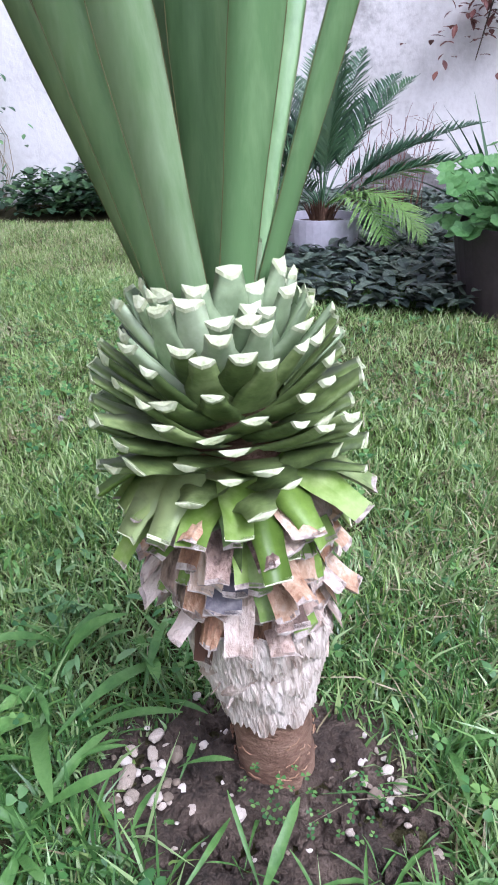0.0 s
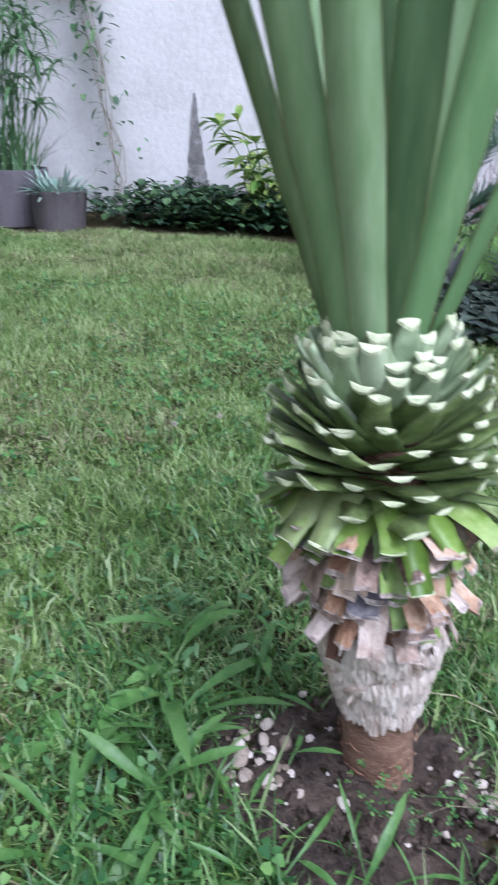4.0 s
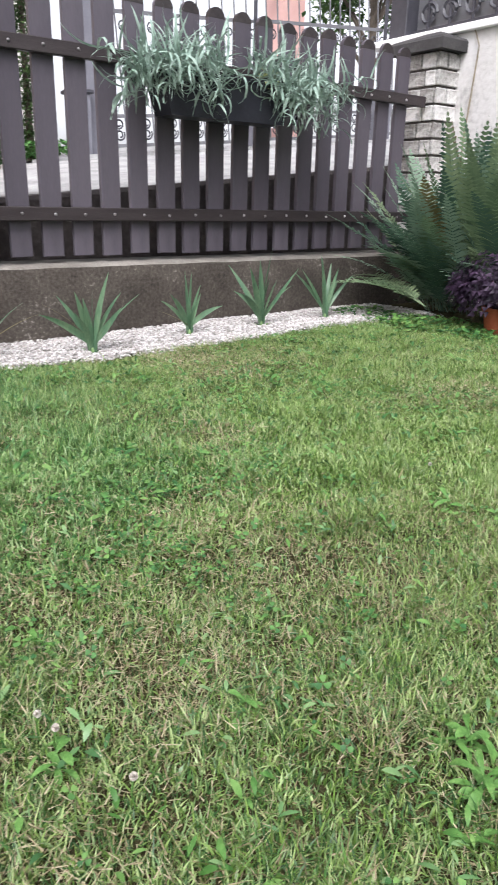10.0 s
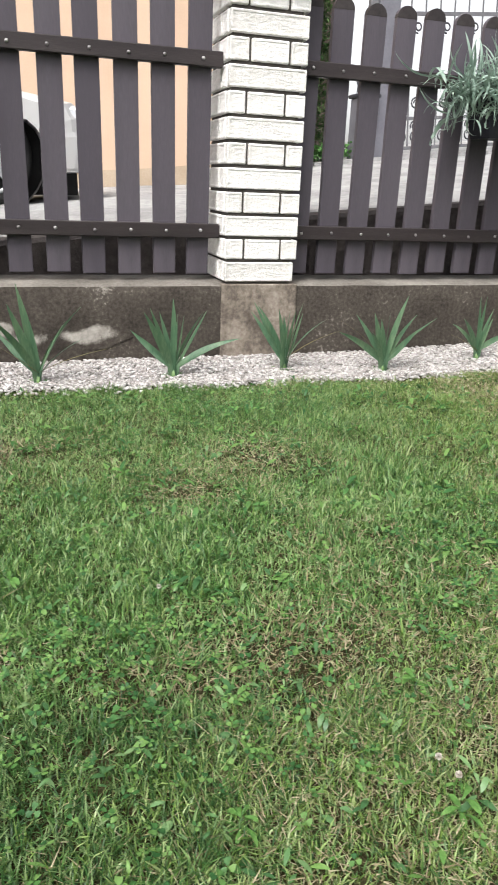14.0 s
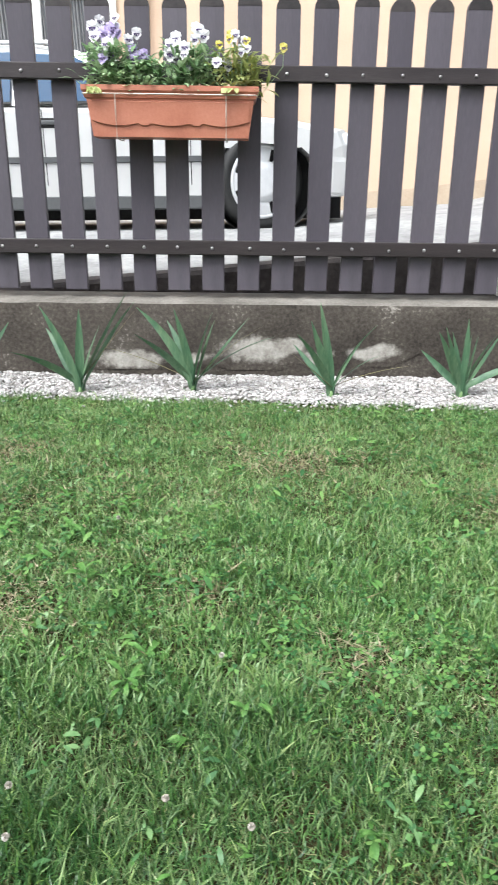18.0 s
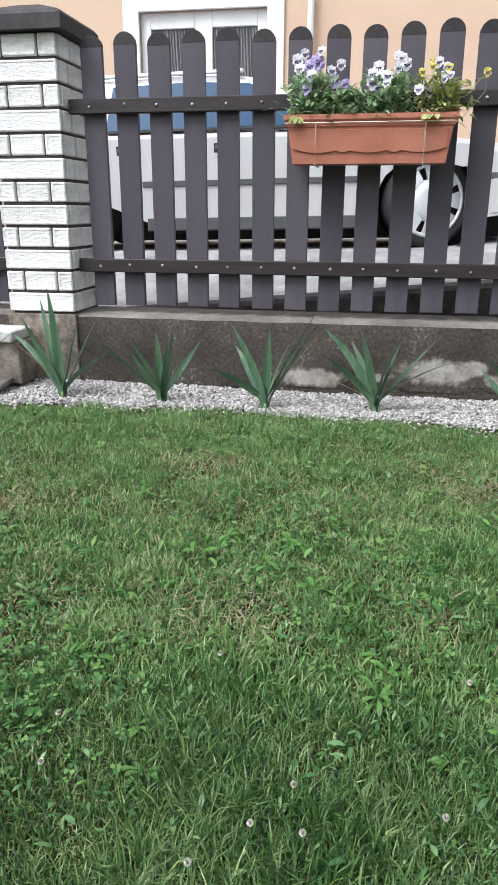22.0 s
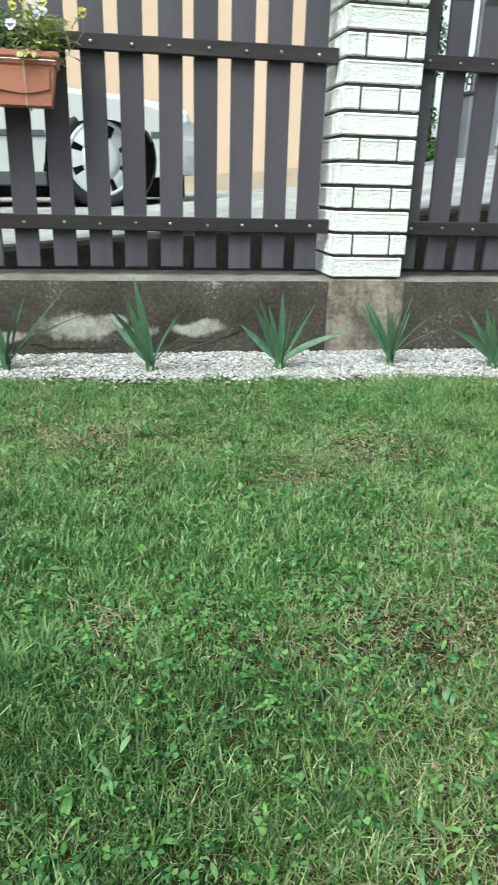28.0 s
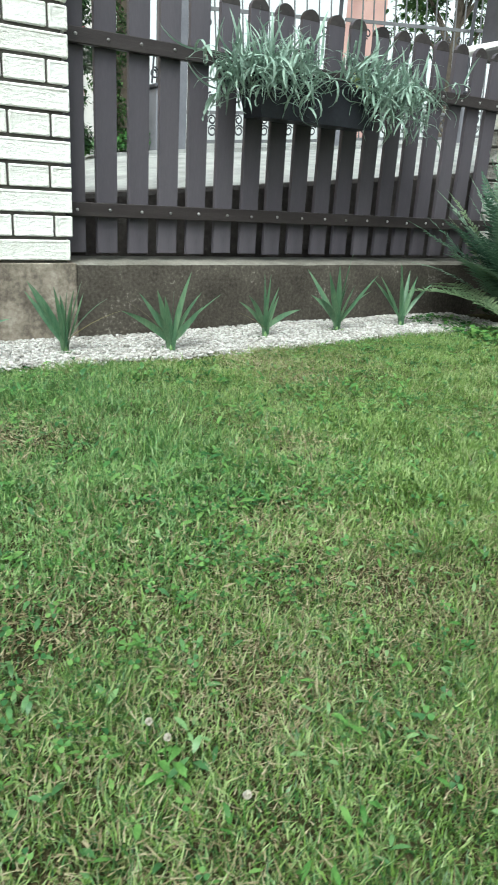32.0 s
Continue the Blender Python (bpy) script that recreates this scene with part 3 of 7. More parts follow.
for y in ys:
    prof = [(-2.394 + 0.004 * noise2(y, 0, 5), 0.236 + 0.003 * noise2(y, 5, 8)), (-2.41, 0.243 + 0.003 * noise2(y, 3, 7)), (-2.5, 0.246), (-2.62, 0.247), (-2.62, -0.3)]
    verts += [(x, y, z) for x, z in prof]
for k in range(len(ys) - 1):
    for q in range(4):
        faces.append((5 * k + q, 5 * k + 5 + q, 5 * k + 6 + q, 5 * k + 1 + q))
part("wall_ledge", top.add(verts, faces), M["ledge"], low_wall, "worn grey concrete ledge", shade=True)


def bare_plaster(y, z):
    """How far the dark coating has flaked off the low wall at a place."""
    y, z = y + 0.03 * noise2(y, z, 9, 2.0) + 0.012 * noise2(y, z, 34, 5.0), z + 0.02 * noise2(y, z, 11, 7.0)
    return min(1.0, sum(math.exp(-(((y - cy) / ry) ** 2 + ((z - cz) / rz) ** 2) ** 1.5) for cy, cz, ry, rz in FLAKED))


FLAKED = ((-0.03, 0.045, 0.13, 0.04), (0.4, 0.085, 0.13, 0.055), (0.62, 0.06, 0.06, 0.022), (0.83, 0.075, 0.11, 0.03), (0.19, 0.05, 0.07, 0.022), (0.52, 0.1, 0.05, 0.03))
flake = Builder()
wear = []
for i in range(-180, 128):
    for j in range(1, 27):
        y, z, s_ = i * 0.01, j * 0.008, 0.0022
        w4 = [bare_plaster(y + p, z + q) for p, q in ((0, 0), (0.01, 0), (0.01, 0.008), (0, 0.008))]
        if max(w4) > 0.05:
            flake.add([(-2.386 + s_, y + p, z + q) for p, q in ((0, 0), (0.01, 0), (0.01, 0.008), (0, 0.008))], [(0, 1, 2, 3)])
            wear += w4
flaked = part("flaked_coating", flake, M["worn_concrete"], low_wall, "flaked dark coating over pale plaster")
flaked.data.attributes.new("bare", "FLOAT", "POINT").data.foreach_set("value", wear)

# brick pillars with dark caps
COURSE = 0.0778


def brick_mesh(w, d, h):
    bm = block(-w / 2, w / 2, -d / 2, d / 2, -h / 2, h / 2, 0.003)
    for f in [q for q in bm.faces if abs(q.normal.y) > 0.9]:
        bmesh.ops.inset_individual(bm, faces=[f], thickness=0.0065, depth=0.0)
        bmesh.ops.inset_individual(bm, faces=[f], thickness=0.002, depth=-0.0016)
    return mesh_of(bm, M["brick"])


def brick_row(face, lo, hi, out, z, cuts, pillar, meshes, mat):
    """A course of one face: face 'x+' looks along +x, 'y+' and 'y-' along y."""
    for a, c in zip(cuts[:-1], cuts[1:]):
        w = (hi - lo) * (c - a) - 0.009
        key = (round(w, 4), mat)
        if key not in meshes:
            me = brick_mesh(w, 0.018, COURSE - 0.011)
            me.materials[0] = M[mat]
            meshes[key] = me
        mid = lo + (hi - lo) * (a + c) / 2
        j = random.uniform(-0.0015, 0.0015)
        ob = part("brick", meshes[key], None, pillar)
        if face == "x+":
            ob.matrix_world = pose(out - 0.009 + j, mid, z, 0, 0, 90)
        else:
            ob.matrix_world = pose(mid, out + (-0.009 if face == "y+" else 0.009) + j, z, 0, 0, 0)


def pillar(name, y0, y1, mat, label, courses=12, faces=("x+", "y+", "y-"), x1=-2.388, depth=0.264, grow=(0.0, 0.0)):
    p = tagged(new(name), label, "pillar", kind="structure")
    x0 = x1 - depth
    part("core", block(x0 + 0.01, x1 - 0.013, y0 + 0.013, y1 - 0.013, 0.2, 0.247 + courses * COURSE, 0.002), M["mortar"], p, "dark recessed mortar")
    meshes = {}
    for k in range(courses):
        z = 0.247 + (k + 0.5) * COURSE
        full, split = (0, 1), (0, 0.27, 0.76, 1)
        split = split if k % 4 == 1 else (0, 0.24, 0.73, 1)
        if k == 1:
            y0, y1 = y0 - grow[0], y1 + grow[1]
        if "x+" in faces:
            brick_row("x+", y0, y1, x1, z, full if k % 2 == 0 else split, p, meshes, mat)
        for f in ("y+", "y-"):
            if f in faces:
                brick_row(f, x0, x1 - 0.019, y1 if f == "y+" else y0, z, split if k % 2 == 0 else (0, 0.62, 1), p, meshes, mat)
    zt = 0.247 + courses * COURSE
    b = Builder()
    o = 0.035
    base = [(x0 - o, y0 - o), (x1 + o, y0 - o), (x1 + o, y1 + o), (x0 - o, y1 + o)]
    cx, cy = (x0 + x1) / 2, (y0 + y1) / 2
    rings = [(1.0, zt), (1.0, zt + 0.045), (0.93, zt + 0.058), (0.25, zt + 0.1)]
    verts = [(cx + (x - cx) * s, cy + (y - cy) * s, z) for s, z in rings for x, y in base]
    fs = [(3, 2, 1, 0), (12, 13, 14, 15)] + [(4 * i + k, 4 * i + (k + 1) % 4, 4 * i + 4 + (k + 1) % 4, 4 * i + 4 + k) for i in range(3) for k in range(4)]
    part("cap", b.add(verts, fs), M["cap"], p, "dark grey pyramid cap")
    part("foot", block(x0, x1 + 0.008, y0 - 0.004, y1 + 0.004, -0.05, 0.2435, 0.003), M["beige_plaster"], p, "beige rendered foot")
    return p


pillar("pillar_west", -1.183, -0.917, "brick", "white-painted rough brick pillar with a dark cap", faces=("x+", "y+"))
pillar("pillar_middle", 1.292, 1.557, "brick", "white-painted rough brick pillar between two fence bays", grow=(0.003, 0.01))
pillar("pillar_corner", 3.775, 4.04, "brick_old", "weathered white brick pillar at the garden corner", faces=("x+", "y-"))

# white garden wall
back = tagged(new("wall_north"), "white stuccoed garden wall with damp stains", "wall", kind="structure")
b = Builder()
xs = [-2.66 + 0.08 * k for k in range(84)]
zs = [-0.1 + 0.07 * k for k in range(21)]
verts = [(x, 3.93 + 0.006 * noise2(x, z, 1.6, 2) + 0.002 * noise2(x, z, 9, 4), min(z, 1.27)) for x in xs for z in zs]
m = len(zs)
faces = [(i * m + j, (i + 1) * m + j, (i + 1) * m + j + 1, i * m + j + 1) for i in range(len(xs) - 1) for j in range(m - 1)]
part("wall_face", b.add(verts, faces), M["wall"], back, shade=True)
part("wall_core", block(-2.66, 4.0, 3.95, 4.16, -0.1, 1.27), M["wall"], back)
part("coping", block(-3.0, 4.0, 3.9, 4.2, 1.27, 1.305, 0.004), M["white_frame"], back, "pale coping slab")


def wall_stain(outline_w, x, z0, z1, seed):
    """A damp stain that narrows upwards."""
    b = Builder()
    n = 40
    verts = []
    for k in range(n + 1):
        z = z0 + (z1 - z0) * k / n
        w = outline_w * (1 - 0.93 * k / n) * (1 + 0.3 * noise.noise((k * 0.35, seed, 1)))
        c = x + 0.012 * noise.noise((k * 0.11, seed, 5)) + (z - z0) * -0.02
        yy = lambda q: 3.93 + 0.006 * noise2(q, z, 1.6, 2) + 0.002 * noise2(q, z, 9, 4) - 0.004
        verts += [(c - w / 2, yy(c - w / 2), z), (c + w / 2, yy(c + w / 2), z)]
    return part("damp_stain", b.add(verts, [(2 * k, 2 * k + 1, 2 * k + 3, 2 * k + 2) for k in range(n)]), M["stain"], back, "grey damp stain")


wall_stain(0.12, -0.5, 0.02, 0.47, 1)
wall_stain(0.3, 0.2, 0.02, 0.16, 5)
wall_stain(0.35, -1.3, 0.02, 0.13, 8)
wall_stain(0.5, 0.7, 0.02, 0.19, 3)

# closing walls out of view
side = part("wall_south", block(3.8, 4.0, -6, 4.1, -0.1, 2.2), M["wall"])
tagged(side, "plain white wall closing the garden", "wall", kind="structure")

# slabs stacked beside the west pillar's foot
blk = thing("concrete_block", "pinkish weathered concrete block beside the pillar's foot", "block", (-2.31, -1.25, 0.0))
part("body", block(-0.07, 0.06, -0.15, 0.165, 0.0, 0.158, 0.006), M["beige_plaster"], blk)
slb = thing("paving_slab", "pale paving slab lying on a concrete block", "slab", (-2.305, -1.26, 0.158))
part("body", block(-0.085, 0.075, -0.2, 0.16, 0.0, 0.04, 0.005), M["brick_old"], slb)
sht = thing("paving_slab", "thin grey slab lying on the ground by the pillar", "slab", (-2.2, -1.2, 0.008), 8)
part("body", block(-0.05, 0.09, -0.2, 0.09, 0.0, 0.022, 0.004), M["ledge"], sht)

# ---------------------------------------------------------------- picket fence
def slat_mesh(h, w=0.077, t=0.02):
    """A board with a round head; origin at its foot."""
    n = 10
    prof = [(-w / 2, 0), (w / 2, 0)] + [(w / 2 * math.cos(math.pi * k / n), h - w / 2 + w / 2 * math.sin(math.pi * k / n)) for k in range(n + 1)]
    m = len(prof)
    bm = bmesh.new()
    f = [bm.verts.new((t / 2, y, z)) for y, z in prof]
    r = [bm.verts.new((-t / 2, y, z)) for y, z in prof]
    bm.faces.new(f)
    bm.faces.new(r[::-1])
    for k in range(m):
        bm.faces.new((f[k], r[k], r[(k + 1) % m], f[(k + 1) % m]))
    bmesh.ops.bevel(bm, geom=[e for e in bm.edges if abs(e.verts[0].co.x - e.verts[1].co.x) < 1e-6], offset=0.002, segments=1, affect="EDGES")
    return mesh_of(bm, M["slat"])


def bolt_mesh():
    return lathe([(0.0, 0.004), (0.003, 0.0038), (0.0055, 0.002), (0.006, 0), (0.006, -0.003)], 8, axis="x").mesh(M["steel"], True)


def head_mesh(w=0.0775, t=0.0212):
    """The dark rounded end of a board, a hair proud of it."""
    n = 10
    prof = [(w / 2 * math.cos(math.pi * k / n), w / 2 * math.sin(math.pi * k / n)) for k in range(n + 1)]
    b = Builder()
    v = [(t / 2, y, z) for y, z in prof] + [(-t / 2, y, z) for y, z in prof]
    m = n + 1
    return b.add(v, [tuple(range(m)), tuple(range(m, 2 * m))[::-1]] + [(k, m + k, m + (k + 1) % m, (k + 1) % m) for k in range(m)]).mesh(M["slat_head"])


BOLT = bolt_mesh()
HEAD = head_mesh()
SLATS = [slat_mesh(0.91 + d) for d in (0, 0.004, -0.004)]


def fence_bay(y0, n, step, ends, label, group, rng):
    bay = tagged(thing("picket_fence", label, "fence", (-2.48, y0, 0.272)), group=group)
    for k in range(n):
        s = part("slat", SLATS[k % 3], None, bay)
        s.matrix_basis = pose(rng.uniform(-0.001, 0.001), k * step + rng.uniform(-0.002, 0.002), rng.uniform(-0.003, 0.003), rng.uniform(-0.25, 0.25), 0, 0)
        part("slat_head", HEAD, None, s, "dark weathered rounded head").location = (0, 0, 0.91 + (0, 0.004, -0.004)[k % 3] - 0.0385 + rng.uniform(-0.003, 0.001))
    for z in (0.148, 0.684):
        r = part("rail", block(0.011, 0.039, ends[0] - y0, ends[1] - y0, z - 0.024, z + 0.024, 0.003), M["rail"], bay, "dark brown rail")
        for k in range(n):
            b = part("bolt", BOLT, None, r)
            b.matrix_basis = pose(0.0395, k * step + rng.uniform(-0.006, 0.006), z + rng.uniform(-0.004, 0.004))
    return bay


rng = random.Random(3)
fence_bay(-0.829, 18, 0.1203, (-0.912, 1.288), "dark grey painted picket fence with round heads on a low wall", "picket fence bays", rng)
fence_bay(1.6, 18, 0.1188, (1.561, 3.765), "dark grey painted picket fence carrying a flower box", "picket fence bays", rng)
bay = fence_bay(-3.3, 18, 0.12, (-3.4, -1.187), "dark grey painted picket fence beyond the brick pillar", "picket fence bays", rng)

# ---------------------------------------------------------------- lawn, gravel, weeds
GX, GY = np.arange(-2.5, 1.62, 0.02), np.arange(-2.0, 4.02, 0.02)
H_MAP = np.array([[lawn_height(x, y) for y in GY] for x in GX])
P_MAP = np.array([[patchy(x, y) for y in GY] for x in GX])
C_MAP = np.array([[noise2(x, y, 9.0, 6.3) + 0.6 * noise2(x, y, 21.0, 2.9) for y in GY] for x in GX])
B_MAP = np.array([[bare(x, y) for y in GY] for x in GX])


def lookup(grid, x, y):
    return grid[np.clip(((x - GX[0]) / 0.02).round().astype(int), 0, len(GX) - 1), np.clip(((y - GY[0]) / 0.02).round().astype(int), 0, len(GY) - 1)]


def mesh_arrays(name, verts, loops, sizes, mat, smooth_=False):
    me = bpy.data.meshes.new(name)
    me.vertices.add(len(verts))
    me.vertices.foreach_set("co", verts.astype(np.float32).ravel())
    me.loops.add(len(loops))
    me.loops.foreach_set("vertex_index", loops.astype(np.int32))
    me.polygons.add(len(sizes))
    me.polygons.foreach_set("loop_start", np.concatenate([[0], np.cumsum(sizes)[:-1]]).astype(np.int32))
    me.update(calc_edges=True)
    me.materials.append(mat)
    if smooth_:
        me.shade_smooth()
    return me


def gravel_edge(y):
    return -2.062 + 0.065 * np.clip((y - 0.5) / 0.7, 0, 1) + 0.015 * np.sin(y * 3.1) + 0.012 * np.sin(y * 11.0 + 1) + 0.008 * np.sin(y * 29.0)


def lawn_ok(x, y, rs):
    back = 3.42 - 0.05 * np.sin(x * 4) - np.where(x > -0.9, 0.0, 0.10) - 0.55 * np.clip((x - 0.0) / 0.5, 0, 1) - 0.35 * np.clip((x - 0.45) / 0.2, 0, 1)
    ok = (x > gravel_edge(y)) & (y < back)
    return ok & (rs.random(len(x)) > lookup(B_MAP, x, y) * 1.25)


def lush(x, y):
    """Where the lawn grows dense and dark."""
    green = np.clip((1.05 + 0.8 * np.clip((-0.5 - x) / 0.4, 0, 1) - y) / 0.5, 0, 1) * np.clip((0.1 - x) / 0.1, 0, 1) + 0.85 * np.clip((x - 0.12) / 0.12, 0, 1) * np.clip((1.8 - y) / 0.4, 0.25, 1)
    return np.maximum(green, 0.45 * np.clip((x + 1.05) / 0.5, 0, 1) * np.clip((1.75 - y) / 0.5, 0, 1) * (np.clip((0.05 - x) / 0.15, 0, 1) + np.clip((x - 0.48) / 0.1, 0, 1)))


DRY_SPOTS = ((-0.17, 1.57, 0.09), (-0.27, 1.25, 0.05), (-0.9, 0.3, 0.07), (-0.75, 0.5, 0.06), (-1.2, 0.9, 0.08), (-0.28, 1.57, 0.12), (-0.48, 1.49, 0.07), (-0.48, 1.12, 0.08), (-0.69, 0.95, 0.1), (-0.58, 1.41, 0.06), (-1.55, -0.2, 0.1), (-0.86, 0.0, 0.09), (0.62, 1.97, 0.08), (0.08, 1.85, 0.05), (-0.1, 1.62, 0.08),
             (-0.12, 2.2, 0.07), (-0.66, 0.73, 0.07), (-1.1, 1.6, 0.12), (-1.4, 1.1, 0.12), (-1.6, 2.0, 0.14), (-1.0, 2.4, 0.12), (-1.5, 0.5, 0.1), (-1.2, -0.6, 0.12))


def parched(x, y):
    """Small scorched spots in the lawn."""
    return np.clip(sum(np.exp(-((x - a) ** 2 + (y - c) ** 2) / r ** 2) for a, c, r in DRY_SPOTS), 0, 1)


def blades(name, zones, rs, length, width, lean, mat, growth=None, only_dry=False, flat=0.0, simple=False):
    """Blades of grass over zones (x0, x1, y0, y1, number for each square metre, scale)."""
    X, Y, S = [], [], []
    for x0, x1, y0, y1, dens, sc in zones:
        k = int((x1 - x0) * (y1 - y0) * dens)
        x, y = rs.uniform(x0, x1, k), rs.uniform(y0, y1, k)
        x, y = x + 0.045 * rs.randn(k), y + 0.045 * rs.randn(k)
        ok = lawn_ok(x, y, rs)
        if only_dry:
            ok &= rs.random(k) < 0.9 * parched(x, y) + np.clip(0.08 + 2.4 * lookup(P_MAP, x, y) + 0.8 * lookup(C_MAP, x, y), 0.03, 1) * (1 - 0.6 * lush(x, y))
        else:
            ok &= rs.random(k) < np.clip(1.15 - 0.9 * lookup(P_MAP, x, y), 0.35, 1) * (1 - 0.65 * parched(x, y))
        if growth == "lush":
            ok &= rs.random(k) < 0.9 * lush(x, y)
        elif growth == "plain":
            ok &= rs.random(k) > 0.9 * lush(x, y)
        X.append(x[ok]), Y.append(y[ok]), S.append(np.full(ok.sum(), sc))
    x, y, sc = np.concatenate(X), np.concatenate(Y), np.concatenate(S)
    n = len(x)
    z = lookup(H_MAP, x, y) - 0.002
    az = rs.uniform(0, 2 * np.pi, n)
    L = rs.uniform(*length, n) * (1 - 0.25 * np.clip(lookup(P_MAP, x, y), -0.6, 0.6)) * (1 + 0.75 * np.clip(lookup(C_MAP, x, y), -0.5, 0.6))
    W = rs.uniform(*width, n) * sc
    el = np.radians(rs.uniform(*lean, n))
    bend = np.radians(rs.uniform(5, 55, n))
    out = np.stack([np.cos(az), np.sin(az), np.zeros(n)], 1)
    twist = az + np.pi / 2 + rs.uniform(-0.9, 0.9, n)
    sd = np.stack([np.cos(twist), np.sin(twist), rs.uniform(-0.3, 0.3, n)], 1) * (W / 2)[:, None]
    up = np.array([0, 0, 1.0])
    base = np.stack([x, y, z + flat * rs.random(n)], 1)
    d1 = out * np.cos(el)[:, None] + up * np.sin(el)[:, None]
    e2 = el - bend
    d2 = out * np.cos(e2)[:, None] + up * np.sin(e2)[:, None]
    mid = base + d1 * (L * 0.55)[:, None]
    tip = mid + d2 * (L * 0.45)[:, None]
    if simple:
        verts = np.stack([base - sd, base + sd, tip], 1).reshape(-1, 3)
        return new(name, mesh_arrays(name, verts, np.arange(3 * n), np.full(n, 3), mat))
    verts = np.stack([base - sd, base + sd, mid + sd * 0.85, mid - sd * 0.85, tip], 1).reshape(-1, 3)
    k = np.arange(n)[:, None] * 5
    loops = (k + np.array([0, 1, 2, 3, 3, 2, 4])).ravel()
    sizes = np.tile([4, 3], n)
    return new(name, mesh_arrays(name, verts, loops, sizes, mat))


rs = np.random.RandomState(11)
ZONES = [(-2.1, -1.2, -1.5, 3.5, 62000, 1.2), (-1.2, -0.65, -1.0, 3.45, 72000, 1.1), (-0.65, -0.3, -0.7, 0.9, 100000, 0.9), (-0.65, 0.05, 0.9, 1.9, 112000, 0.85), (-0.65, 0.05, 1.9, 3.45, 72000, 1.1), (0.05, 0.9, 1.05, 2.0, 100000, 0.95), (0.0, 1.1, 2.0, 3.3, 50000, 1.1), (-0.4, 0.6, -0.8, 1.05, 4000, 1.3),
         (-1.2, -0.4, -1.6, -1.0, 12000, 1.2)]
FAR = [z for z in ZONES if z[1] <= -1.2 or z[2] >= 1.9]
NEAR = [z for z in ZONES if z not in FAR]
tagged(blades("lawn_grass", NEAR, rs, (0.014, 0.032), (0.0014, 0.003), (36, 87), M["grass"], "plain"), "short mown green lawn grass", "grass", kind="stuff")
tagged(blades("lawn_grass", FAR, rs, (0.013, 0.03), (0.0017, 0.003), (20, 82), M["grass"], "plain", simple=True), "short mown green lawn grass near the gravel", "grass", kind="stuff")
RICH = [z for z in NEAR if z[0] == -0.65]
tagged(blades("lush_lawn_grass", [z for z in NEAR if z not in RICH], rs, (0.014, 0.032), (0.0014, 0.0029), (36, 87), M["grass_deep"], "lush"), "short dense green lawn grass", "grass", kind="stuff")
tagged(blades("lush_lawn_grass", RICH, rs, (0.015, 0.034), (0.0013, 0.0028), (38, 88), M["grass_rich"], "lush"), "short dense dark green lawn grass", "grass", kind="stuff")
tagged(blades("lush_lawn_grass", FAR, rs, (0.014, 0.03), (0.0017, 0.003), (25, 84), M["grass_deep"], "lush", simple=True), "short dark green lawn grass by the low wall", "grass", kind="stuff")
MAT = [(a, b, c, d, 26000 if (a, b, c, d, n, s) in FAR else 14000, s) for a, b, c, d, n, s in ZONES]
tagged(blades("grass_litter", MAT, rs, (0.01, 0.022), (0.0013, 0.0024), (0, 30), M["litter"], flat=0.009, simple=True), "matted olive-brown clippings under the grass", "grass", kind="stuff")
DRY = [(a, b, c, d, n * (0.2 if c >= 1.9 else 0.4), s * (1.5 if b <= -0.65 else 1.0)) for a, b, c, d, n, s in ZONES]
tagged(blades("dry_grass", DRY, rs, (0.012, 0.028), (0.001, 0.002), (0, 50), M["straw"], only_dry=True, flat=0.018, simple=True), "dry straw-coloured grass in the lawn", "grass", kind="stuff")
REST = [(0.95, 3.9, -3.5, 2.9, 3200, 1.0), (-2.0, 0.9, -3.5, -1.6, 3200, 1.0), (0.65, 0.95, -1.6, 1.0, 3200, 1.0), (-0.35, 0.6, -1.6, -0.85, 3200, 1.0)]
tagged(blades("lawn_grass", REST, rs, (0.03, 0.05), (0.005, 0.009), (15, 70), M["grass"], simple=True), "mown green lawn grass in the rest of the garden", "grass", kind="stuff")
TUFTS = [(-2.09, -1.95, -1.7, 3.3, 1200, 1.1), (-1.4, 0.9, -0.5, 3.3, 350, 0.9)]
tagged(blades("grass_tufts", TUFTS, rs, (0.025, 0.05), (0.0018, 0.0032), (25, 75), M["grass"]), "slightly longer tufts of grass", "grass", kind="stuff")
LONG = [(0.2, 0.75, 1.0, 1.75, 1800, 1.0), (0.12, 0.345, 1.12, 1.34, 22000, 1.0), (0.345, 0.39, 1.2, 1.285, 16000, 0.8), (0.4, 0.43, 1.225, 1.262, 9000, 0.9), (0.52, 0.7, 1.12, 1.3, 9000, 0.9), (0.54, 0.7, 1.3, 1.4, 4000, 0.9)]
STRANDS = [(0.46, 0.62, 1.24, 1.52, 1500, 1.0), (0.3, 0.55, 1.18, 1.3, 900, 0.9)]
tagged(blades("straw_strands", STRANDS, rs, (0.06, 0.12), (0.0009, 0.0018), (0, 16), M["straw"], flat=0.012), "long dry straw strands lying on the soil", "straw", kind="stuff")
tagged(blades("long_grass", LONG, rs, (0.03, 0.065), (0.0016, 0.003), (35, 84), M["grass_deep"]), "longer uncut tufts of grass", "grass", kind="stuff")


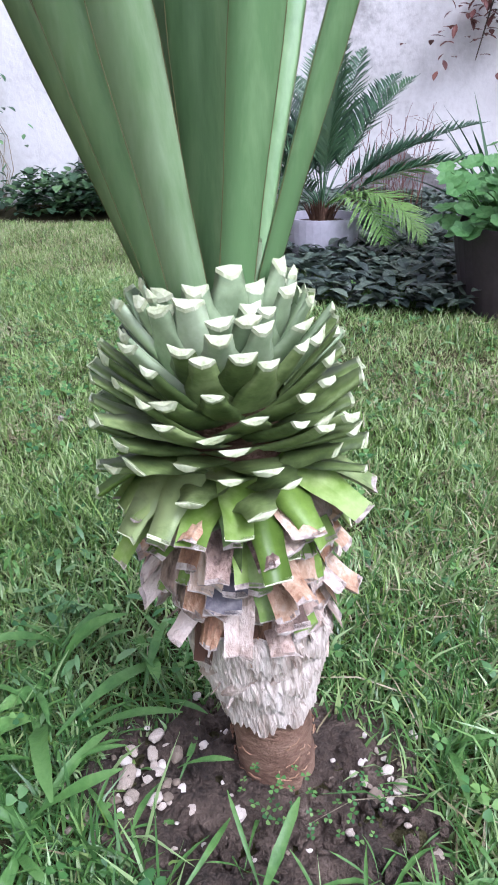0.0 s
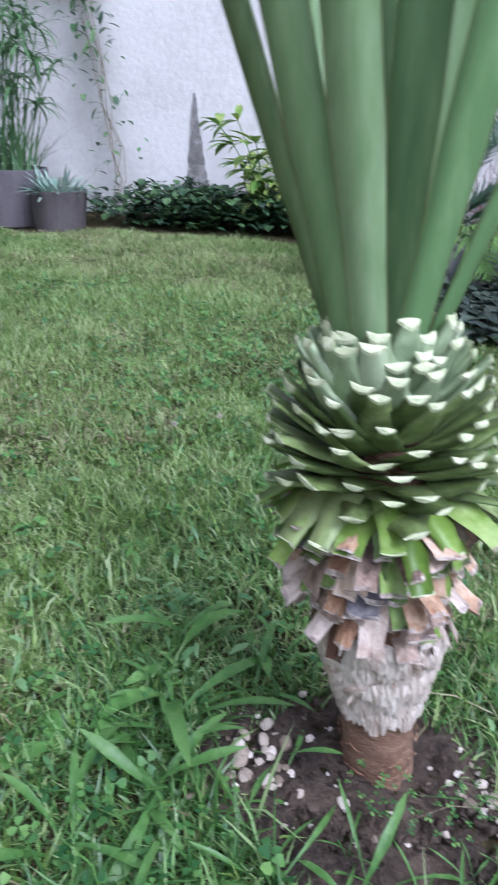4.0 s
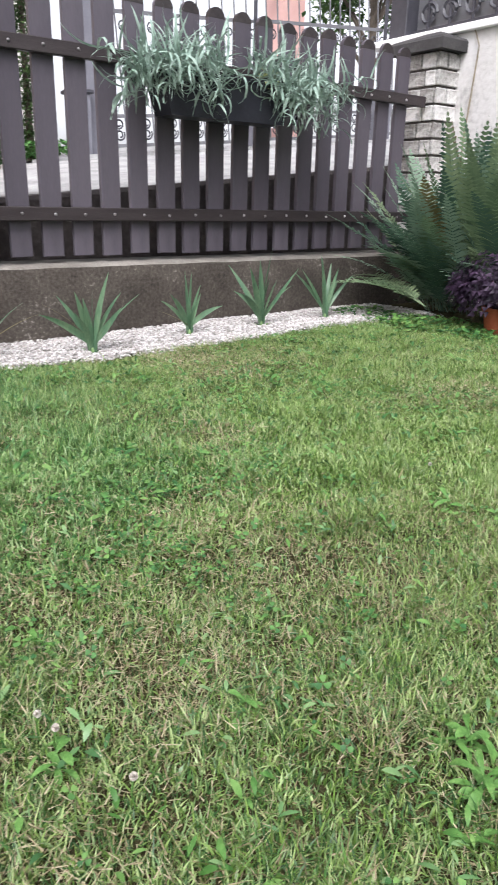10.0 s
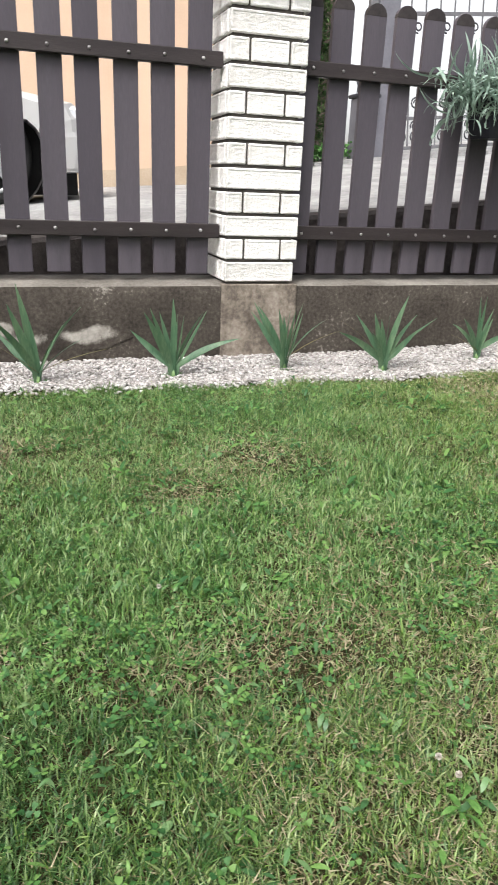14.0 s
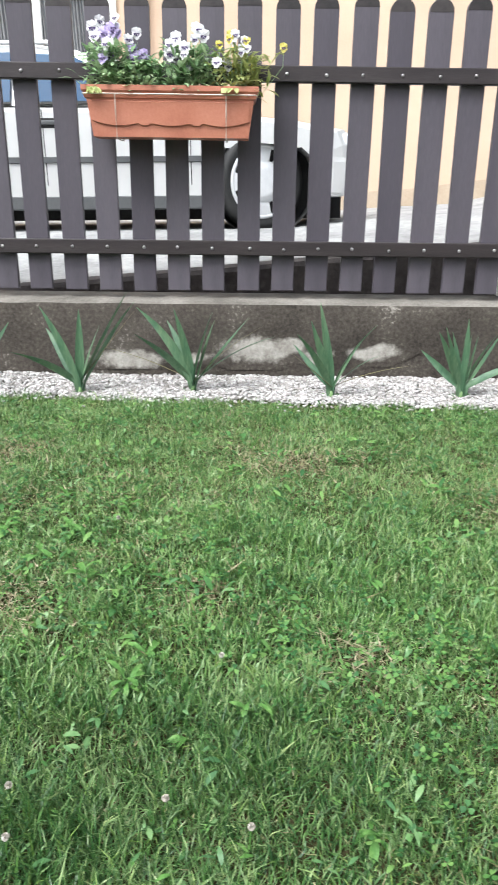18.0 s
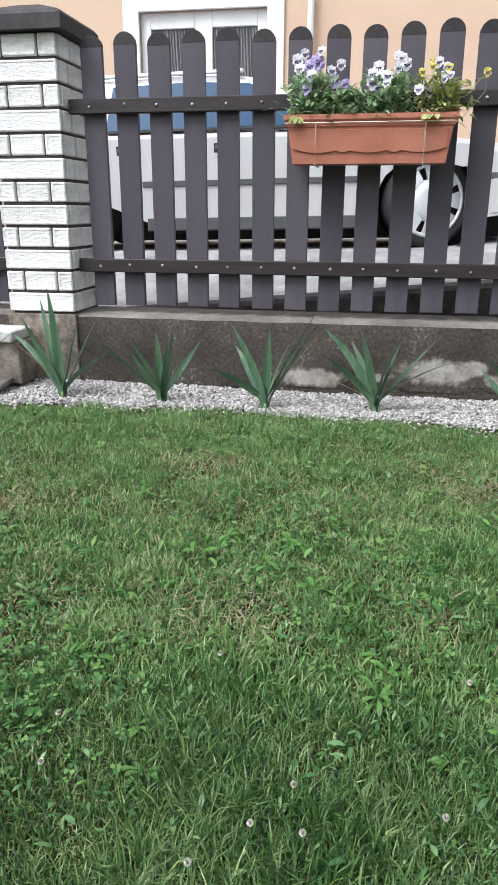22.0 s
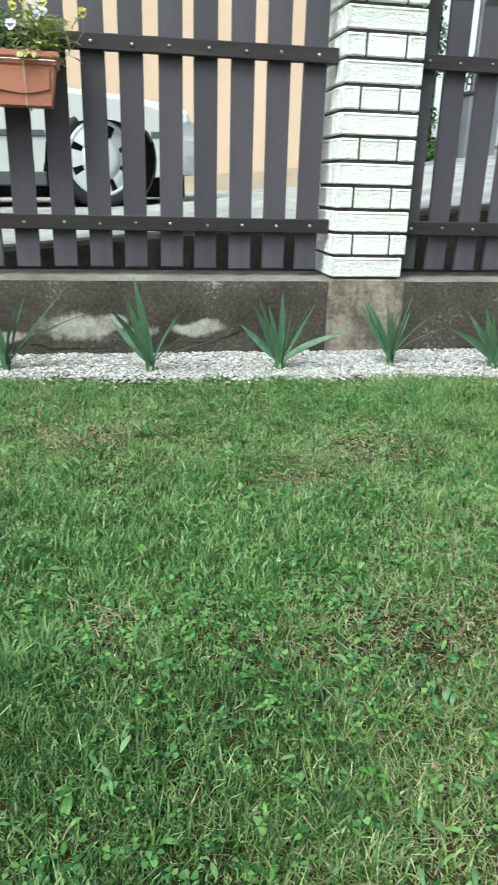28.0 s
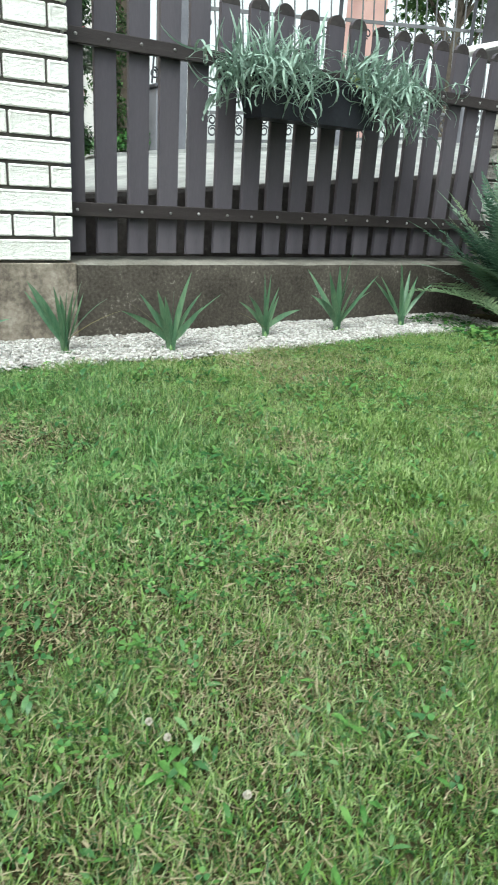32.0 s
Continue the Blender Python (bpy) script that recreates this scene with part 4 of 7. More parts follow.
def clover_carpet(n, zones, rs, name, size=(0.0038, 0.0078), rare=0.7, parts=3):
    """Three-part clover leaves."""
    X = []
    for x0, x1, y0, y1, w in zones:
        k = int(n * w)
        x, y = rs.uniform(x0, x1, k), rs.uniform(y0, y1, k)
        cl = np.sin(x * 5.3 + 1.3 * np.sin(y * 4.1)) + np.sin(y * 6.1 + 2.2 * np.sin(x * 3.3)) + 0.8 * rs.randn(k)
        ok = (cl > rare) & ((lookup(B_MAP, x, y) < 0.3) | (rare < 0)) & (x > gravel_edge(y) + 0.02) & (y < 3.3)
        X.append(np.stack([x[ok], y[ok]], 1))
    xy = np.concatenate(X)
    k = len(xy)
    z = lookup(H_MAP, xy[:, 0], xy[:, 1]) + rs.uniform(0.012, 0.034, k)
    r = rs.uniform(*size, k)
    a0 = rs.uniform(0, 6.28, k)
    tilt = np.stack([rs.uniform(-0.5, 0.5, k), rs.uniform(-0.5, 0.5, k)], 1)
    shape = np.array([(0.05, 0, 0), (0.55, 0.42, 0.08), (1.0, 0.45, 0.1), (1.08, 0, -0.02), (1.0, -0.45, 0.1), (0.55, -0.42, 0.08)])
    verts = []
    for j in range(parts):
        a = a0 + j * 2.094
        c, s = np.cos(a)[:, None], np.sin(a)[:, None]
        px = (shape[:, 0] * c - shape[:, 1] * s) * r[:, None]
        py = (shape[:, 0] * s + shape[:, 1] * c) * r[:, None]
        pz = shape[None, :, 2] * r[:, None] + px * tilt[:, :1] + py * tilt[:, 1:]
        verts.append(np.stack([px + xy[:, :1], py + xy[:, 1:], pz + z[:, None]], 2))
    verts = np.stack(verts, 1).reshape(-1, 3)
    m = k * parts
    loops = (np.arange(m)[:, None] * 6 + np.array([0, 1, 2, 3, 0, 3, 4, 5])).ravel()
    return new(name, mesh_arrays(name, verts, loops, np.tile([4, 4], m), M["clover"]))


def broad_leaves(name, n, zones, rs, length, mat):
    """Single lance-shaped weed leaves leaning out of the grass, in loose clusters."""
    X = []
    for x0, x1, y0, y1, w in zones:
        k = int(n * w)
        cx, cy = rs.uniform(x0, x1, k // 5), rs.uniform(y0, y1, k // 5)
        x, y = np.repeat(cx, 5) + 0.014 * rs.randn(5 * len(cx)), np.repeat(cy, 5) + 0.014 * rs.randn(5 * len(cx))
        ok = (x > gravel_edge(y) + 0.01) & (y < 3.25) & (lookup(B_MAP, x, y) < 0.3) & (rs.random(len(x)) < 0.75)
        X.append(np.stack([x[ok], y[ok]], 1))
    xy = np.concatenate(X)
    k = len(xy)
    az, el, L = rs.uniform(0, 6.283, k), np.radians(rs.uniform(12, 66, k)), rs.uniform(*length, k)
    wd = L * rs.uniform(0.11, 0.2, k)
    out = np.stack([np.cos(az), np.sin(az), np.zeros(k)], 1)
    side = np.stack([-np.sin(az), np.cos(az), rs.uniform(-0.4, 0.4, k)], 1)
    p = np.concatenate([xy, (lookup(H_MAP, xy[:, 0], xy[:, 1]) + rs.uniform(0.006, 0.02, k))[:, None]], 1)
    rows = []
    for t, q in ((0.0, 0.15), (0.3, 0.8), (0.6, 1.0), (0.85, 0.6), (1.0, 0.05)):
        e = el - 0.5 * t
        c = p + (out * (L * t * np.cos(e))[:, None]) + np.array([0, 0, 1.0]) * (L * t * np.sin(e))[:, None]
        rows += [c - side * (wd * q)[:, None], c + side * (wd * q)[:, None]]
    verts = np.stack(rows, 1).reshape(-1, 3)
    quads = np.concatenate([np.array([2 * i, 2 * i + 1, 2 * i + 3, 2 * i + 2]) for i in range(4)])
    loops = (np.arange(k)[:, None] * 10 + quads).ravel()
    return new(name, mesh_arrays(name, verts, loops, np.full(4 * k, 4), M[mat], True))


tagged(broad_leaves("broad_weed_leaves", 3600, [(-2.0, -0.9, -1.3, 3.1, 1.1), (-0.9, 0.0, -0.6, 1.1, 0.4), (-0.9, 0.3, 1.1, 2.6, 0.4), (0.2, 0.8, 1.4, 2.3, 0.12)], rs, (0.009, 0.021), "broad_leaf"), "bluish-green lance-shaped weed leaves in the lawn", "weeds", kind="stuff")
tagged(broad_leaves("broad_weed_leaves", 4200, [(-2.0, -0.75, -1.3, 3.1, 1.0)], rs, (0.013, 0.03), "clover"), "pale green weed leaves in the lawn towards the gravel", "weeds", kind="stuff")
tagged(broad_leaves("weed_leaves", 1500, [(-2.0, -0.9, -1.3, 3.1, 0.6), (-0.9, 0.0, -0.6, 1.1, 0.5), (-0.9, 0.3, 1.1, 2.6, 0.5)], rs, (0.009, 0.019), "weed"), "yellow-green weed leaves in the lawn", "weeds", kind="stuff")
tagged(clover_carpet(16000, [(-1.9, -0.8, -1.4, 3.2, 0.6), (-0.8, 0.5, -0.5, 1.3, 0.9), (-0.5, 0.8, 1.3, 2.6, 0.35)], rs, "clover_leaves"), "patches of small clover leaves in the lawn", "clover", kind="stuff")
tagged(clover_carpet(2600, [(-1.9, -0.8, -1.4, 3.2, 0.7), (-0.8, 0.1, -0.4, 2.6, 0.8)], rs, "broad_weed_leaves", (0.005, 0.0095), 0.9, 2), "scattered small broad weed leaves in the lawn", "weeds", kind="stuff")
tagged(clover_carpet(48, [(0.395, 0.48, 1.28, 1.318, 1.0)], rs, "clover_seedlings", (0.0018, 0.003), -0.9), "clover seedlings on the bare soil", "clover", kind="stuff")


def chips(name, n, area, size, rs, mat):
    """A bed of crushed marble."""
    x0, x1, y0, y1 = area
    x, y = rs.uniform(x0, x1, n), rs.uniform(y0, y1, n)
    ok = x < gravel_edge(y) + 0.012 * rs.randn(n) ** 2 - 0.012
    x, y = x[ok], y[ok]
    n = len(x)
    r = rs.uniform(*size, n)
    cube = np.array([(a, b, c) for a in (-1, 1) for b in (-1, 1) for c in (-1, 1)], float)
    v = cube[None] * (1 + 0.5 * (rs.random((n, 8, 3)) - 0.5)) * (r[:, None, None] * np.stack([rs.uniform(0.5, 0.85, n), rs.uniform(0.4, 0.7, n), rs.uniform(0.25, 0.45, n)], 1)[:, None])
    a, t = rs.uniform(0, 6.28, n), rs.uniform(-0.6, 0.6, n)
    ca, sa, ct, st = np.cos(a)[:, None], np.sin(a)[:, None], np.cos(t)[:, None], np.sin(t)[:, None]
    vx, vz = v[..., 0] * ct - v[..., 2] * st, v[..., 0] * st + v[..., 2] * ct
    v = np.stack([vx * ca - v[..., 1] * sa, vx * sa + v[..., 1] * ca, vz], 2)
    v += np.stack([x, y, lookup(H_MAP, x, y) + rs.uniform(0.003, 0.016, n)], 1)[:, None]
    quads = np.array([0, 1, 3, 2, 4, 6, 7, 5, 0, 4, 5, 1, 2, 3, 7, 6, 0, 2, 6, 4, 1, 5, 7, 3])
    loops = (np.arange(n)[:, None] * 8 + quads).ravel()
    return new(name, mesh_arrays(name, v.reshape(-1, 3), loops, np.full(n * 6, 4), mat))


tagged(chips("gravel_bed", 64000, (-2.385, -1.95, -1.9, 3.45), (0.0042, 0.0078), rs, M["gravel"]), "strip of white crushed marble gravel along the low wall", "gravel", kind="stuff")


def weed_leaf(length, width, seed, mat="weed"):
    r = random.Random(seed)
    b = Builder()
    prof = [0.2, 0.32, 0.6, 0.9, 1.0, 0.8, 0.15]
    pts = arc((0, 0, 0), 0, 38 + r.uniform(-10, 10), length, 62 + r.uniform(-20, 25), 6)
    strap(b, pts, [width * p * r.uniform(0.85, 1.15) for p in prof], 0.35)
    return b.mesh(M[mat], True)


WEED_LEAVES = [weed_leaf(0.075, 0.022, 1), weed_leaf(0.09, 0.018, 2), weed_leaf(0.06, 0.024, 3)]
THIN_LEAVES = [weed_leaf(0.085, 0.0042, 7, "weed_dark"), weed_leaf(0.1, 0.005, 8, "weed_dark"), weed_leaf(0.07, 0.0035, 9, "weed_dark")]
GRASS_LEAVES = [weed_leaf(0.09, 0.009, 4, "weed_dark"), weed_leaf(0.11, 0.011, 5, "weed_dark"), weed_leaf(0.075, 0.008, 6, "weed_dark")]


def weed(x, y, size, leaves, kinds, rng, label, lift=0.0):
    w = thing("weed_plant", label, "weed", (x, y, lawn_height(x, y) - 0.002), 0, "weeds in the lawn")
    for k in range(leaves):
        ob = part("leaf", kinds[k % len(kinds)], None, w)
        a = 360 * k / leaves + rng.uniform(-25, 25)
        ob.matrix_basis = pose(rng.uniform(-0.01, 0.01) * size, rng.uniform(-0.01, 0.01) * size, 0.001 + lift * rng.random(), rng.uniform(-25, 25), rng.uniform(-30, 24), a) @ Matrix.Scale(size * rng.uniform(0.7, 1.15), 4)
    return w


rng = random.Random(21)
for x, y, s, n in ((-0.105, 1.27, 1.2, 8), (-0.08, 1.285, 1.2, 7), (-0.065, 1.28, 1.1, 7), (-0.07, 1.24, 1.1, 6), (-0.05, 1.25, 1.0, 6), (-0.13, 1.3, 0.7, 7), (-0.2, 1.305, 0.8, 7), (-0.16, 1.27, 0.9, 7), (-0.115, 1.235, 0.9, 7), (-0.39, 0.985, 0.7, 6), (-0.564, 1.036, 0.7, 6), (-0.71, -0.2, 0.8, 7), (-0.51, -0.045, 0.7, 6), (-0.675, 0.215, 0.75, 7), (-0.937, 0.111, 0.9, 7), (-0.43, 0.769, 0.6, 6), (-0.356, 1.156, 0.7, 6), (-0.585, 1.722, 0.8, 6), (-0.628, 0.368, 0.7, 6), (-0.926, 0.558, 0.8, 7), (-1.03, -0.116, 0.95, 8), (-1.12, -0.07, 0.9, 7), (-1.1, 0.05, 0.85, 7),
                   (-1.0, 0.02, 0.8, 6), (-1.3, -0.3, 0.9, 7), (-1.19, 0.14, 0.8, 6), (-1.32, 2.12, 0.95, 8), (-1.4, 2.2, 0.8, 7), (-0.82, 2.0, 0.8, 7), (-1.62, 1.73, 0.8, 7), (-0.55, 1.72, 0.75, 6), (-0.39, 1.7, 0.85, 7)):
    weed(x, y, s * 0.5, n + 4, WEED_LEAVES, rng, "large broad-leaved green weed in the lawn", 0.03)
for x, y in ((-0.28, 1.42), (-0.33, 1.33), (-0.22, 1.3), (-0.62, 0.75), (-0.9, 0.42), (-0.75, -0.15), (-1.1, 0.2), (-1.35, 1.3), (-0.95, 1.35), (-1.2, 2.1), (-0.5, 2.2), (-1.55, 0.7),
             (-0.8, 1.0), (-1.5, -0.4), (-1.3, -0.7), (-0.6, 0.3), (-1.7, 1.8), (-1.0, 2.8), (-1.75, 2.7), (-1.5, 2.95), (-0.35, 0.65), (-0.85, 1.75), (-0.3, 1.85), (0.05, 1.55), (-1.65, 0.1)):
    weed(x, y, rng.uniform(0.3, 0.5), rng.randint(7, 11), WEED_LEAVES, rng, "broad-leaved green weed rosette in the lawn")
for _ in range(46):
    x, y = rng.uniform(-1.75, -0.25), rng.uniform(-0.6, 3.0)
    weed(x, y, rng.uniform(0.26, 0.46), rng.randint(7, 11), WEED_LEAVES, rng, "small broad-leaved weed rosette among the grass", 0.015)
for x, y, s, n in ((0.235, 1.235, 0.75, 6), (0.3, 1.19, 0.6, 5), (0.254, 1.41, 0.7, 6), (0.28, 1.276, 0.85, 6), (0.27, 1.33, 0.9, 5), (0.325, 1.375, 0.6, 5), (0.41, 1.235, 0.55, 5), (0.285, 1.31, 0.5, 6), (0.355, 1.315, 0.42, 4), (0.25, 1.36, 0.6, 5), (0.5, 1.21, 0.5, 5), (0.33, 1.42, 0.45, 5), (0.52, 1.35, 0.5, 5), (0.55, 1.27, 0.45, 4)):
    weed(x, y, s, n, GRASS_LEAVES, rng, "coarse grass weed with broad blades on bare soil", 0.02)
for x, y, s, n in ((0.42, 1.245, 0.6, 9), (0.445, 1.235, 0.5, 8), (0.36, 1.24, 0.7, 10), (0.34, 1.26, 0.6, 10), (0.47, 1.24, 0.55, 8), (0.5, 1.25, 0.5, 9), (0.38, 1.225, 0.6, 9), (0.315, 1.275, 0.6, 10), (0.405, 1.262, 0.4, 6),
                   (0.47, 1.265, 0.35, 6), (0.525, 1.275, 0.5, 9), (0.49, 1.28, 0.3, 6), (0.515, 1.31, 0.45, 8), (0.3, 1.345, 0.45, 7), (0.34, 1.39, 0.45, 7), (0.5, 1.39, 0.4, 7)):
    weed(x, y, s, n, THIN_LEAVES, rng, "thin-bladed grass weed on bare soil", 0.01)
for x, y, s, n in ((0.215, 1.30, 0.8, 6), (0.25, 1.395, 0.75, 6), (0.235, 1.34, 0.8, 5), (0.31, 1.42, 0.5, 5), (0.56, 1.37, 0.55, 6), (0.58, 1.45, 0.6, 6), (0.53, 1.42, 0.4, 5), (0.47, 1.5, 0.35, 6), (0.6, 1.55, 0.5, 5), (0.24, 1.55, 0.4, 5)):
    weed(x, y, s, n, WEED_LEAVES, rng, "broad-leaved green weed beside the yucca")


def bloom_mesh(r):
    b = Builder()
    g = random.Random(5)
    for k in range(130):
        u = Vector((g.gauss(0, 1), g.gauss(0, 1), g.gauss(0.3, 1))).normalized()
        strap(b, [u * r * 0.4, u * r * 0.8, u * r * 1.0 + Vector((0, 0, r * 0.12))], [r * 0.3, r * 0.36, r * 0.2], 0.3)
    return b.mesh(M["clover_white"])


BLOOM = bloom_mesh(0.0038)
STEM = tube([(0, 0, 0), (0.003, 0.001, 0.02), (0.001, 0, 0.034)], 0.0008, 5).mesh(M["weed"])
for x, y in ((-0.67, 1.81), (-0.43, 2.14), (-0.561, -0.166), (-0.483, -0.153), (-0.71, 0.0), (-0.443, 0.143), (-0.487, 0.284), (-1.112, 0.133), (-0.392, 0.04), (-0.5, 0.127), (-0.446, 0.09), (-0.962, -0.392), (-0.456, 0.367),
             (-0.71, 0.331), (-0.836, 0.766), (-0.435, 0.986), (-0.408, 0.993), (-0.316, 1.022), (0.12, 1.79), (0.17, 1.83)):
    f = thing("clover_flower", "small white clover flower in the lawn", "flower", (x, y, lawn_height(x, y)), rng.uniform(0, 360), "white clover flowers")
    part("stem", STEM, None, f)
    part("bloom", BLOOM, None, f).location = (0.001, 0, 0.036)


# pebbles on the bare soil
def pebble_mesh(seed):
    bm = bmesh.new()
    bmesh.ops.create_icosphere(bm, subdivisions=2, radius=1)
    for v in bm.verts:
        v.co *= 1 + 0.38 * noise.noise(v.co * 1.1 + Vector((seed * 3.1, 0, 0)))
        v.co.z *= 0.62
        v.co.x *= 1.25
    return mesh_of(bm, M["pebble"], False)


PEBBLES = [pebble_mesh(s) for s in range(5)]
g = random.Random(8)
spots = [(0.473, 1.3155, 0.0068), (0.488, 1.325, 0.0075), (0.325, 1.318, 0.0085), (0.336, 1.349, 0.0075), (0.356, 1.385, 0.005), (0.331, 1.305, 0.006), (0.322, 1.302, 0.005), (0.345, 1.34, 0.0045), (0.50, 1.365, 0.0045),
         (0.306, 1.29, 0.006), (0.315, 1.28, 0.005), (0.35, 1.30, 0.0035), (0.48, 1.345, 0.0035), (0.47, 1.36, 0.004), (0.30, 1.31, 0.005), (0.49, 1.30, 0.003), (0.36, 1.36, 0.003), (0.505, 1.285, 0.005), (0.458, 1.292, 0.004),
         (0.50, 1.395, 0.005)]
spots += [(g.uniform(0.31, 0.5), g.uniform(1.24, 1.36), g.uniform(0.001, 0.0032)) for _ in range(90)]
spots += [(g.gauss(0.332, 0.02), g.gauss(1.318, 0.014), g.uniform(0.0025, 0.0075)) for _ in range(30)]
spots += [(g.gauss(0.478, 0.012), g.gauss(1.33, 0.01), g.uniform(0.002, 0.006)) for _ in range(10)]
for k, (x, y, r) in enumerate(spots):
    if math.hypot(x - YUCCA[0], y - YUCCA[1]) < 0.03:
        continue
    p = new("pebble", PEBBLES[k % 5])
    p.matrix_world = pose(x, y, lawn_height(x, y) + 0.005 + r * 0.25, g.uniform(-20, 20), g.uniform(-20, 20), g.uniform(0, 360)) @ Matrix.Scale(r * 0.62, 4)
    tagged(p, "pale weathered pebble lying on bare soil", "pebble", "pebbles round the yucca")

# clods on the bare soil
clods = Builder()
for k in range(420):
    x, y = g.gauss(0.415, 0.07), g.gauss(1.29, 0.055)
    if bare(x, y) < 0.3 or math.hypot(x - YUCCA[0], y - YUCCA[1]) < 0.028:
        continue
    r, spin = g.uniform(0.0012, 0.0048), Euler((g.uniform(0, 6), g.uniform(0, 6), g.uniform(0, 6))).to_matrix()
    clods.add([Vector((x, y, lawn_height(x, y) + 0.005)) + spin @ (Vector(p.co) * r * g.uniform(0.75, 1.2)) for p in PEBBLES[k % 5].vertices], [tuple(f.vertices) for f in PEBBLES[k % 5].polygons])
tagged(part("soil_clods", clods, M["soil"]), "dark brown crumbs of soil round the yucca", "soil", kind="stuff")

# irises in the gravel
def iris(x, y, seed, size):
    r = random.Random(seed)
    ob = thing("iris_plant", "young iris with grey-green sword leaves in white gravel", "iris", (x, y, lawn_height(x, y) + 0.004), r.uniform(-12, 12), "irises along the wall")
    n = r.randint(7, 10)
    for k in range(n):
        q_ = (k - (n - 1) / 2) / (n / 2)
        az = radians(90 if q_ > 0 else 270) + r.uniform(-0.7, 0.7)
        L = size * (0.24 - 0.01 * abs(q_) + r.uniform(-0.085, 0.035))
        el = 89 - 44 * abs(q_) + r.uniform(-9, 9)
        b = Builder()
        x0 = 0.006 * r.uniform(-1, 1)
        pts = [Vector((x0 * 0.3, 0.006 * q_, 0.0)), Vector((x0 * 0.6, 0.01 * q_, 0.024))] + arc((x0, 0.015 * q_, 0.045), az, el, L, (4 + 34 * abs(q_)) * r.uniform(-0.1, 1.3), 7)
        w = 0.0255 * r.uniform(0.75, 1.1) * size
        strap(b, pts, [0.014, 0.017] + [w * q for q in (0.62, 0.88, 1.0, 0.96, 0.84, 0.64, 0.36, 0.03)], 0.3, side=(0.45 * r.uniform(-1, 1), math.cos(az + 1.57) + 0.9, 0.0))
        part("leaf", b, M["iris"], ob, shade=True)
    for k in range(r.randint(0, 2)):
        b = Builder()
        strap(b, arc((0, 0, 0.04), radians(r.choice((90, 270))) + r.uniform(-0.5, 0.5), r.uniform(28, 62), size * r.uniform(0.18, 0.27), r.uniform(0, 30), 6), [0.006, 0.008, 0.009, 0.008, 0.006, 0.004, 0.0005], 0.3)
        part("dry_leaf", b, M["fern_dry"], ob, "thin half-dry brownish leaf", shade=True)
    part("leaf_base", lathe([(0.0, 0.0), (0.007, 0.0), (0.0075, 0.015), (0.005, 0.026), (0.0, 0.03)], 10).mesh(M["iris_base"], True), None, ob, "pale green leaf base")
    b = Builder()
    for k in range(16):
        a = r.uniform(0, 6.28)
        oval_leaf(b, (0.012 * math.cos(a), 0.012 * math.sin(a), 0.004), a, r.uniform(5, 40), r.uniform(0.018, 0.035), 0.008)
    part("basal_leaves", b, M["clover"], ob, "small green leaves at the foot")
    return ob


for k, (x, y, s) in enumerate(((-2.135, -0.875, 1.25), (-2.145, -0.518, 1.1), (-2.12, -0.157, 1.25), (-2.155, 0.2, 1.28), (-2.1, 0.639, 0.98), (-2.123, 1.058, 0.9), (-2.17, 1.456, 0.88), (-2.11, 1.805, 0.92),
                               (-2.152, 2.217, 0.74), (-2.147, 2.555, 1.0), (-2.155, 2.905, 0.85), (-2.13, -1.25, 0.95))):
    iris(x, y, 40 + k, s)

# ---------------------------------------------------------------- the trimmed yucca
yucca = thing("yucca", "trimmed yucca with pale cut leaf bases and a dry skirt", "yucca", (YUCCA[0], YUCCA[1], 0.0))
YR = random.Random(77)


def axis_at(z):
    """The leaning middle line of the plant, from its foot."""
    return Vector((-0.085 * z, -0.035 * z, z))


def stub(z, az, el, r0, length, width, droop, mat, end, thick=0.0042, slant=0.0, fold=0.3, taper=0.85, ragged=0.0, cut=0.004, flare=1.25):
    """A leaf base that was cut off on a slant, keeled below, with the pale face of the cut."""
    c = axis_at(z)
    base = c + Vector((math.cos(az), math.sin(az), 0)) * r0
    pts = arc(base, az, el, length, droop, 4)
    ws = [width * q for q in (flare, 0.5 + flare / 2, 0.6 + flare * 0.42, 0.5 + taper / 2, taper)]
    side = Vector((-math.sin(az), math.cos(az), slant)).normalized()
    rows = []
    for i, p in enumerate(pts):
        d = (pts[min(i + 1, 4)] - pts[max(i - 1, 0)]).normalized()
        s = (side - d * side.dot(d)).normalized()
        up = d.cross(s)
        up = up if up.z > 0 or abs(el) > 70 else -up
        w = ws[i] / 2
        ring = [(-w, fold * w), (0.0, 0.0), (w, fold * w), (w * 0.55, -thick * 0.75), (0.0, -thick), (-w * 0.55, -thick * 0.75)]
        for a, u in ring:
            e = (u * cut + a * YR.uniform(-1, 1) * ragged * 10) if i == 4 else 0.0
            rows.append(p + s * a + up * u + d * e)
    faces = [(6 * i + k, 6 * i + (k + 1) % 6, 6 * i + 6 + (k + 1) % 6, 6 * i + 6 + k) for i in range(4) for k in range(6)]
    p = part("leaf_stub", Builder().add(rows, faces), mat, yucca, shade=end is M["cut"])
    tip = rows[24:]
    d = (pts[4] - pts[3]).normalized()
    front = [q + d * 0.0005 for q in tip]
    mid = (front[1] + front[4]) / 2 + d * 0.0004
    back_ = [q - d * (0.0012 if end is M["cut"] else YR.uniform(0.0008, 0.003)) + (q - pts[4]) * 0.05 for q in tip]
    cap = Builder().add(front + [mid] + back_, [(k, (k + 1) % 6, 6) for k in range(6)] + [(k, 7 + k, 7 + (k + 1) % 6, (k + 1) % 6) for k in range(6)])
    part("cut_face", cap, end, p, "pale cut face" if end is M["cut"] else "torn dry end")
    return p


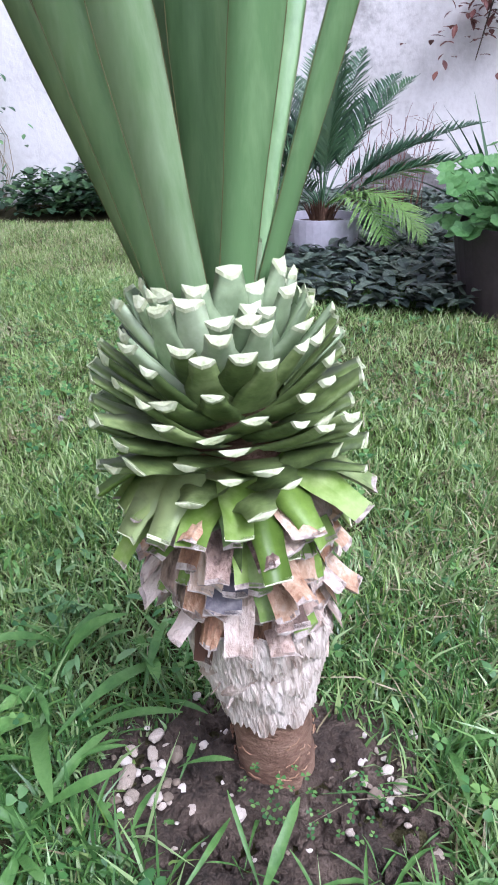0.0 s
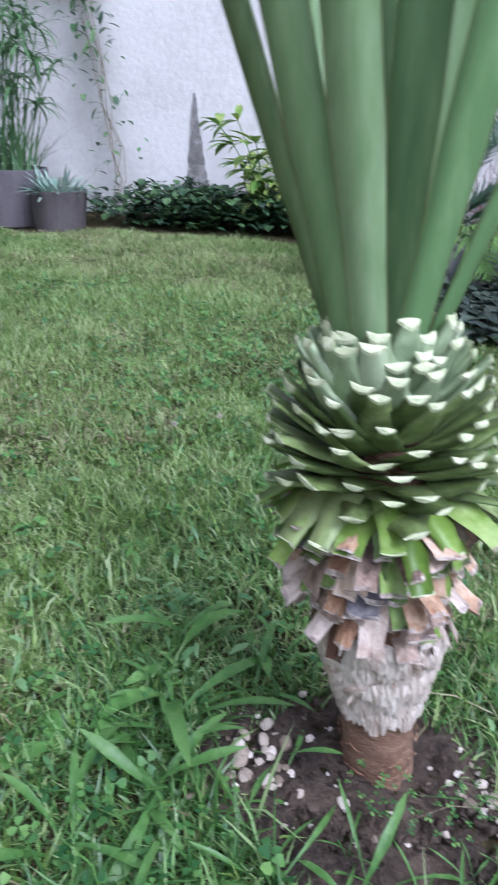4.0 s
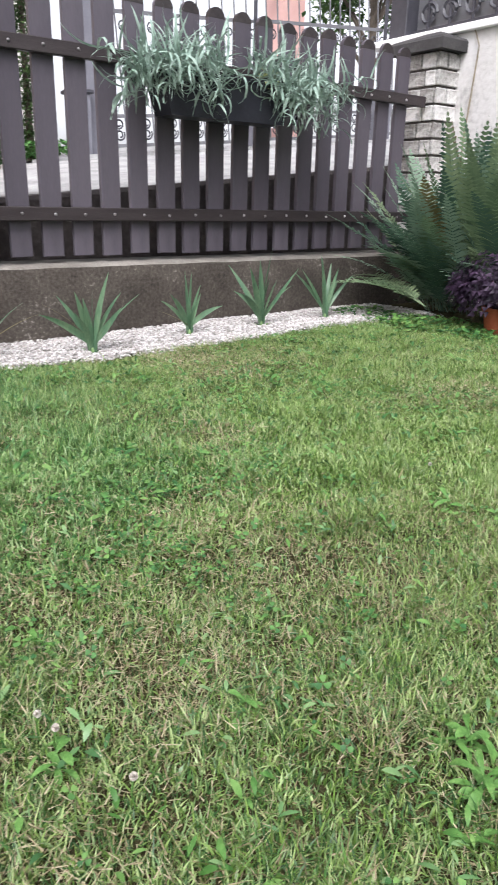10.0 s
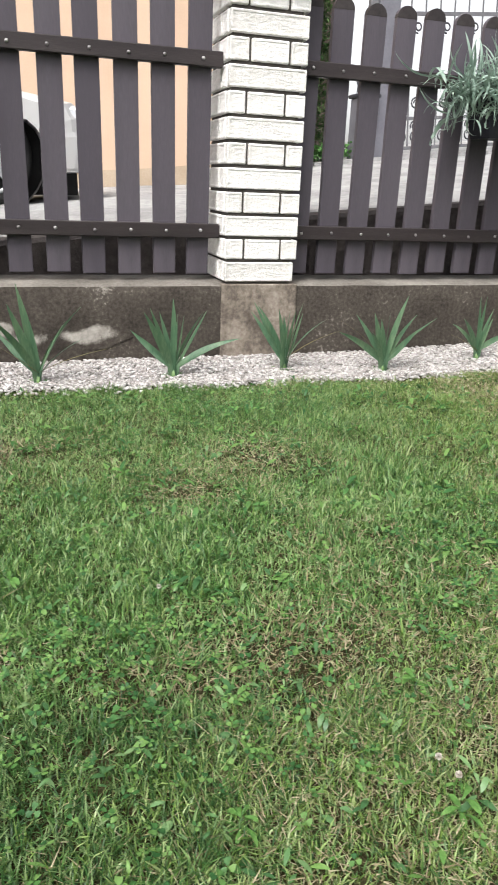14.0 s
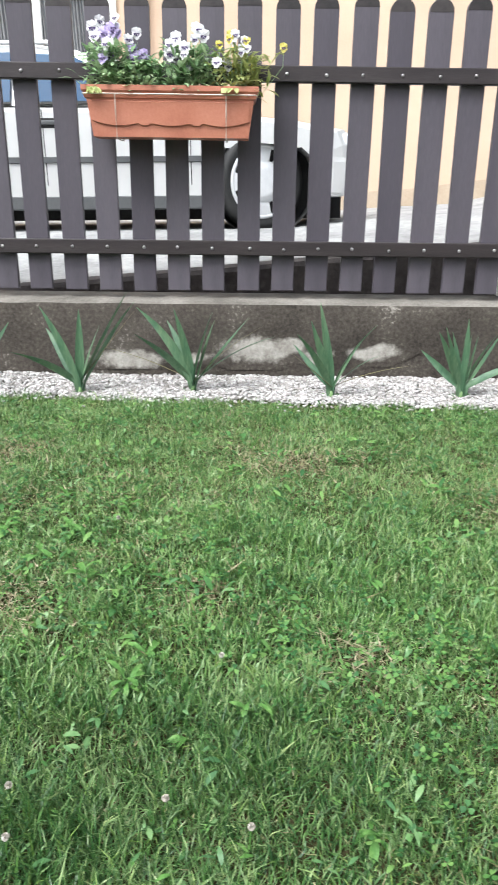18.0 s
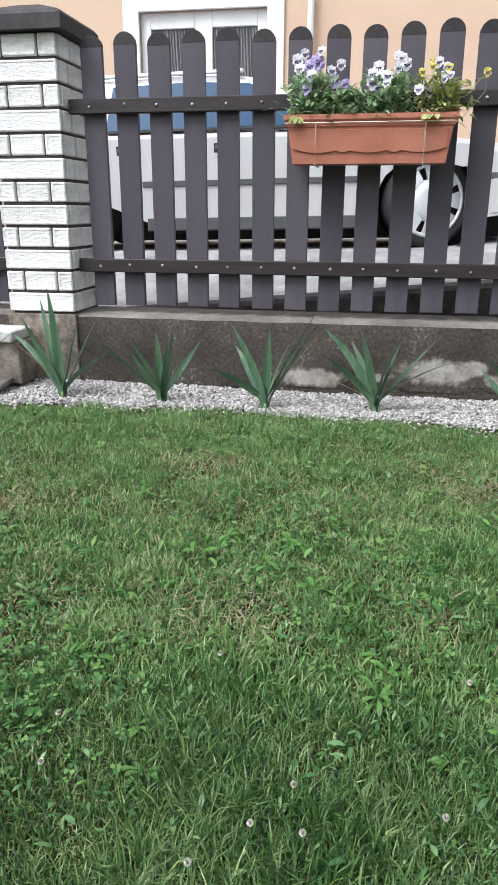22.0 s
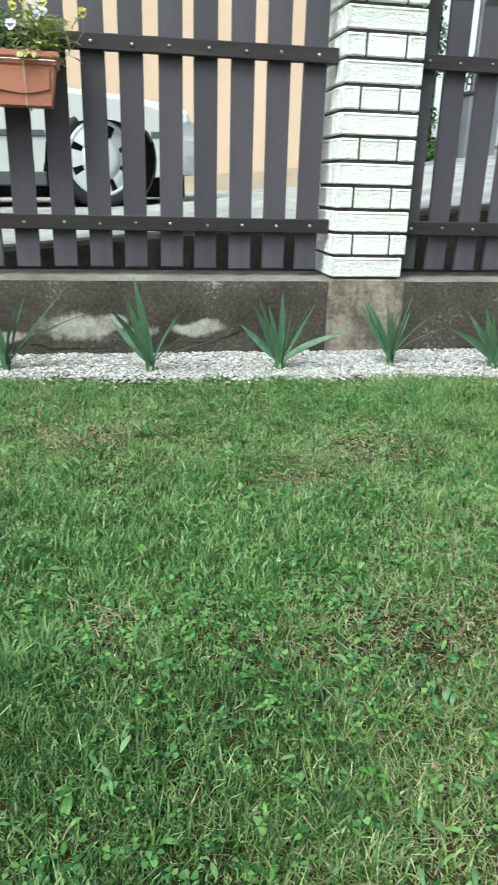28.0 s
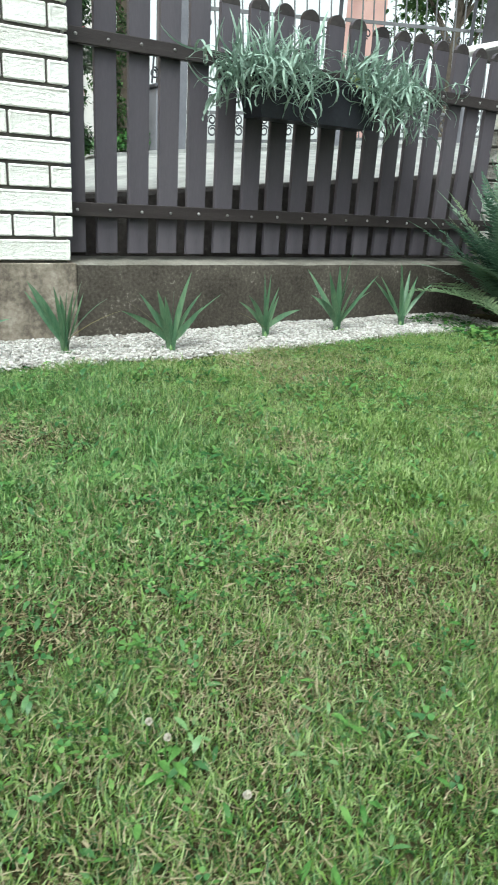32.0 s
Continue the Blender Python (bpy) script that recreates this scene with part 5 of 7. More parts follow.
GOLD = 2.39996
# trunk
b = Builder()
n, rows = 28, 14
verts = []
for i in range(rows + 1):
    z = -0.03 + 0.125 * i / rows
    c = axis_at(max(z, 0))
    for k in range(n):
        a = 2 * math.pi * k / n
        r = 0.0238 * (1 + 0.07 * noise.noise((math.cos(a) * 2.2, math.sin(a) * 2.2, z * 60)) + 0.05 * noise.noise((math.cos(a) * 7, math.sin(a) * 7, z * 160)) + (0.1 if z < 0.003 else 0))
        verts.append((c.x + r * math.cos(a), c.y + r * math.sin(a), z))
faces = [(i * n + k, i * n + (k + 1) % n, (i + 1) * n + (k + 1) % n, (i + 1) * n + k) for i in range(rows) for k in range(n)]
part("trunk", b.add(verts, faces), M["trunk"], yucca, "brown fibrous trunk", shade=True)
b = Builder()
for k in range(70):
    a, z = YR.uniform(0, 6.28), YR.uniform(0.0, 0.04)
    c = axis_at(z)
    p0 = c + Vector((math.cos(a), math.sin(a), 0)) * 0.0245
    a2 = a + YR.uniform(-0.4, 0.4)
    p2 = c + Vector((math.cos(a2), math.sin(a2), 0)) * 0.0252 + Vector((0, 0, YR.uniform(-0.004, 0.004)))
    tube([p0, (p0 + p2) / 2 * 1.0 + Vector((math.cos(a), math.sin(a), 0)) * 0.001, p2], 0.00035, 4, b=b)
part("trunk_fibre", b, M["dead"], yucca, "loose brown fibres")
# inner core that carries the leaf bases
core = lathe([(0.0, 0.06), (0.021, 0.06), (0.027, 0.09), (0.029, 0.15), (0.026, 0.21), (0.018, 0.275), (0.0, 0.285)], 16)
core.v = [(x - 0.085 * z, y - 0.035 * z, z) for x, y, z in core.v]
part("core", core, M["trunk"], yucca, "brown inner stem")

for band in range(6):
    b, n = Builder(), 150
    z1, r1 = 0.082 + band * 0.0105, 0.0258 + band * 0.0024
    verts = []
    fray = [YR.uniform(0.0, 0.0045) + 0.002 * math.sin(k * 0.35 + band * 2) for k in range(n)]
    for i in range(5):
        for k in range(n):
            a = 2 * math.pi * k / n
            z = z1 - i * 0.0045 - (fray[k] if i == 4 else 0) + 0.004 * math.sin(a * 1.0 + band * 2.1) + 0.0015 * noise.noise((math.cos(a) * 5, math.sin(a) * 5, band))
            r = r1 + 0.0035 * math.sin(i / 4 * 2.2) + 0.0012 * noise.noise((math.cos(a) * 22, math.sin(a) * 22, i * 0.5 + band)) + YR.uniform(-0.0004, 0.0004) - (0.002 if i == 0 else 0)
            verts.append((r * math.cos(a) - 0.085 * z, r * math.sin(a) - 0.035 * z, z))
    faces = [(i * n + k, i * n + (k + 1) % n, (i + 1) * n + (k + 1) % n, (i + 1) * n + k) for i in range(4) for k in range(n)]
    part("skirt_band", b.add(verts, faces), M["fibre"], yucca, "wrapped band of matted dry fibre")
# fibrous skirt: rings of thin dry strips
for ring in range(8):
    b = Builder()
    z0 = 0.0775 + ring * 0.0082
    r0 = 0.0262 + ring * 0.0019
    for k in range(60):
        a = 2 * math.pi * k / 60 + YR.uniform(-0.08, 0.08)
        c = axis_at(z0)
        base = c + Vector((math.cos(a), math.sin(a), 0)) * (r0 - 0.002) + Vector((0, 0, YR.uniform(-0.002, 0.003)))
        L = YR.uniform(0.008, 0.015)
        pts = arc(base, a + YR.uniform(-0.5, 0.5), YR.uniform(-90, -76) if YR.random() < 0.93 else YR.uniform(-50, -10), L, YR.uniform(-25, 20), 3)
        w = YR.uniform(0.0006, 0.0026)
        strap(b, pts, [w, w * 0.95, w * 0.85, w * 0.4], YR.uniform(-0.5, 0.5))
    part("fibre_skirt", b, M["fibre"], yucca, "pale shredded dry fibre")
b = Builder()
for k in range(9):
    a = -1.57 + YR.uniform(-1.7, 1.7)
    z0 = YR.uniform(0.088, 0.125)
    pts = []
    for q in range(6):
        aa = a + q * 0.16
        c = axis_at(z0 + q * 0.0028)
        pts.append(c + Vector((math.cos(aa), math.sin(aa), 0)) * (0.0365 + 0.0015 * math.sin(q)) + Vector((0, 0, q * 0.0025)))
    strap(b, pts, [0.002, 0.006, 0.0075, 0.0075, 0.006, 0.002], 0.4, side=(0, 0, 1), thick=0.0008)
part("curled_leaf", b, M["dead_pink"], yucca, "curled dry leaf strips")

# dead leaf bases, hanging
for k in range(150):
    t = k / 149
    z = 0.148 + 0.075 * t
    az = k * GOLD
    r0 = 0.0275 + 0.004 * t
    kind = YR.random()
    mat = M["dead"] if kind < 0.4 else M["dead_pink"] if kind < 0.78 else M["dead_dark"] if kind < 0.82 else M["stub_lime"]
    stub(z, az, -70 + 28 * t + YR.uniform(-9, 12), r0 + 0.004, YR.uniform(0.02, 0.036), YR.uniform(0.0105, 0.016), YR.uniform(-35, 40), mat, M["torn"], thick=YR.uniform(0.0008, 0.0022), slant=YR.uniform(-0.55, 0.55),
         fold=YR.uniform(-0.6, 0.4), taper=YR.uniform(0.75, 1.15), ragged=0.03, cut=0.3)
# drooping green bases
for k in range(36):
    t = k / 35
    z = 0.215 + 0.012 * t
    stub(z, k * GOLD + 0.5, -34 + 24 * t + YR.uniform(-9, 9), 0.026, YR.uniform(0.036, 0.052), YR.uniform(0.0125, 0.0165), YR.uniform(10, 40), M["stub_lime"] if YR.random() < 0.65 else M["stub"],
         M["torn"] if YR.random() < 0.5 else M["cut"], thick=0.002, slant=YR.uniform(-0.2, 0.2), fold=YR.uniform(0.1, 0.4), taper=YR.uniform(0.7, 0.95), ragged=0.012, cut=0.3, flare=1.5)
# green cut bases, rising from level to upright
NS = 150
for k in range(NS):
    t = k / (NS - 1)
    z = 0.22 + 0.063 * t ** 0.95
    el = 2 + 73 * t ** 0.95 + YR.uniform(-6, 6)
    r0 = 0.031 - 0.009 * t
    L = 0.029 + 0.008 * math.sin(math.pi * min(1, t * 1.1)) + YR.uniform(-0.006, 0.005)
    mat = M["stub_blue"] if t > 0.66 or (t > 0.5 and YR.random() < 0.4) else M["stub"]
    stub(z, k * GOLD + 0.2 + YR.uniform(-0.1, 0.1), el, r0, L, YR.uniform(0.0135, 0.0175), -8 + YR.uniform(-9, 9), mat, M["cut"], thick=YR.uniform(0.0025, 0.0038), slant=YR.uniform(-0.3, 0.3), fold=YR.uniform(-0.14, 0.12),
         taper=YR.uniform(0.6, 0.88), ragged=0.022, cut=YR.uniform(0.0, 0.5) + 0.7 * t, flare=1.8)


def yucca_leaf(base, tip, width, face, bend=0.0, base_w=0.8, mat="yucca_leaf"):
    """A long upright leaf between two points, blade turned towards face, with a thin margin."""
    p0, p1 = Vector(base), Vector(tip)
    n = 12
    d = p1 - p0
    out = Vector((d.x, d.y, 0))
    pts = [p0 + d * (i / n) + out * bend * (i / n) ** 2 for i in range(n + 1)]
    prof = [base_w, base_w + 0.08, base_w + 0.16, 1.0, 1.0, 1.0, 0.98, 0.94, 0.87, 0.76, 0.58, 0.34, 0.02]
    s = Vector((-face[1], face[0], 0)).normalized()
    b = Builder()
    rows = strap(b, pts, [width * q for q in prof], 0.3, side=s, thick=0.0022)
    leaf = part("leaf", b, M[mat], yucca, shade=True)
    m = Builder()
    for sd in (0, 2):
        tube([Vector(rows[3 * i + sd]) for i in range(n + 1)], 0.00015, 4, 0.0001, b=m)
    part("leaf_margin", m, M["yucca_edge"], leaf, "thin yellowish brown margin")


# the dark material puts shade into the colour of the left and rear leaves
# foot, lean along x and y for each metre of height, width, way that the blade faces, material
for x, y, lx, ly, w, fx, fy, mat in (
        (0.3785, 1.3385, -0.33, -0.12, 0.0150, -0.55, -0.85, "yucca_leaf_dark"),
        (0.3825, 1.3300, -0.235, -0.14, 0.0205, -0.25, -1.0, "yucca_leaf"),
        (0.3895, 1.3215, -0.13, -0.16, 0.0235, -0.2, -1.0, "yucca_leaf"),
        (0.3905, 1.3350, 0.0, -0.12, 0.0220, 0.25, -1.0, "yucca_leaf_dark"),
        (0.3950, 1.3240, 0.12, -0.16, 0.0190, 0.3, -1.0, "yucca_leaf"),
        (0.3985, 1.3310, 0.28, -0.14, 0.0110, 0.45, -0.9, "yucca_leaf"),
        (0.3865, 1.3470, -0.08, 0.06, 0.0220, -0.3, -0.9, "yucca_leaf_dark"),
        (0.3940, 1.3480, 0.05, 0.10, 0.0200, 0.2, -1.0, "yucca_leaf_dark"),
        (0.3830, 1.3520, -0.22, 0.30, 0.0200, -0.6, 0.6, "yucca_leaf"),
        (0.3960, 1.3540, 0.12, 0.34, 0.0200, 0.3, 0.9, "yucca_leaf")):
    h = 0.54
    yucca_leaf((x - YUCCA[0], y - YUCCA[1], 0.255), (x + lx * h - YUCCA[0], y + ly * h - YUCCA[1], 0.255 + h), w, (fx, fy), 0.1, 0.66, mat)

# ---------------------------------------------------------------- plants and pots along the white wall
def pot(name, label, at, r0, r1, h, mat, rim=0.0, n=32, soil_drop=0.02, group=""):
    """A tapered pot with a wall, a rim and soil in it."""
    p = thing(name, label, "plant pot", at, group=group)
    t = 0.006
    prof = [(0.0, 0.0), (r0 - 0.004, 0.0), (r0, 0.005), (r1, h - 0.006), (r1 + rim, h - 0.005), (r1 + rim, h), (r1 - t, h), (r1 - t - 0.002, h - soil_drop - 0.01)]
    if rim:
        k = 1 - 0.14
        prof[3:4] = [(r0 + (r1 - r0) * k, h * k), (r1 + rim, h * k + 0.003)]
    part("body", lathe(prof, n), mat, p, shade=False)
    part("soil", lathe([(r1 - t - 0.002, h - soil_drop), (0.0, h - soil_drop + 0.004)], n), M["soil"], p, "dark potting soil")
    return p


def frond(parent, name, base, az, el, length, droop, width, pairs, mat, rng, pin_w=0.35, gap=0.12, sweep=50, lift=12, rachis=0.0018):
    """A feathered frond: a rachis with pairs of narrow leaflets."""
    pts = arc(base, az, el, length, droop, 10)
    b = Builder()
    tube(pts, rachis, 4, rachis * 0.3, b=b)
    for k in range(pairs):
        t = gap + (1 - gap) * (k + 0.5) / pairs
        f = t * 10
        i = min(9, int(f))
        p = pts[i].lerp(pts[i + 1], f - i)
        d = (pts[i + 1] - pts[i]).normalized()
        s = d.cross((0, 0, 1)).normalized()
        up = s.cross(d)
        w = width * (math.sin(math.pi * min(1.0, 0.16 + t * 0.86)) ** 0.75) * (1 if t > gap * 1.5 else 0.8)
        for sg in (-1, 1):
            sw = radians(sweep + rng.uniform(-5, 5))
            e = radians(lift + rng.uniform(-8, 8))
            q = (d * math.cos(sw) + s * sg * math.sin(sw)) * math.cos(e) + up * math.sin(e)
            tip = p + q * w - Vector((0, 0, w * 0.12))
            mid = p + q * w * 0.45
            hw = d * (length * (1 - gap) / pairs * pin_w)
            b.add([p - hw * 0.8, p + hw * 0.8, mid + hw, tip, mid - hw], [(0, 1, 2, 4), (4, 2, 3)])
    return part(name, b, mat, parent)


def ellipse_scatter(rng, r):
    a, q = rng.uniform(0, 6.283), r * math.sqrt(rng.random())
    return q * math.cos(a), q * math.sin(a)


CR = random.Random(5)
# big fern in the corner
fern = thing("fern", "large green fern with arching feathered fronds in the corner", "fern", (-1.97, 3.47, 0.0))
def fern_fan(count, dx, dy, az, el, length, droop, pale=0.15):
    """Fronds that rise from one crown, within ranges of direction, rise, length and bend."""
    for k in range(count):
        u = CR.random()
        kind = M["fern_dry"] if u < 0.05 else M["fern_light"] if u < 0.05 + pale else M["fern"]
        frond(fern, "frond", (dx + CR.uniform(-0.06, 0.06), dy + CR.uniform(-0.05, 0.05), 0.02), radians(CR.uniform(*az)), CR.uniform(*el), CR.uniform(*length), CR.uniform(*droop), CR.uniform(0.072, 0.094), 36, kind, CR, pin_w=0.42, sweep=64, lift=4)


fern_fan(30, -0.02, 0.0, (182, 300), (48, 78), (0.5, 0.72), (18, 46))
fern_fan(15, 0.04, 0.08, (0, 360), (78, 89), (0.74, 0.92), (6, 20), 0.5)
fern_fan(9, -0.08, 0.05, (120, 240), (66, 84), (0.6, 0.8), (12, 34))
fern_fan(20, 0.3, 0.06, (-50, 110), (66, 86), (0.62, 0.86), (8, 24), 0.45)
fern_fan(12, 0.3, 0.02, (200, 350), (50, 78), (0.48, 0.7), (20, 50))
fern_fan(18, 0.15, 0.02, (180, 360), (64, 88), (0.58, 0.84), (8, 30), 0.3)
for az, L in ((215, 0.42), (232, 0.45), (200, 0.46), (188, 0.5)):
    frond(fern, "frond", (0.1, -0.25, 0.07), radians(az - 12), 32, L, 44, 0.085, 30, M["fern_light"], CR, pin_w=0.4, sweep=62)

# purple shamrock in an orange pot
pot("flower_pot", "orange clay pot under purple leaves", (-1.54, 3.285, 0.004), 0.06, 0.078, 0.1, M["clay"], 0.004)
ox = thing("purple_shamrock", "bushy dark purple shamrock in an orange pot", "shamrock", (-1.54, 3.285, 0.085))
b, st = Builder(), Builder()
for k in range(700):
    u = Vector((CR.gauss(0, 1), CR.gauss(0, 1), CR.uniform(-0.25, 1.0))).normalized()
    c = Vector((u.x * 0.25, u.y * 0.17, 0.075 + u.z * 0.165)) * CR.uniform(0.72, 1.05)
    n_ = (u + Vector((0, -0.3, 0.6))).normalized()
    s = n_.cross((0.3, 0.2, 1)).normalized()
    t = n_.cross(s)
    a0 = CR.uniform(0, 6.28)
    r = CR.uniform(0.018, 0.028)
    for j in range(3):
        a = a0 + j * 2.094
        d, e = s * math.cos(a) + t * math.sin(a), -s * math.sin(a) + t * math.cos(a)
        b.add([c, c + d * r * 0.9 + e * r * 0.62 + n_ * 0.003, c + d * r * 0.85, c + d * r * 0.9 - e * r * 0.62 + n_ * 0.003], [(0, 1, 2), (0, 2, 3)])
    if k % 5 == 0:
        tube([(0, 0, 0), c * 0.6 + Vector((0, 0, 0.02)), c], 0.0012, 4, b=st)
part("leaves", b, M["oxalis"], ox, "dark purple triangular leaflets")
tagged(part("stems", st, M["oxalis"], ox), kind="stuff")

# little clay house
hut = thing("clay_house_lantern", "small weathered clay house with an orange gabled front", "garden ornament", (-1.325, 3.31, 0.0), 28)
bm = bmesh.new()
prof = [(-0.07, 0), (0.07, 0), (0.07, 0.135), (0.0, 0.205), (-0.07, 0.135)]
fr = [bm.verts.new((x, -0.06, z)) for x, z in prof]
bk = [bm.verts.new((x, 0.09, z)) for x, z in prof]
bm.faces.new(fr), bm.faces.new(bk[::-1])
for k in range(5):
    bm.faces.new((fr[k], bk[k], bk[(k + 1) % 5], fr[(k + 1) % 5]))
bmesh.ops.recalc_face_normals(bm, faces=bm.faces[:])
part("body", bm, M["clay_dark"], hut)
for sg in (-1, 1):
    r_ = part("roof_slab", block(-0.006, 0.105, -0.085, 0.1, -0.006, 0.006, 0.002), M["clay_dark"], hut, "weathered clay roof slab")
    part("roof_edge", block(-0.006, 0.105, -0.09, -0.0852, -0.007, 0.007, 0.001), M["clay_roof"], r_, "orange front edge")
    r_.matrix_basis = pose(0, 0, 0.222, 0, 45 if sg > 0 else 135, 0)
for x in (-0.066, 0.066):
    part("corner_post", block(x - 0.009, x + 0.009, -0.072, -0.058, 0, 0.14, 0.002), M["clay_roof"], hut, "brown-orange clay edge")
part("opening", block(-0.03, 0.03, -0.0635, -0.055, 0.03, 0.1, 0.002), M["blackbox"], hut, "dark opening")

# papyrus in a grey pot
pot("plant_pot", "grey round pot holding papyrus on the lawn edge", (-1.09, 3.49, 0.0), 0.118, 0.138, 0.2, M["greypot"], 0.0, group="pots along the wall")
pap = thing("papyrus", "tall papyrus with umbrella-shaped heads in a grey pot", "papyrus", (-1.09, 3.49, 0.18))
BRACTS = []
for k in range(4):
    b = Builder()
    strap(b, arc((0, 0, 0), 0, 30, (0.1, 0.12, 0.135, 0.15)[k], (60, 85, 100, 75)[k], 5), [0.005, 0.0105, 0.011, 0.009, 0.005, 0.0006], 0.2)
    BRACTS.append(b.mesh(M["papyrus"]))
for k in range(26):
    dx, dy = ellipse_scatter(CR, 0.1)
    L = CR.uniform(0.25, 0.56) if k > 3 else CR.uniform(0.6, 0.78)
    pts = arc((dx, dy, 0), CR.uniform(-1.3, 1.3) if CR.random() < 0.65 else CR.uniform(0, 6.28), CR.uniform(68, 87) if k > 3 else CR.uniform(85, 89), L, CR.uniform(2, 24) if k > 3 else CR.uniform(0, 6), 6)
    stalk = part("stalk", tube(pts, 0.0032, 5, 0.002), M["papyrus"], pap)
    for j in range(11):
        bract = part("bract", BRACTS[j % 4], None, stalk)
        bract.matrix_basis = Matrix.Translation(pts[-1]) @ pose(0, 0, 0, 0, CR.uniform(-22, 26), j * 137.5 + CR.uniform(-17, 17)) @ Matrix.Scale(CR.uniform(0.8, 1.15), 4)
b = Builder()
for k in range(90):
    dx, dy = ellipse_scatter(CR, 0.11)
    q = arc((dx, dy, 0), CR.uniform(0, 6.28), CR.uniform(55, 85), CR.uniform(0.1, 0.32), CR.uniform(10, 70), 4)
    strap(b, q, [0.004, 0.006, 0.006, 0.004, 0.0005], 0.2)
part("young_leaves", b, M["papyrus"], pap)
b = Builder()
for k in range(130):
    c = Vector((-0.13 + CR.gauss(0, 0.06), -0.05 + CR.gauss(0, 0.05), 0.345 + CR.gauss(0, 0.045)))
    oval_leaf(b, c, CR.uniform(0, 6.28), CR.uniform(-10, 50), CR.uniform(0.03, 0.055), 0.012)
part("side_foliage", b, M["geranium"], pap, "bright green feathery side shoots")

pot("plant_pot", "smaller brown-grey pot with a silvery plant", (-0.86, 3.41, 0.0), 0.088, 0.102, 0.14, M["darkpot"], 0.0, group="pots along the wall")
sil = thing("silvery_plant", "low silvery-leaved plant in a brown-grey pot", "plant", (-0.86, 3.41, 0.12))
b = Builder()
for k in range(110):
    dx, dy = ellipse_scatter(CR, 0.07)
    oval_leaf(b, (dx, dy, 0), math.atan2(dy, dx) + CR.uniform(-0.7, 0.7), CR.uniform(20, 80), CR.uniform(0.05, 0.12), 0.011, CR.uniform(10, 60))
part("leaves", b, M["carnation"], sil)

# climbing vine on the wall
vine = thing("climbing_vine", "thin climbing vine with small leaves on the white wall", "vine", (-0.05, 3.9, 0.0))
line = [(-0.79, 0.03), (-0.775, 0.14), (-0.79, 0.26), (-0.82, 0.42), (-0.85, 0.58), (-0.87, 0.74), (-0.88, 0.9), (-0.95, 1.0), (-1.06, 0.95), (-1.17, 0.82)]
for k in range(5):
    pts = [Vector((x + CR.uniform(-0.04, 0.04), -CR.uniform(0.0, 0.04), z)) for x, z in line]
    part("stem", tube(pts, 0.0018, 4), M["vine_dry"], vine)
    lv = Builder()
    for q, p in enumerate(pts[1:]):
        for j in range(CR.randint(1, 4) if q < 3 else CR.randint(5, 11)):
            oval_leaf(lv, p + Vector((CR.gauss(0, 0.05), -0.005, CR.gauss(0, 0.06))), CR.uniform(3.3, 6.1), CR.uniform(-60, 40), CR.uniform(0.03, 0.06), CR.uniform(0.012, 0.024))
    part("leaves", lv, M["cycad"] if k % 2 else M["papyrus"], vine)

# dark climber along the pillar edge
edge_vine = thing("dry_vine", "dry tan vine stem up the wall corner", "vine", (-2.33, 3.92, 0.2))
part("stem", tube([(0, 0, 0), (0.02, -0.005, 0.3), (0.015, 0, 0.6), (0.04, -0.005, 0.85), (0.05, -0.004, 1.0), (0.01, 0, 1.08)], 0.005, 6, 0.003), M["vine_dry"], edge_vine)


def carpet(name, label, cat, area, count, size, mat, rng, height=(0.02, 0.09), keep=None, ratio=0.75):
    """A low ground cover of many leaves."""
    b = Builder()
    x0, x1, y0, y1 = area
    for k in range(count):
        x, y = rng.uniform(x0, x1), rng.uniform(y0, y1)
        if keep and not keep(x, y):
            continue
        z = rng.uniform(*height) * (0.6 + 0.4 * noise2(x, y, 6, 1) + 0.3)
        L = rng.uniform(*size)
        oval_leaf(b, (x, y, max(0.006, z)), rng.uniform(0, 6.28), rng.uniform(-5, 45), L, L * ratio, rng.uniform(10, 60), 0.2, shape=[0.2, 0.8, 1.0, 0.75, 0.1])
    return tagged(part(name, b, mat), label, cat, kind="stuff")


carpet("ivy_cover", "dark green ivy growing along the foot of the wall", "ivy", (-0.68, 0.25, 3.5, 3.92), 2300, (0.025, 0.05), M["ivy"], CR, (0.02, 0.15), lambda x, y: y > 3.52 + 0.08 * noise2(x, 0, 5, 2))
carpet("ivy_cover", "dark ivy between the pots and the wall", "ivy", (-2.3, -0.6, 3.5, 3.92), 900, (0.025, 0.05), M["ivy"], CR, (0.02, 0.1))
carpet("ajuga_cover", "bronze-green leafy ground cover under the pots", "ground cover", (0.22, 1.0, 2.28, 3.9), 5200, (0.026, 0.048), M["ajuga"], CR, (0.01, 0.055),
       lambda x, y: y > 2.34 + 0.45 * max(0.0, 0.5 - x) + 0.1 * noise2(x, y, 5, 3), 0.62)
carpet("creeping_weeds", "small creeping leaves at the fern's foot", "ground cover", (-2.3, -1.2, 3.02, 3.3), 700, (0.015, 0.032), M["clover"], CR, (0.008, 0.03))

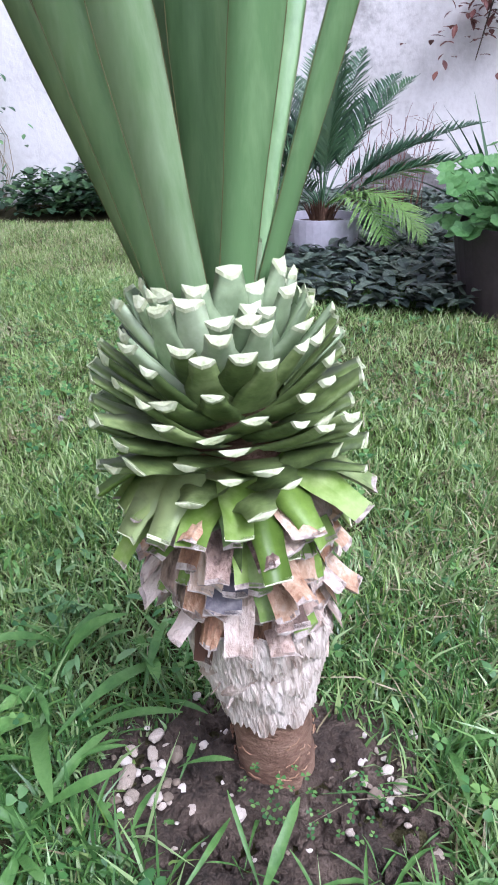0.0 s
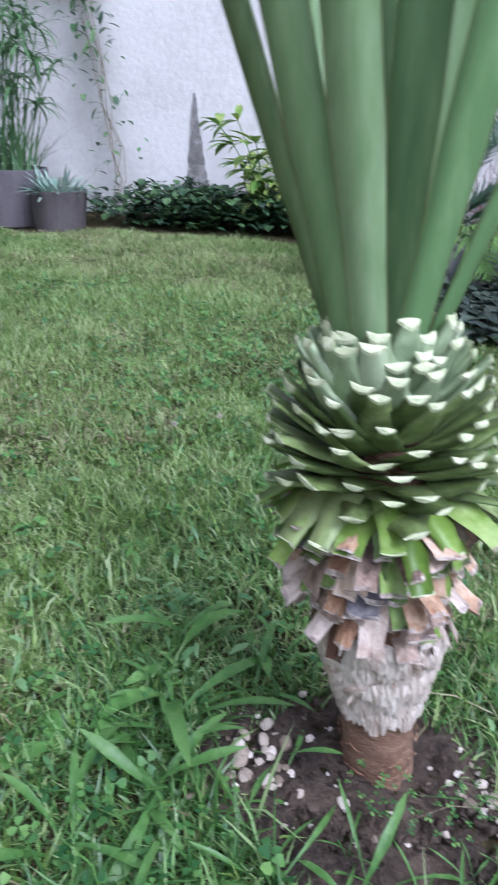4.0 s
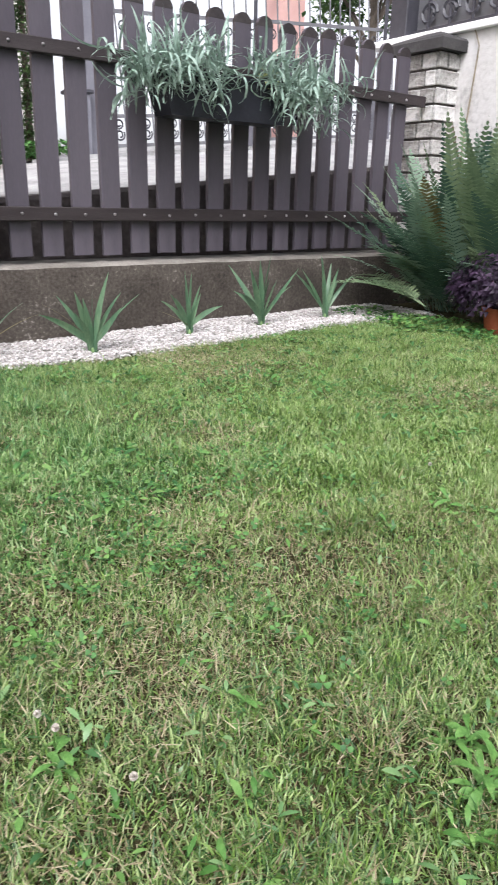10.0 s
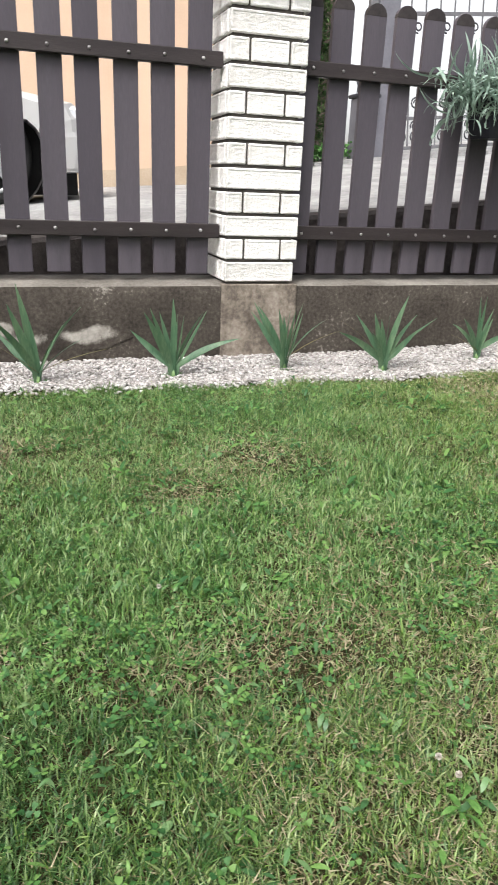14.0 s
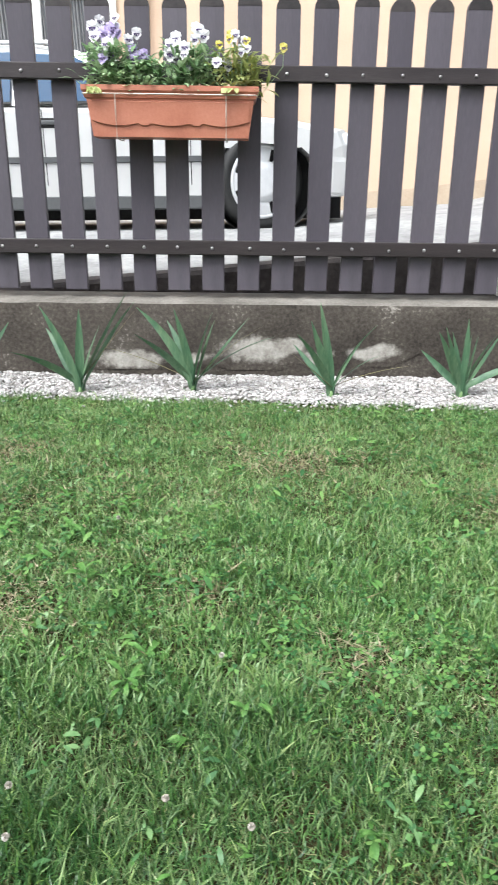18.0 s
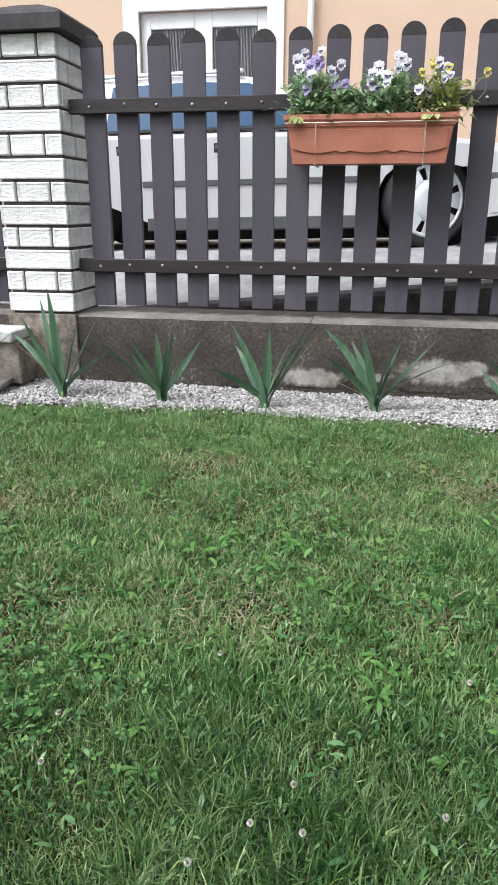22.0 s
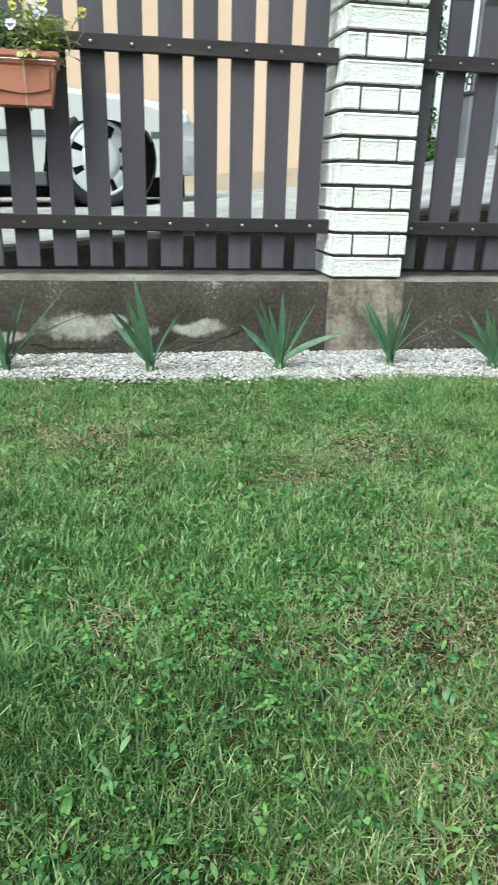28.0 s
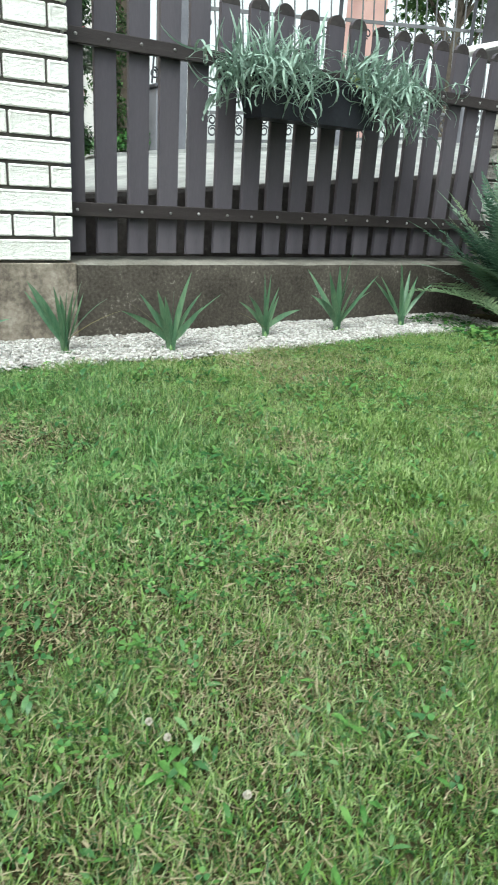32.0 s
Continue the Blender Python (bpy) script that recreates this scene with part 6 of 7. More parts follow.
# variegated plant against the wall
var = thing("variegated_shrub", "leafy plant with yellow-edged green leaves by the wall", "shrub", (-0.17, 3.72, 0.0))
for k in range(9):
    a = radians(40 * k + CR.uniform(-15, 15))
    pts = arc((0, 0, 0), a, CR.uniform(60, 84), CR.uniform(0.24, 0.42), CR.uniform(5, 40), 5)
    part("stem", tube(pts, 0.003, 5, 0.002), M["papyrus"], var)
    b = Builder()
    for p in pts[2:]:
        for j in range(4):
            oval_leaf(b, p, a + CR.uniform(-2, 2), CR.uniform(-10, 50), CR.uniform(0.08, 0.13), CR.uniform(0.03, 0.046), CR.uniform(20, 70))
    part("leaves", b, M["varieg"], var)

# cycad in a pale pot
pot("plant_pot", "pale lilac round pot holding a cycad", (0.425, 2.85, 0.0), 0.087, 0.095, 0.108, M["lilacpot"], 0.0, group="pots along the wall")
cyc = thing("cycad", "small cycad with stiff feathered fronds in a pale pot", "cycad", (0.425, 2.85, 0.09))
b = Builder()
for k in range(60):
    dx, dy = ellipse_scatter(CR, 0.03)
    strap(b, arc((dx, dy, 0), math.atan2(dy, dx), CR.uniform(60, 88), CR.uniform(0.03, 0.07), 15, 3), [0.01, 0.009, 0.006, 0.001], 0.4)
part("husk", b, M["cycad_husk"], cyc, "brown husky crown")
for k, (az, el, L, dr) in enumerate(((100, 80, 0.4, 20), (60, 74, 0.42, 26), (35, 66, 0.42, 40), (130, 72, 0.38, 34), (160, 58, 0.36, 50), (190, 44, 0.33, 60), (215, 35, 0.3, 60), (80, 60, 0.36, 40), (20, 50, 0.36, 50), (350, 36, 0.42, 40),
                                     (150, 40, 0.34, 50), (110, 66, 0.42, 34), (140, 62, 0.4, 44), (75, 80, 0.44, 16), (50, 62, 0.44, 34), (175, 66, 0.36, 40), (5, 44, 0.44, 36), (200, 56, 0.34, 60), (95, 50, 0.4, 40), (45, 86, 0.36, 14), (240, 50, 0.26, 70), (120, 55, 0.38, 40))):
    frond(cyc, "frond", (0, 0, 0.03), radians(az), el, L, dr, 0.095, 38, M["cycad"], CR, pin_w=0.48, gap=0.26, sweep=48, lift=18)
for az, el, L, dr in ((325, 44, 0.34, 112), (338, 40, 0.32, 108), (312, 46, 0.28, 122), (10, 34, 0.42, 40)):
    frond(cyc, "frond", (0, 0, 0.03), radians(az), el, L, dr, 0.125, 34, M["cycad_new"], CR, pin_w=0.42, gap=0.24, sweep=56, lift=4)

# second pale pot behind the yucca leaves
pot("plant_pot", "pale blue-grey pot half hidden in the foliage", (0.235, 3.3, 0.0), 0.075, 0.085, 0.12, M["lilacpot"], 0.0, group="pots along the wall")
sh = thing("dark_shrub", "dark green bushy plant in a pale pot", "shrub", (0.235, 3.3, 0.1))
b = Builder()
for k in range(420):
    u = Vector((CR.gauss(0, 1), CR.gauss(0, 1), CR.uniform(-0.1, 1.2))).normalized() * CR.uniform(0.4, 1)
    oval_leaf(b, (u.x * 0.14, u.y * 0.12, 0.05 + u.z * 0.26), CR.uniform(0, 6.28), CR.uniform(-10, 60), CR.uniform(0.04, 0.07), CR.uniform(0.012, 0.022))
part("leaves", b, M["ivy"], sh)
part("stem", tube([(0, 0, 0), (0, 0, 0.1), (0.01, 0, 0.2)], 0.004, 5), M["bark"], sh)

# geranium in a dark pot
pot("plant_pot", "dark plum tapered pot holding a geranium", (0.815, 2.4, 0.0), 0.118, 0.146, 0.16, M["plumpot"], 0.0, 36, group="pots along the wall")
ger = thing("geranium", "geranium with round scalloped leaves in a dark pot", "geranium", (0.815, 2.4, 0.14))
for k in range(250):
    dx, dy = ellipse_scatter(CR, 0.18)
    b = Builder()
    c = Vector((dx, dy, 0.03 + CR.uniform(0, 0.12) - abs(dx) * 0.15))
    round_leaf(b, c, CR.uniform(0.013, 0.019), (dx * 2 + CR.uniform(-0.4, 0.4), dy * 2 - 0.5 + CR.uniform(-0.4, 0.4), 1), CR, 12, 0.1, 0.18)
    tube([(dx * 0.4, dy * 0.4, 0), c * 0.8, c], 0.0012, 4, b=b)
    part("leaf", b, M["geranium"], ger)
b = Builder()
for x, y, z in ((0.02, -0.14, 0.055), (-0.05, -0.12, 0.07), (0.1, -0.12, 0.09)):
    for j in range(6):
        oval_leaf(b, (x, y, z), CR.uniform(0, 6.28), CR.uniform(0, 60), 0.01, 0.007)
part("blooms", b, M["red"], ger, "small red flower buds")
spk = thing("spiky_plant", "dark spiky-leaved plant behind the geranium", "plant", (0.8, 2.62, 0.0))
for k in range(12):
    b = Builder()
    strap(b, arc((0, 0, 0.1), radians(CR.uniform(60, 300)), CR.uniform(25, 75), CR.uniform(0.2, 0.34), CR.uniform(0, 30), 5), [0.012, 0.016, 0.015, 0.012, 0.007, 0.001], 0.4)
    part("leaf", b, M["cycad"], spk)
part("stem", tube([(0, 0, 0), (0, 0, 0.06), (0, 0, 0.12)], 0.01, 6), M["bark"], spk)
twigs = thing("dry_twigs", "fine dry twiggy stalks against the wall", "twigs", (0.62, 3.5, 0.0))
for k in range(46):
    b = Builder()
    dx, dy = ellipse_scatter(CR, 0.14)
    pts = arc((dx, dy * 0.5, 0), CR.uniform(0, 6.28), CR.uniform(70, 90), CR.uniform(0.15, 0.32), CR.uniform(-10, 25), 4)
    tube(pts, 0.001, 3, b=b)
    for p in pts[2:]:
        tube([p, p + Vector((CR.uniform(-0.04, 0.04), CR.uniform(-0.02, 0.02), CR.uniform(0, 0.04)))], 0.0007, 3, b=b)
    part("stalk", b, M["vine_red"], twigs)
# reddish climber that hangs over the wall
hang = thing("hanging_climber", "reddish-brown climber hanging down the wall", "vine", (0.98, 3.9, 0.55))
b = Builder()
for k in range(160):
    oval_leaf(b, (CR.gauss(0, 0.1), -0.03 + CR.uniform(-0.03, 0.03), 0.1 + CR.gauss(0, 0.09)), CR.uniform(3.2, 6.2), CR.uniform(-50, 30), CR.uniform(0.03, 0.06), 0.02)
part("leaves", b, M["vine_red"], hang)
part("stem", tube([(0.1, 0, 0.75), (0.05, -0.01, 0.4), (0, -0.02, 0.1), (-0.04, -0.02, -0.08)], 0.006, 5, 0.002), M["bark"], hang)

# ---------------------------------------------------------------- flower boxes on the fence
def box_shell(l0, l1, d0, d1, h, rim, t=0.006):
    """A tapered trough: bottom and top length and depth, with a rolled rim."""
    b = Builder()

    def ring(l, d, z):
        return [(-d / 2, -l / 2, z), (d / 2, -l / 2, z), (d / 2, l / 2, z), (-d / 2, l / 2, z)]
    levels = [(l0, d0, 0), (l0 + (l1 - l0) * 0.72, d0 + (d1 - d0) * 0.72, h * 0.74), (l1, d1, h * 0.76), (l1 + 0.006, d1 + 0.006, h * 0.86), (l1 + rim, d1 + rim, h * 0.9), (l1 + rim, d1 + rim, h), (l1 - 2 * t, d1 - 2 * t, h),
              (l0 - 2 * t + 0.02, d0 - 2 * t + 0.02, h * 0.5)]
    verts = [p for l, d, z in levels for p in ring(l, d, z)]
    faces = [(3, 2, 1, 0), (28, 29, 30, 31)] + [(4 * i + k, 4 * i + (k + 1) % 4, 4 * i + 4 + (k + 1) % 4, 4 * i + 4 + k) for i in range(7) for k in range(4)]
    return b.add(verts, faces)


def pansy(b_pet, b_eye, c, r, normal, rng):
    n = Vector(normal).normalized()
    s = n.cross((0, 0, 1)).normalized()
    t = s.cross(n)
    verts, faces = [Vector(c)], []
    for a, q in ((90, 1.0), (40, 1.05), (140, 1.05), (-30, 0.95), (210, 0.95), (270, 1.15)):
        d = s * math.cos(radians(a)) + t * math.sin(radians(a))
        e = n.cross(d)
        k0 = len(verts)
        for k in range(7):
            w = math.pi * (k - 3) / 3.6
            verts.append(Vector(c) + d * r * q * (0.55 + 0.55 * math.cos(w)) + e * r * q * 0.52 * math.sin(w) + n * (0.0025 * math.sin(k * 2.1 + a) + 0.0008 * (k0 % 3)))
        faces += [(0, k0 + k, k0 + k + 1) for k in range(6)]
    b_pet.add(verts, faces)
    for a in (-30, 210, 270):
        d = s * math.cos(radians(a)) + t * math.sin(radians(a))
        e = n.cross(d)
        b_eye.add([Vector(c) + n * 0.003, Vector(c) + d * r * 0.62 + e * r * 0.24 + n * 0.004, Vector(c) + d * r * 0.62 - e * r * 0.24 + n * 0.004], [(0, 1, 2)])


BX = random.Random(12)
fb = thing("flower_box", "terracotta-coloured trough planter hung on the fence rail", "planter", (-2.372, 0.131, 0.757), group="planters on the fence")
part("trough", box_shell(0.478, 0.52, 0.1, 0.125, 0.143, 0.016), M["terracotta"], fb)
b = Builder()
N_ = 66
rows = []
for k in range(N_ + 1):
    y = -0.239 + 0.478 * k / N_
    t = ((y + 0.239) / (0.478 / 3)) % 1.0
    tab = max(math.exp(-((y - c) / 0.0145) ** 4) for c in (-0.0797, 0.0797))
    z0 = 0.03 + 0.014 * (2 * t - 1) ** 2 - 0.012 * tab
    edge_x = 0.0515 + 0.085 * z0
    rows += [(0.0515 + 0.085 * 0.1, y, 0.1), (0.0555 + 0.085 * 0.1, y, 0.098), (edge_x + 0.0045, y, z0 + 0.002), (edge_x, y, z0)]
b.add(rows, [(4 * k + q, 4 * k + 4 + q, 4 * k + 5 + q, 4 * k + 1 + q) for k in range(N_) for q in range(3)])
part("scallop_relief", b, M["terracotta"], fb, "scalloped relief on the front")
part("soil", block(-0.05, 0.05, -0.245, 0.245, 0.11, 0.128), M["soil"], fb, "dark potting soil")
hang_ = thing("box_bracket", "thin wire bracket holding the flower box", "bracket", (-2.372, 0.131, 0.757))
wy = [-0.165, 0.17]
part("wire_bar", tube([(-0.07, -0.262, 0.118), (0.069, -0.262, 0.118), (0.0745, -0.255, 0.118), (0.0745, 0.255, 0.118), (0.069, 0.262, 0.118), (-0.07, 0.262, 0.118)], 0.0022, 6), M["wire"], hang_)
for y in wy:
    part("wire_hook", tube([(0.0755, y, 0.12), (0.073, y, 0.06), (0.064, y, -0.004), (0.0, y, -0.006), (-0.07, y, -0.004), (-0.071, y, 0.14)], 0.0022, 6), M["wire"], hang_)

pan = thing("pansies", "white and violet pansies with green leaves in the flower box", "pansies", (-2.372, 0.131, 0.885))
clumps = [(-0.19, 0.045, 0.145, "mix"), (-0.09, 0.04, 0.1, "violet"), (0.055, 0.055, 0.145, "white"), (0.215, 0.045, 0.13, "pale")]
for cy, rr, hh, kind in clumps:
    lv = Builder()
    for k in range(460 if kind != "pale" else 360):
        y, x = cy + BX.gauss(0, rr * 0.8), BX.uniform(-0.05, 0.06)
        oval_leaf(lv, (x, y, BX.uniform(-0.005, hh * 0.85)), BX.uniform(0, 6.28), BX.uniform(-20, 60), BX.uniform(0.028, 0.055), BX.uniform(0.009, 0.017))
    for k in range(17 if kind != "violet" else 9):
        y, x, z = cy + BX.gauss(0, rr * 0.75), BX.uniform(-0.02, 0.075), hh * BX.uniform(0.5, 1.3)
        if kind == "mix":
            z = hh * BX.uniform(0.55, 1.4)
        col = {"mix": "violet" if BX.random() < 0.55 else "white", "violet": "violet", "white": "white", "pale": "yellow" if BX.random() < 0.5 else "white"}[kind]
        pet, eye = Builder(), Builder()
        pansy(pet, eye, (x, y, z), BX.uniform(0.012, 0.019) * (0.75 if kind == "pale" else 1), (1, BX.uniform(-0.5, 0.5), BX.uniform(-0.1, 0.6)), BX)
        bl = part("bloom", pet, M["petal_" + col], pan, col + " pansy bloom")
        part("bloom_eye", eye, M["petal_dark"], bl, "dark eye of the bloom")
        part("stem", tube([(x * 0.4, cy + (y - cy) * 0.5, 0), (x * 0.8, y, z * 0.6), (x - 0.003, y, z)], 0.001, 4), M["pansy_leaf"], bl)
    part("leaves", lv, M["pale_leaf"] if kind == "pale" else M["pansy_leaf"], pan)
b = Builder()
for k in range(6):
    oval_leaf(b, (0.07, -0.235 + BX.uniform(-0.02, 0.02), 0.01), BX.uniform(-1, 1), -30, 0.035, 0.016)
    oval_leaf(b, (0.07, 0.2 + BX.uniform(-0.04, 0.05), 0.01), BX.uniform(-1, 1), -20, 0.035, 0.016)
part("trailing_leaves", b, M["pale_leaf"], pan)

# dark trough with trailing carnations
db = thing("flower_box", "dark blue-black trough planter on the fence rail", "planter", (-2.36, 2.5, 0.768), group="planters on the fence")
part("trough", box_shell(0.52, 0.6, 0.12, 0.145, 0.15, 0.016), M["blackbox"], db)
part("soil", block(-0.055, 0.055, -0.28, 0.28, 0.11, 0.132), M["soil"], db, "dark potting soil")
part("edge_strip", block(0.05, 0.075, -0.3, 0.3, 0.152, 0.158, 0.002), M["rail"], db, "brown inner rim")
car_ = thing("carnations", "trailing grey-green carnation foliage with pale yellow buds", "carnations", (-2.36, 2.5, 0.9))
CURLS = []
for k in range(6):
    b = Builder()
    strap(b, arc((0, 0, 0), 0, 20, (0.095, 0.11, 0.13, 0.14, 0.12, 0.15)[k], (70, 130, 190, -80, 240, 35)[k], 7), [0.005, 0.008, 0.0088, 0.0086, 0.0076, 0.006, 0.0035, 0.0005], 0.35)
    CURLS.append(b.mesh(M["carnation"], True))
for cy, sy, n in ((-0.23, 0.095, 46), (-0.06, 0.03, 4), (0.32, 0.09, 44), (0.13, 0.02, 3)):
    for k in range(n):
        y, x = cy + BX.gauss(0, sy), BX.uniform(-0.045, 0.07)
        up = BX.random() < (0.34 if n > 20 else 0.95)
        az = BX.uniform(-1.2, 1.2) if not up else BX.uniform(0, 6.28)
        el, dr, L = (BX.uniform(55, 88), BX.uniform(-20, 30), BX.uniform(0.08, 0.17)) if up else (BX.uniform(0, 55), BX.uniform(60, 125), BX.uniform(0.14, 0.27))
        pts = arc((x, y, 0.0), az, el, L, dr, 6)
        shoot = part("shoot", tube(pts, 0.0018, 4, 0.001), M["carnation"], car_)
        for q in range(10):
            leaf = part("leaf", CURLS[BX.randrange(6)], None, shoot)
            leaf.matrix_basis = Matrix.Translation(pts[1 + q // 2]) @ pose(0, 0, 0, BX.uniform(-30, 30), BX.uniform(-60, 25) if up else BX.uniform(-45, 45), math.degrees(az) + 180 * (q % 2) + BX.uniform(-80, 80)) @ Matrix.Scale(BX.uniform(0.8, 1.25), 4)
b = Builder()
for cy in (-0.23, 0.14):
    for k in range(16):
        c = (0.07 + BX.uniform(-0.02, 0.02), cy + BX.gauss(0, 0.022), 0.03 + BX.gauss(0, 0.022))
        oval_leaf(b, c, BX.uniform(-1.5, 1.5), BX.uniform(0, 60), 0.035, 0.008, 120)
part("yellow_buds", b, M["pale_leaf"], car_, "pale yellow curled buds")

# ---------------------------------------------------------------- street: car, house, railing, trees
def prism(profile, x0, x1, inset=0.0, bevel=0.0):
    """A side profile of (y, z) points drawn out along x."""
    bm = bmesh.new()
    f = [bm.verts.new((x1, y, z)) for y, z in profile]
    r = [bm.verts.new((x0, y, z)) for y, z in profile]
    bm.faces.new(f)
    bm.faces.new(r[::-1])
    m = len(profile)
    for k in range(m):
        bm.faces.new((f[k], r[k], r[(k + 1) % m], f[(k + 1) % m]))
    bmesh.ops.recalc_face_normals(bm, faces=bm.faces[:])
    if bevel:
        es = [e for e in bm.edges if abs(e.verts[0].co.x - e.verts[1].co.x) < 1e-6]
        bmesh.ops.bevel(bm, geom=es, offset=bevel, segments=2, affect="EDGES", profile=0.6)
    return bm


def loft(profile, width, front=0.4):
    """A car-like body: the side profile drawn across the width, its nose rounded towards both flanks."""
    bm = bmesh.new()
    rows = []
    for x, f, dz in ((0, 0.25, 0.045), (0.035, 0.5, 0.015), (0.12, 0.76, 0.0), (0.3, 0.92, 0.0), (0.6, 1.0, 0.0), (width - 0.6, 1.0, 0.0), (width - 0.3, 0.92, 0.0), (width - 0.12, 0.76, 0.0), (width - 0.035, 0.5, 0.015), (width, 0.25, 0.045)):
        rows.append([bm.verts.new((-x, y if y < front else front + (y - front) * f, z - (dz if z > 0.55 else 0))) for y, z in profile])
    m = len(profile)
    bm.faces.new(rows[0])
    bm.faces.new(rows[-1][::-1])
    for a, c in zip(rows[:-1], rows[1:]):
        for k in range(m):
            bm.faces.new((a[k], c[k], c[(k + 1) % m], a[(k + 1) % m]))
    bmesh.ops.recalc_face_normals(bm, faces=bm.faces[:])
    return bm


def arch(cy, r, base, n=12):
    return [(cy + r * math.cos(math.pi * k / n), max(base, 0.318 + r * math.sin(math.pi * k / n))) for k in range(n + 1)]


car = thing("car", "silver compact car parked along the sloping street", "car", (-4.5, 0.485, road_height(-4.5, 0.485)), 0, tilt=(1.2, 0))
car.matrix_world = car.matrix_world @ Matrix.Scale(0.87, 4)
RW = -2.72


def squat(pts):
    """Lowers the upper part of a side profile."""
    return [(y, z if z < 0.45 else 0.45 + (z - 0.45) * 0.66 if z < 1.0 else z - 0.187) for y, z in pts]


low = [(0.68, 0.22), (0.72, 0.42), (0.7, 0.62), (0.62, 0.76), (0.2, 0.86), (-0.42, 0.955), (-1.2, 1.0), (-2.9, 1.02), (-3.05, 0.98), (-3.12, 0.6), (-3.1, 0.3), (-2.95, 0.24)]
low += [(y, z) for y, z in arch(RW, 0.374, 0.2)][::-1] + [(-2.05, 0.2), (-0.4, 0.2)] + [(y, z) for y, z in arch(0.0, 0.374, 0.2)][::-1] + [(0.36, 0.2)]
part("body", loft(squat(low), 1.62), M["carpaint"], car)
bm = bmesh.new()
cab0 = squat([(-0.38, 0.94), (-1.25, 1.37), (-1.7, 1.425), (-2.6, 1.4), (-3.02, 1.0)])
ring0 = [bm.verts.new((-0.06, y, z)) if z < 1.0 else bm.verts.new((-0.23, y, z)) for y, z in cab0]
ring1 = [bm.verts.new((-1.59, y, z)) if z < 1.0 else bm.verts.new((-1.42, y, z)) for y, z in cab0]
bm.faces.new(ring0)
bm.faces.new(ring1[::-1])
for k in range(5):
    bm.faces.new((ring0[k], ring1[k], ring1[(k + 1) % 5], ring0[(k + 1) % 5]))
bmesh.ops.recalc_face_normals(bm, faces=bm.faces[:])
bmesh.ops.bevel(bm, geom=bm.edges[:], offset=0.03, segments=2, affect="EDGES")
part("cabin", bm, M["carpaint"], car, "silver roof and pillars")


def side_pane(pts):
    """A pane on the leaning flank of the cabin."""
    bm = bmesh.new()
    pts = squat(pts)
    lean = lambda z: -0.055 - 0.17 * (z - 0.77) / 0.44 + 0.03
    f = [bm.verts.new((lean(z), y, z)) for y, z in pts]
    r = [bm.verts.new((lean(z) - 0.02, y, z)) for y, z in pts]
    bm.faces.new(f)
    for k in range(len(pts)):
        bm.faces.new((f[k], r[k], r[(k + 1) % len(pts)], f[(k + 1) % len(pts)]))
    bmesh.ops.recalc_face_normals(bm, faces=bm.faces[:])
    return bm


for pts in ([(-0.72, 1.03), (-1.3, 1.325), (-1.62, 1.345), (-1.62, 1.03)], [(-1.72, 1.03), (-1.72, 1.35), (-2.32, 1.34), (-2.36, 1.03)], [(-2.44, 1.04), (-2.42, 1.33), (-2.6, 1.32), (-2.86, 1.05)]):
    part("side_window", side_pane(pts), M["carglass"], car, "blue-tinted side window")
    part("window_seal", side_pane([(pts[0][0], 1.014), (pts[0][0], 1.028), (pts[-1][0], 1.028), (pts[-1][0], 1.014)]), M["black"], car, "black window seal")
part("side_moulding", block(-0.002, 0.014, -2.08, -0.36, 0.45, 0.49, 0.004), M["cartrim"], car, "dark grey side moulding")
part("side_moulding", block(-0.02, 0.008, 0.34, 0.43, 0.45, 0.49, 0.004), M["cartrim"], car, "dark grey side moulding")
part("sill", block(-0.05, 0.006, -2.06, -0.37, 0.14, 0.235, 0.01), M["cartrim"], car, "grey sill panel")
part("underbody", block(-1.35, -0.42, -2.95, 0.6, 0.06, 0.25), M["black"], car, "black underbody")
for y in (-0.5, -1.5, -2.24):
    part("door_gap", block(-0.004, 0.0015, y - 0.003, y + 0.003, 0.3, 0.79), M["black"], car, "dark door gap")
for y in (-1.44, -2.17):
    h = part("door_handle", block(-0.002, 0.022, y - 0.085, y + 0.085, 0.69, 0.72, 0.008), M["cartrim"], car, "dark grey door handle")
    part("handle_recess", block(-0.002, 0.003, y - 0.095, y + 0.06, 0.672, 0.735, 0.001), M["black"], h, "black handle recess")
part("headlight", block(-0.32, -0.07, 0.46, 0.61, 0.54, 0.63, 0.02), M["lamp_glass"], car, "clear headlight")
part("bumper", loft([(0.4, 0.23), (0.7, 0.24), (0.755, 0.34), (0.75, 0.44), (0.72, 0.47), (0.4, 0.47)], 1.62), M["carpaint"], car, "silver front bumper").location = (0.006, 0, 0)
part("mirror", block(-0.02, 0.14, -0.74, -0.64, 0.83, 0.93, 0.03, 2), M["cartrim"], car, "dark door mirror")
part("roof_rail", block(-0.24, -0.2, -2.5, -1.35, 1.216, 1.241, 0.006), M["white_frame"], car, "pale roof gutter trim")


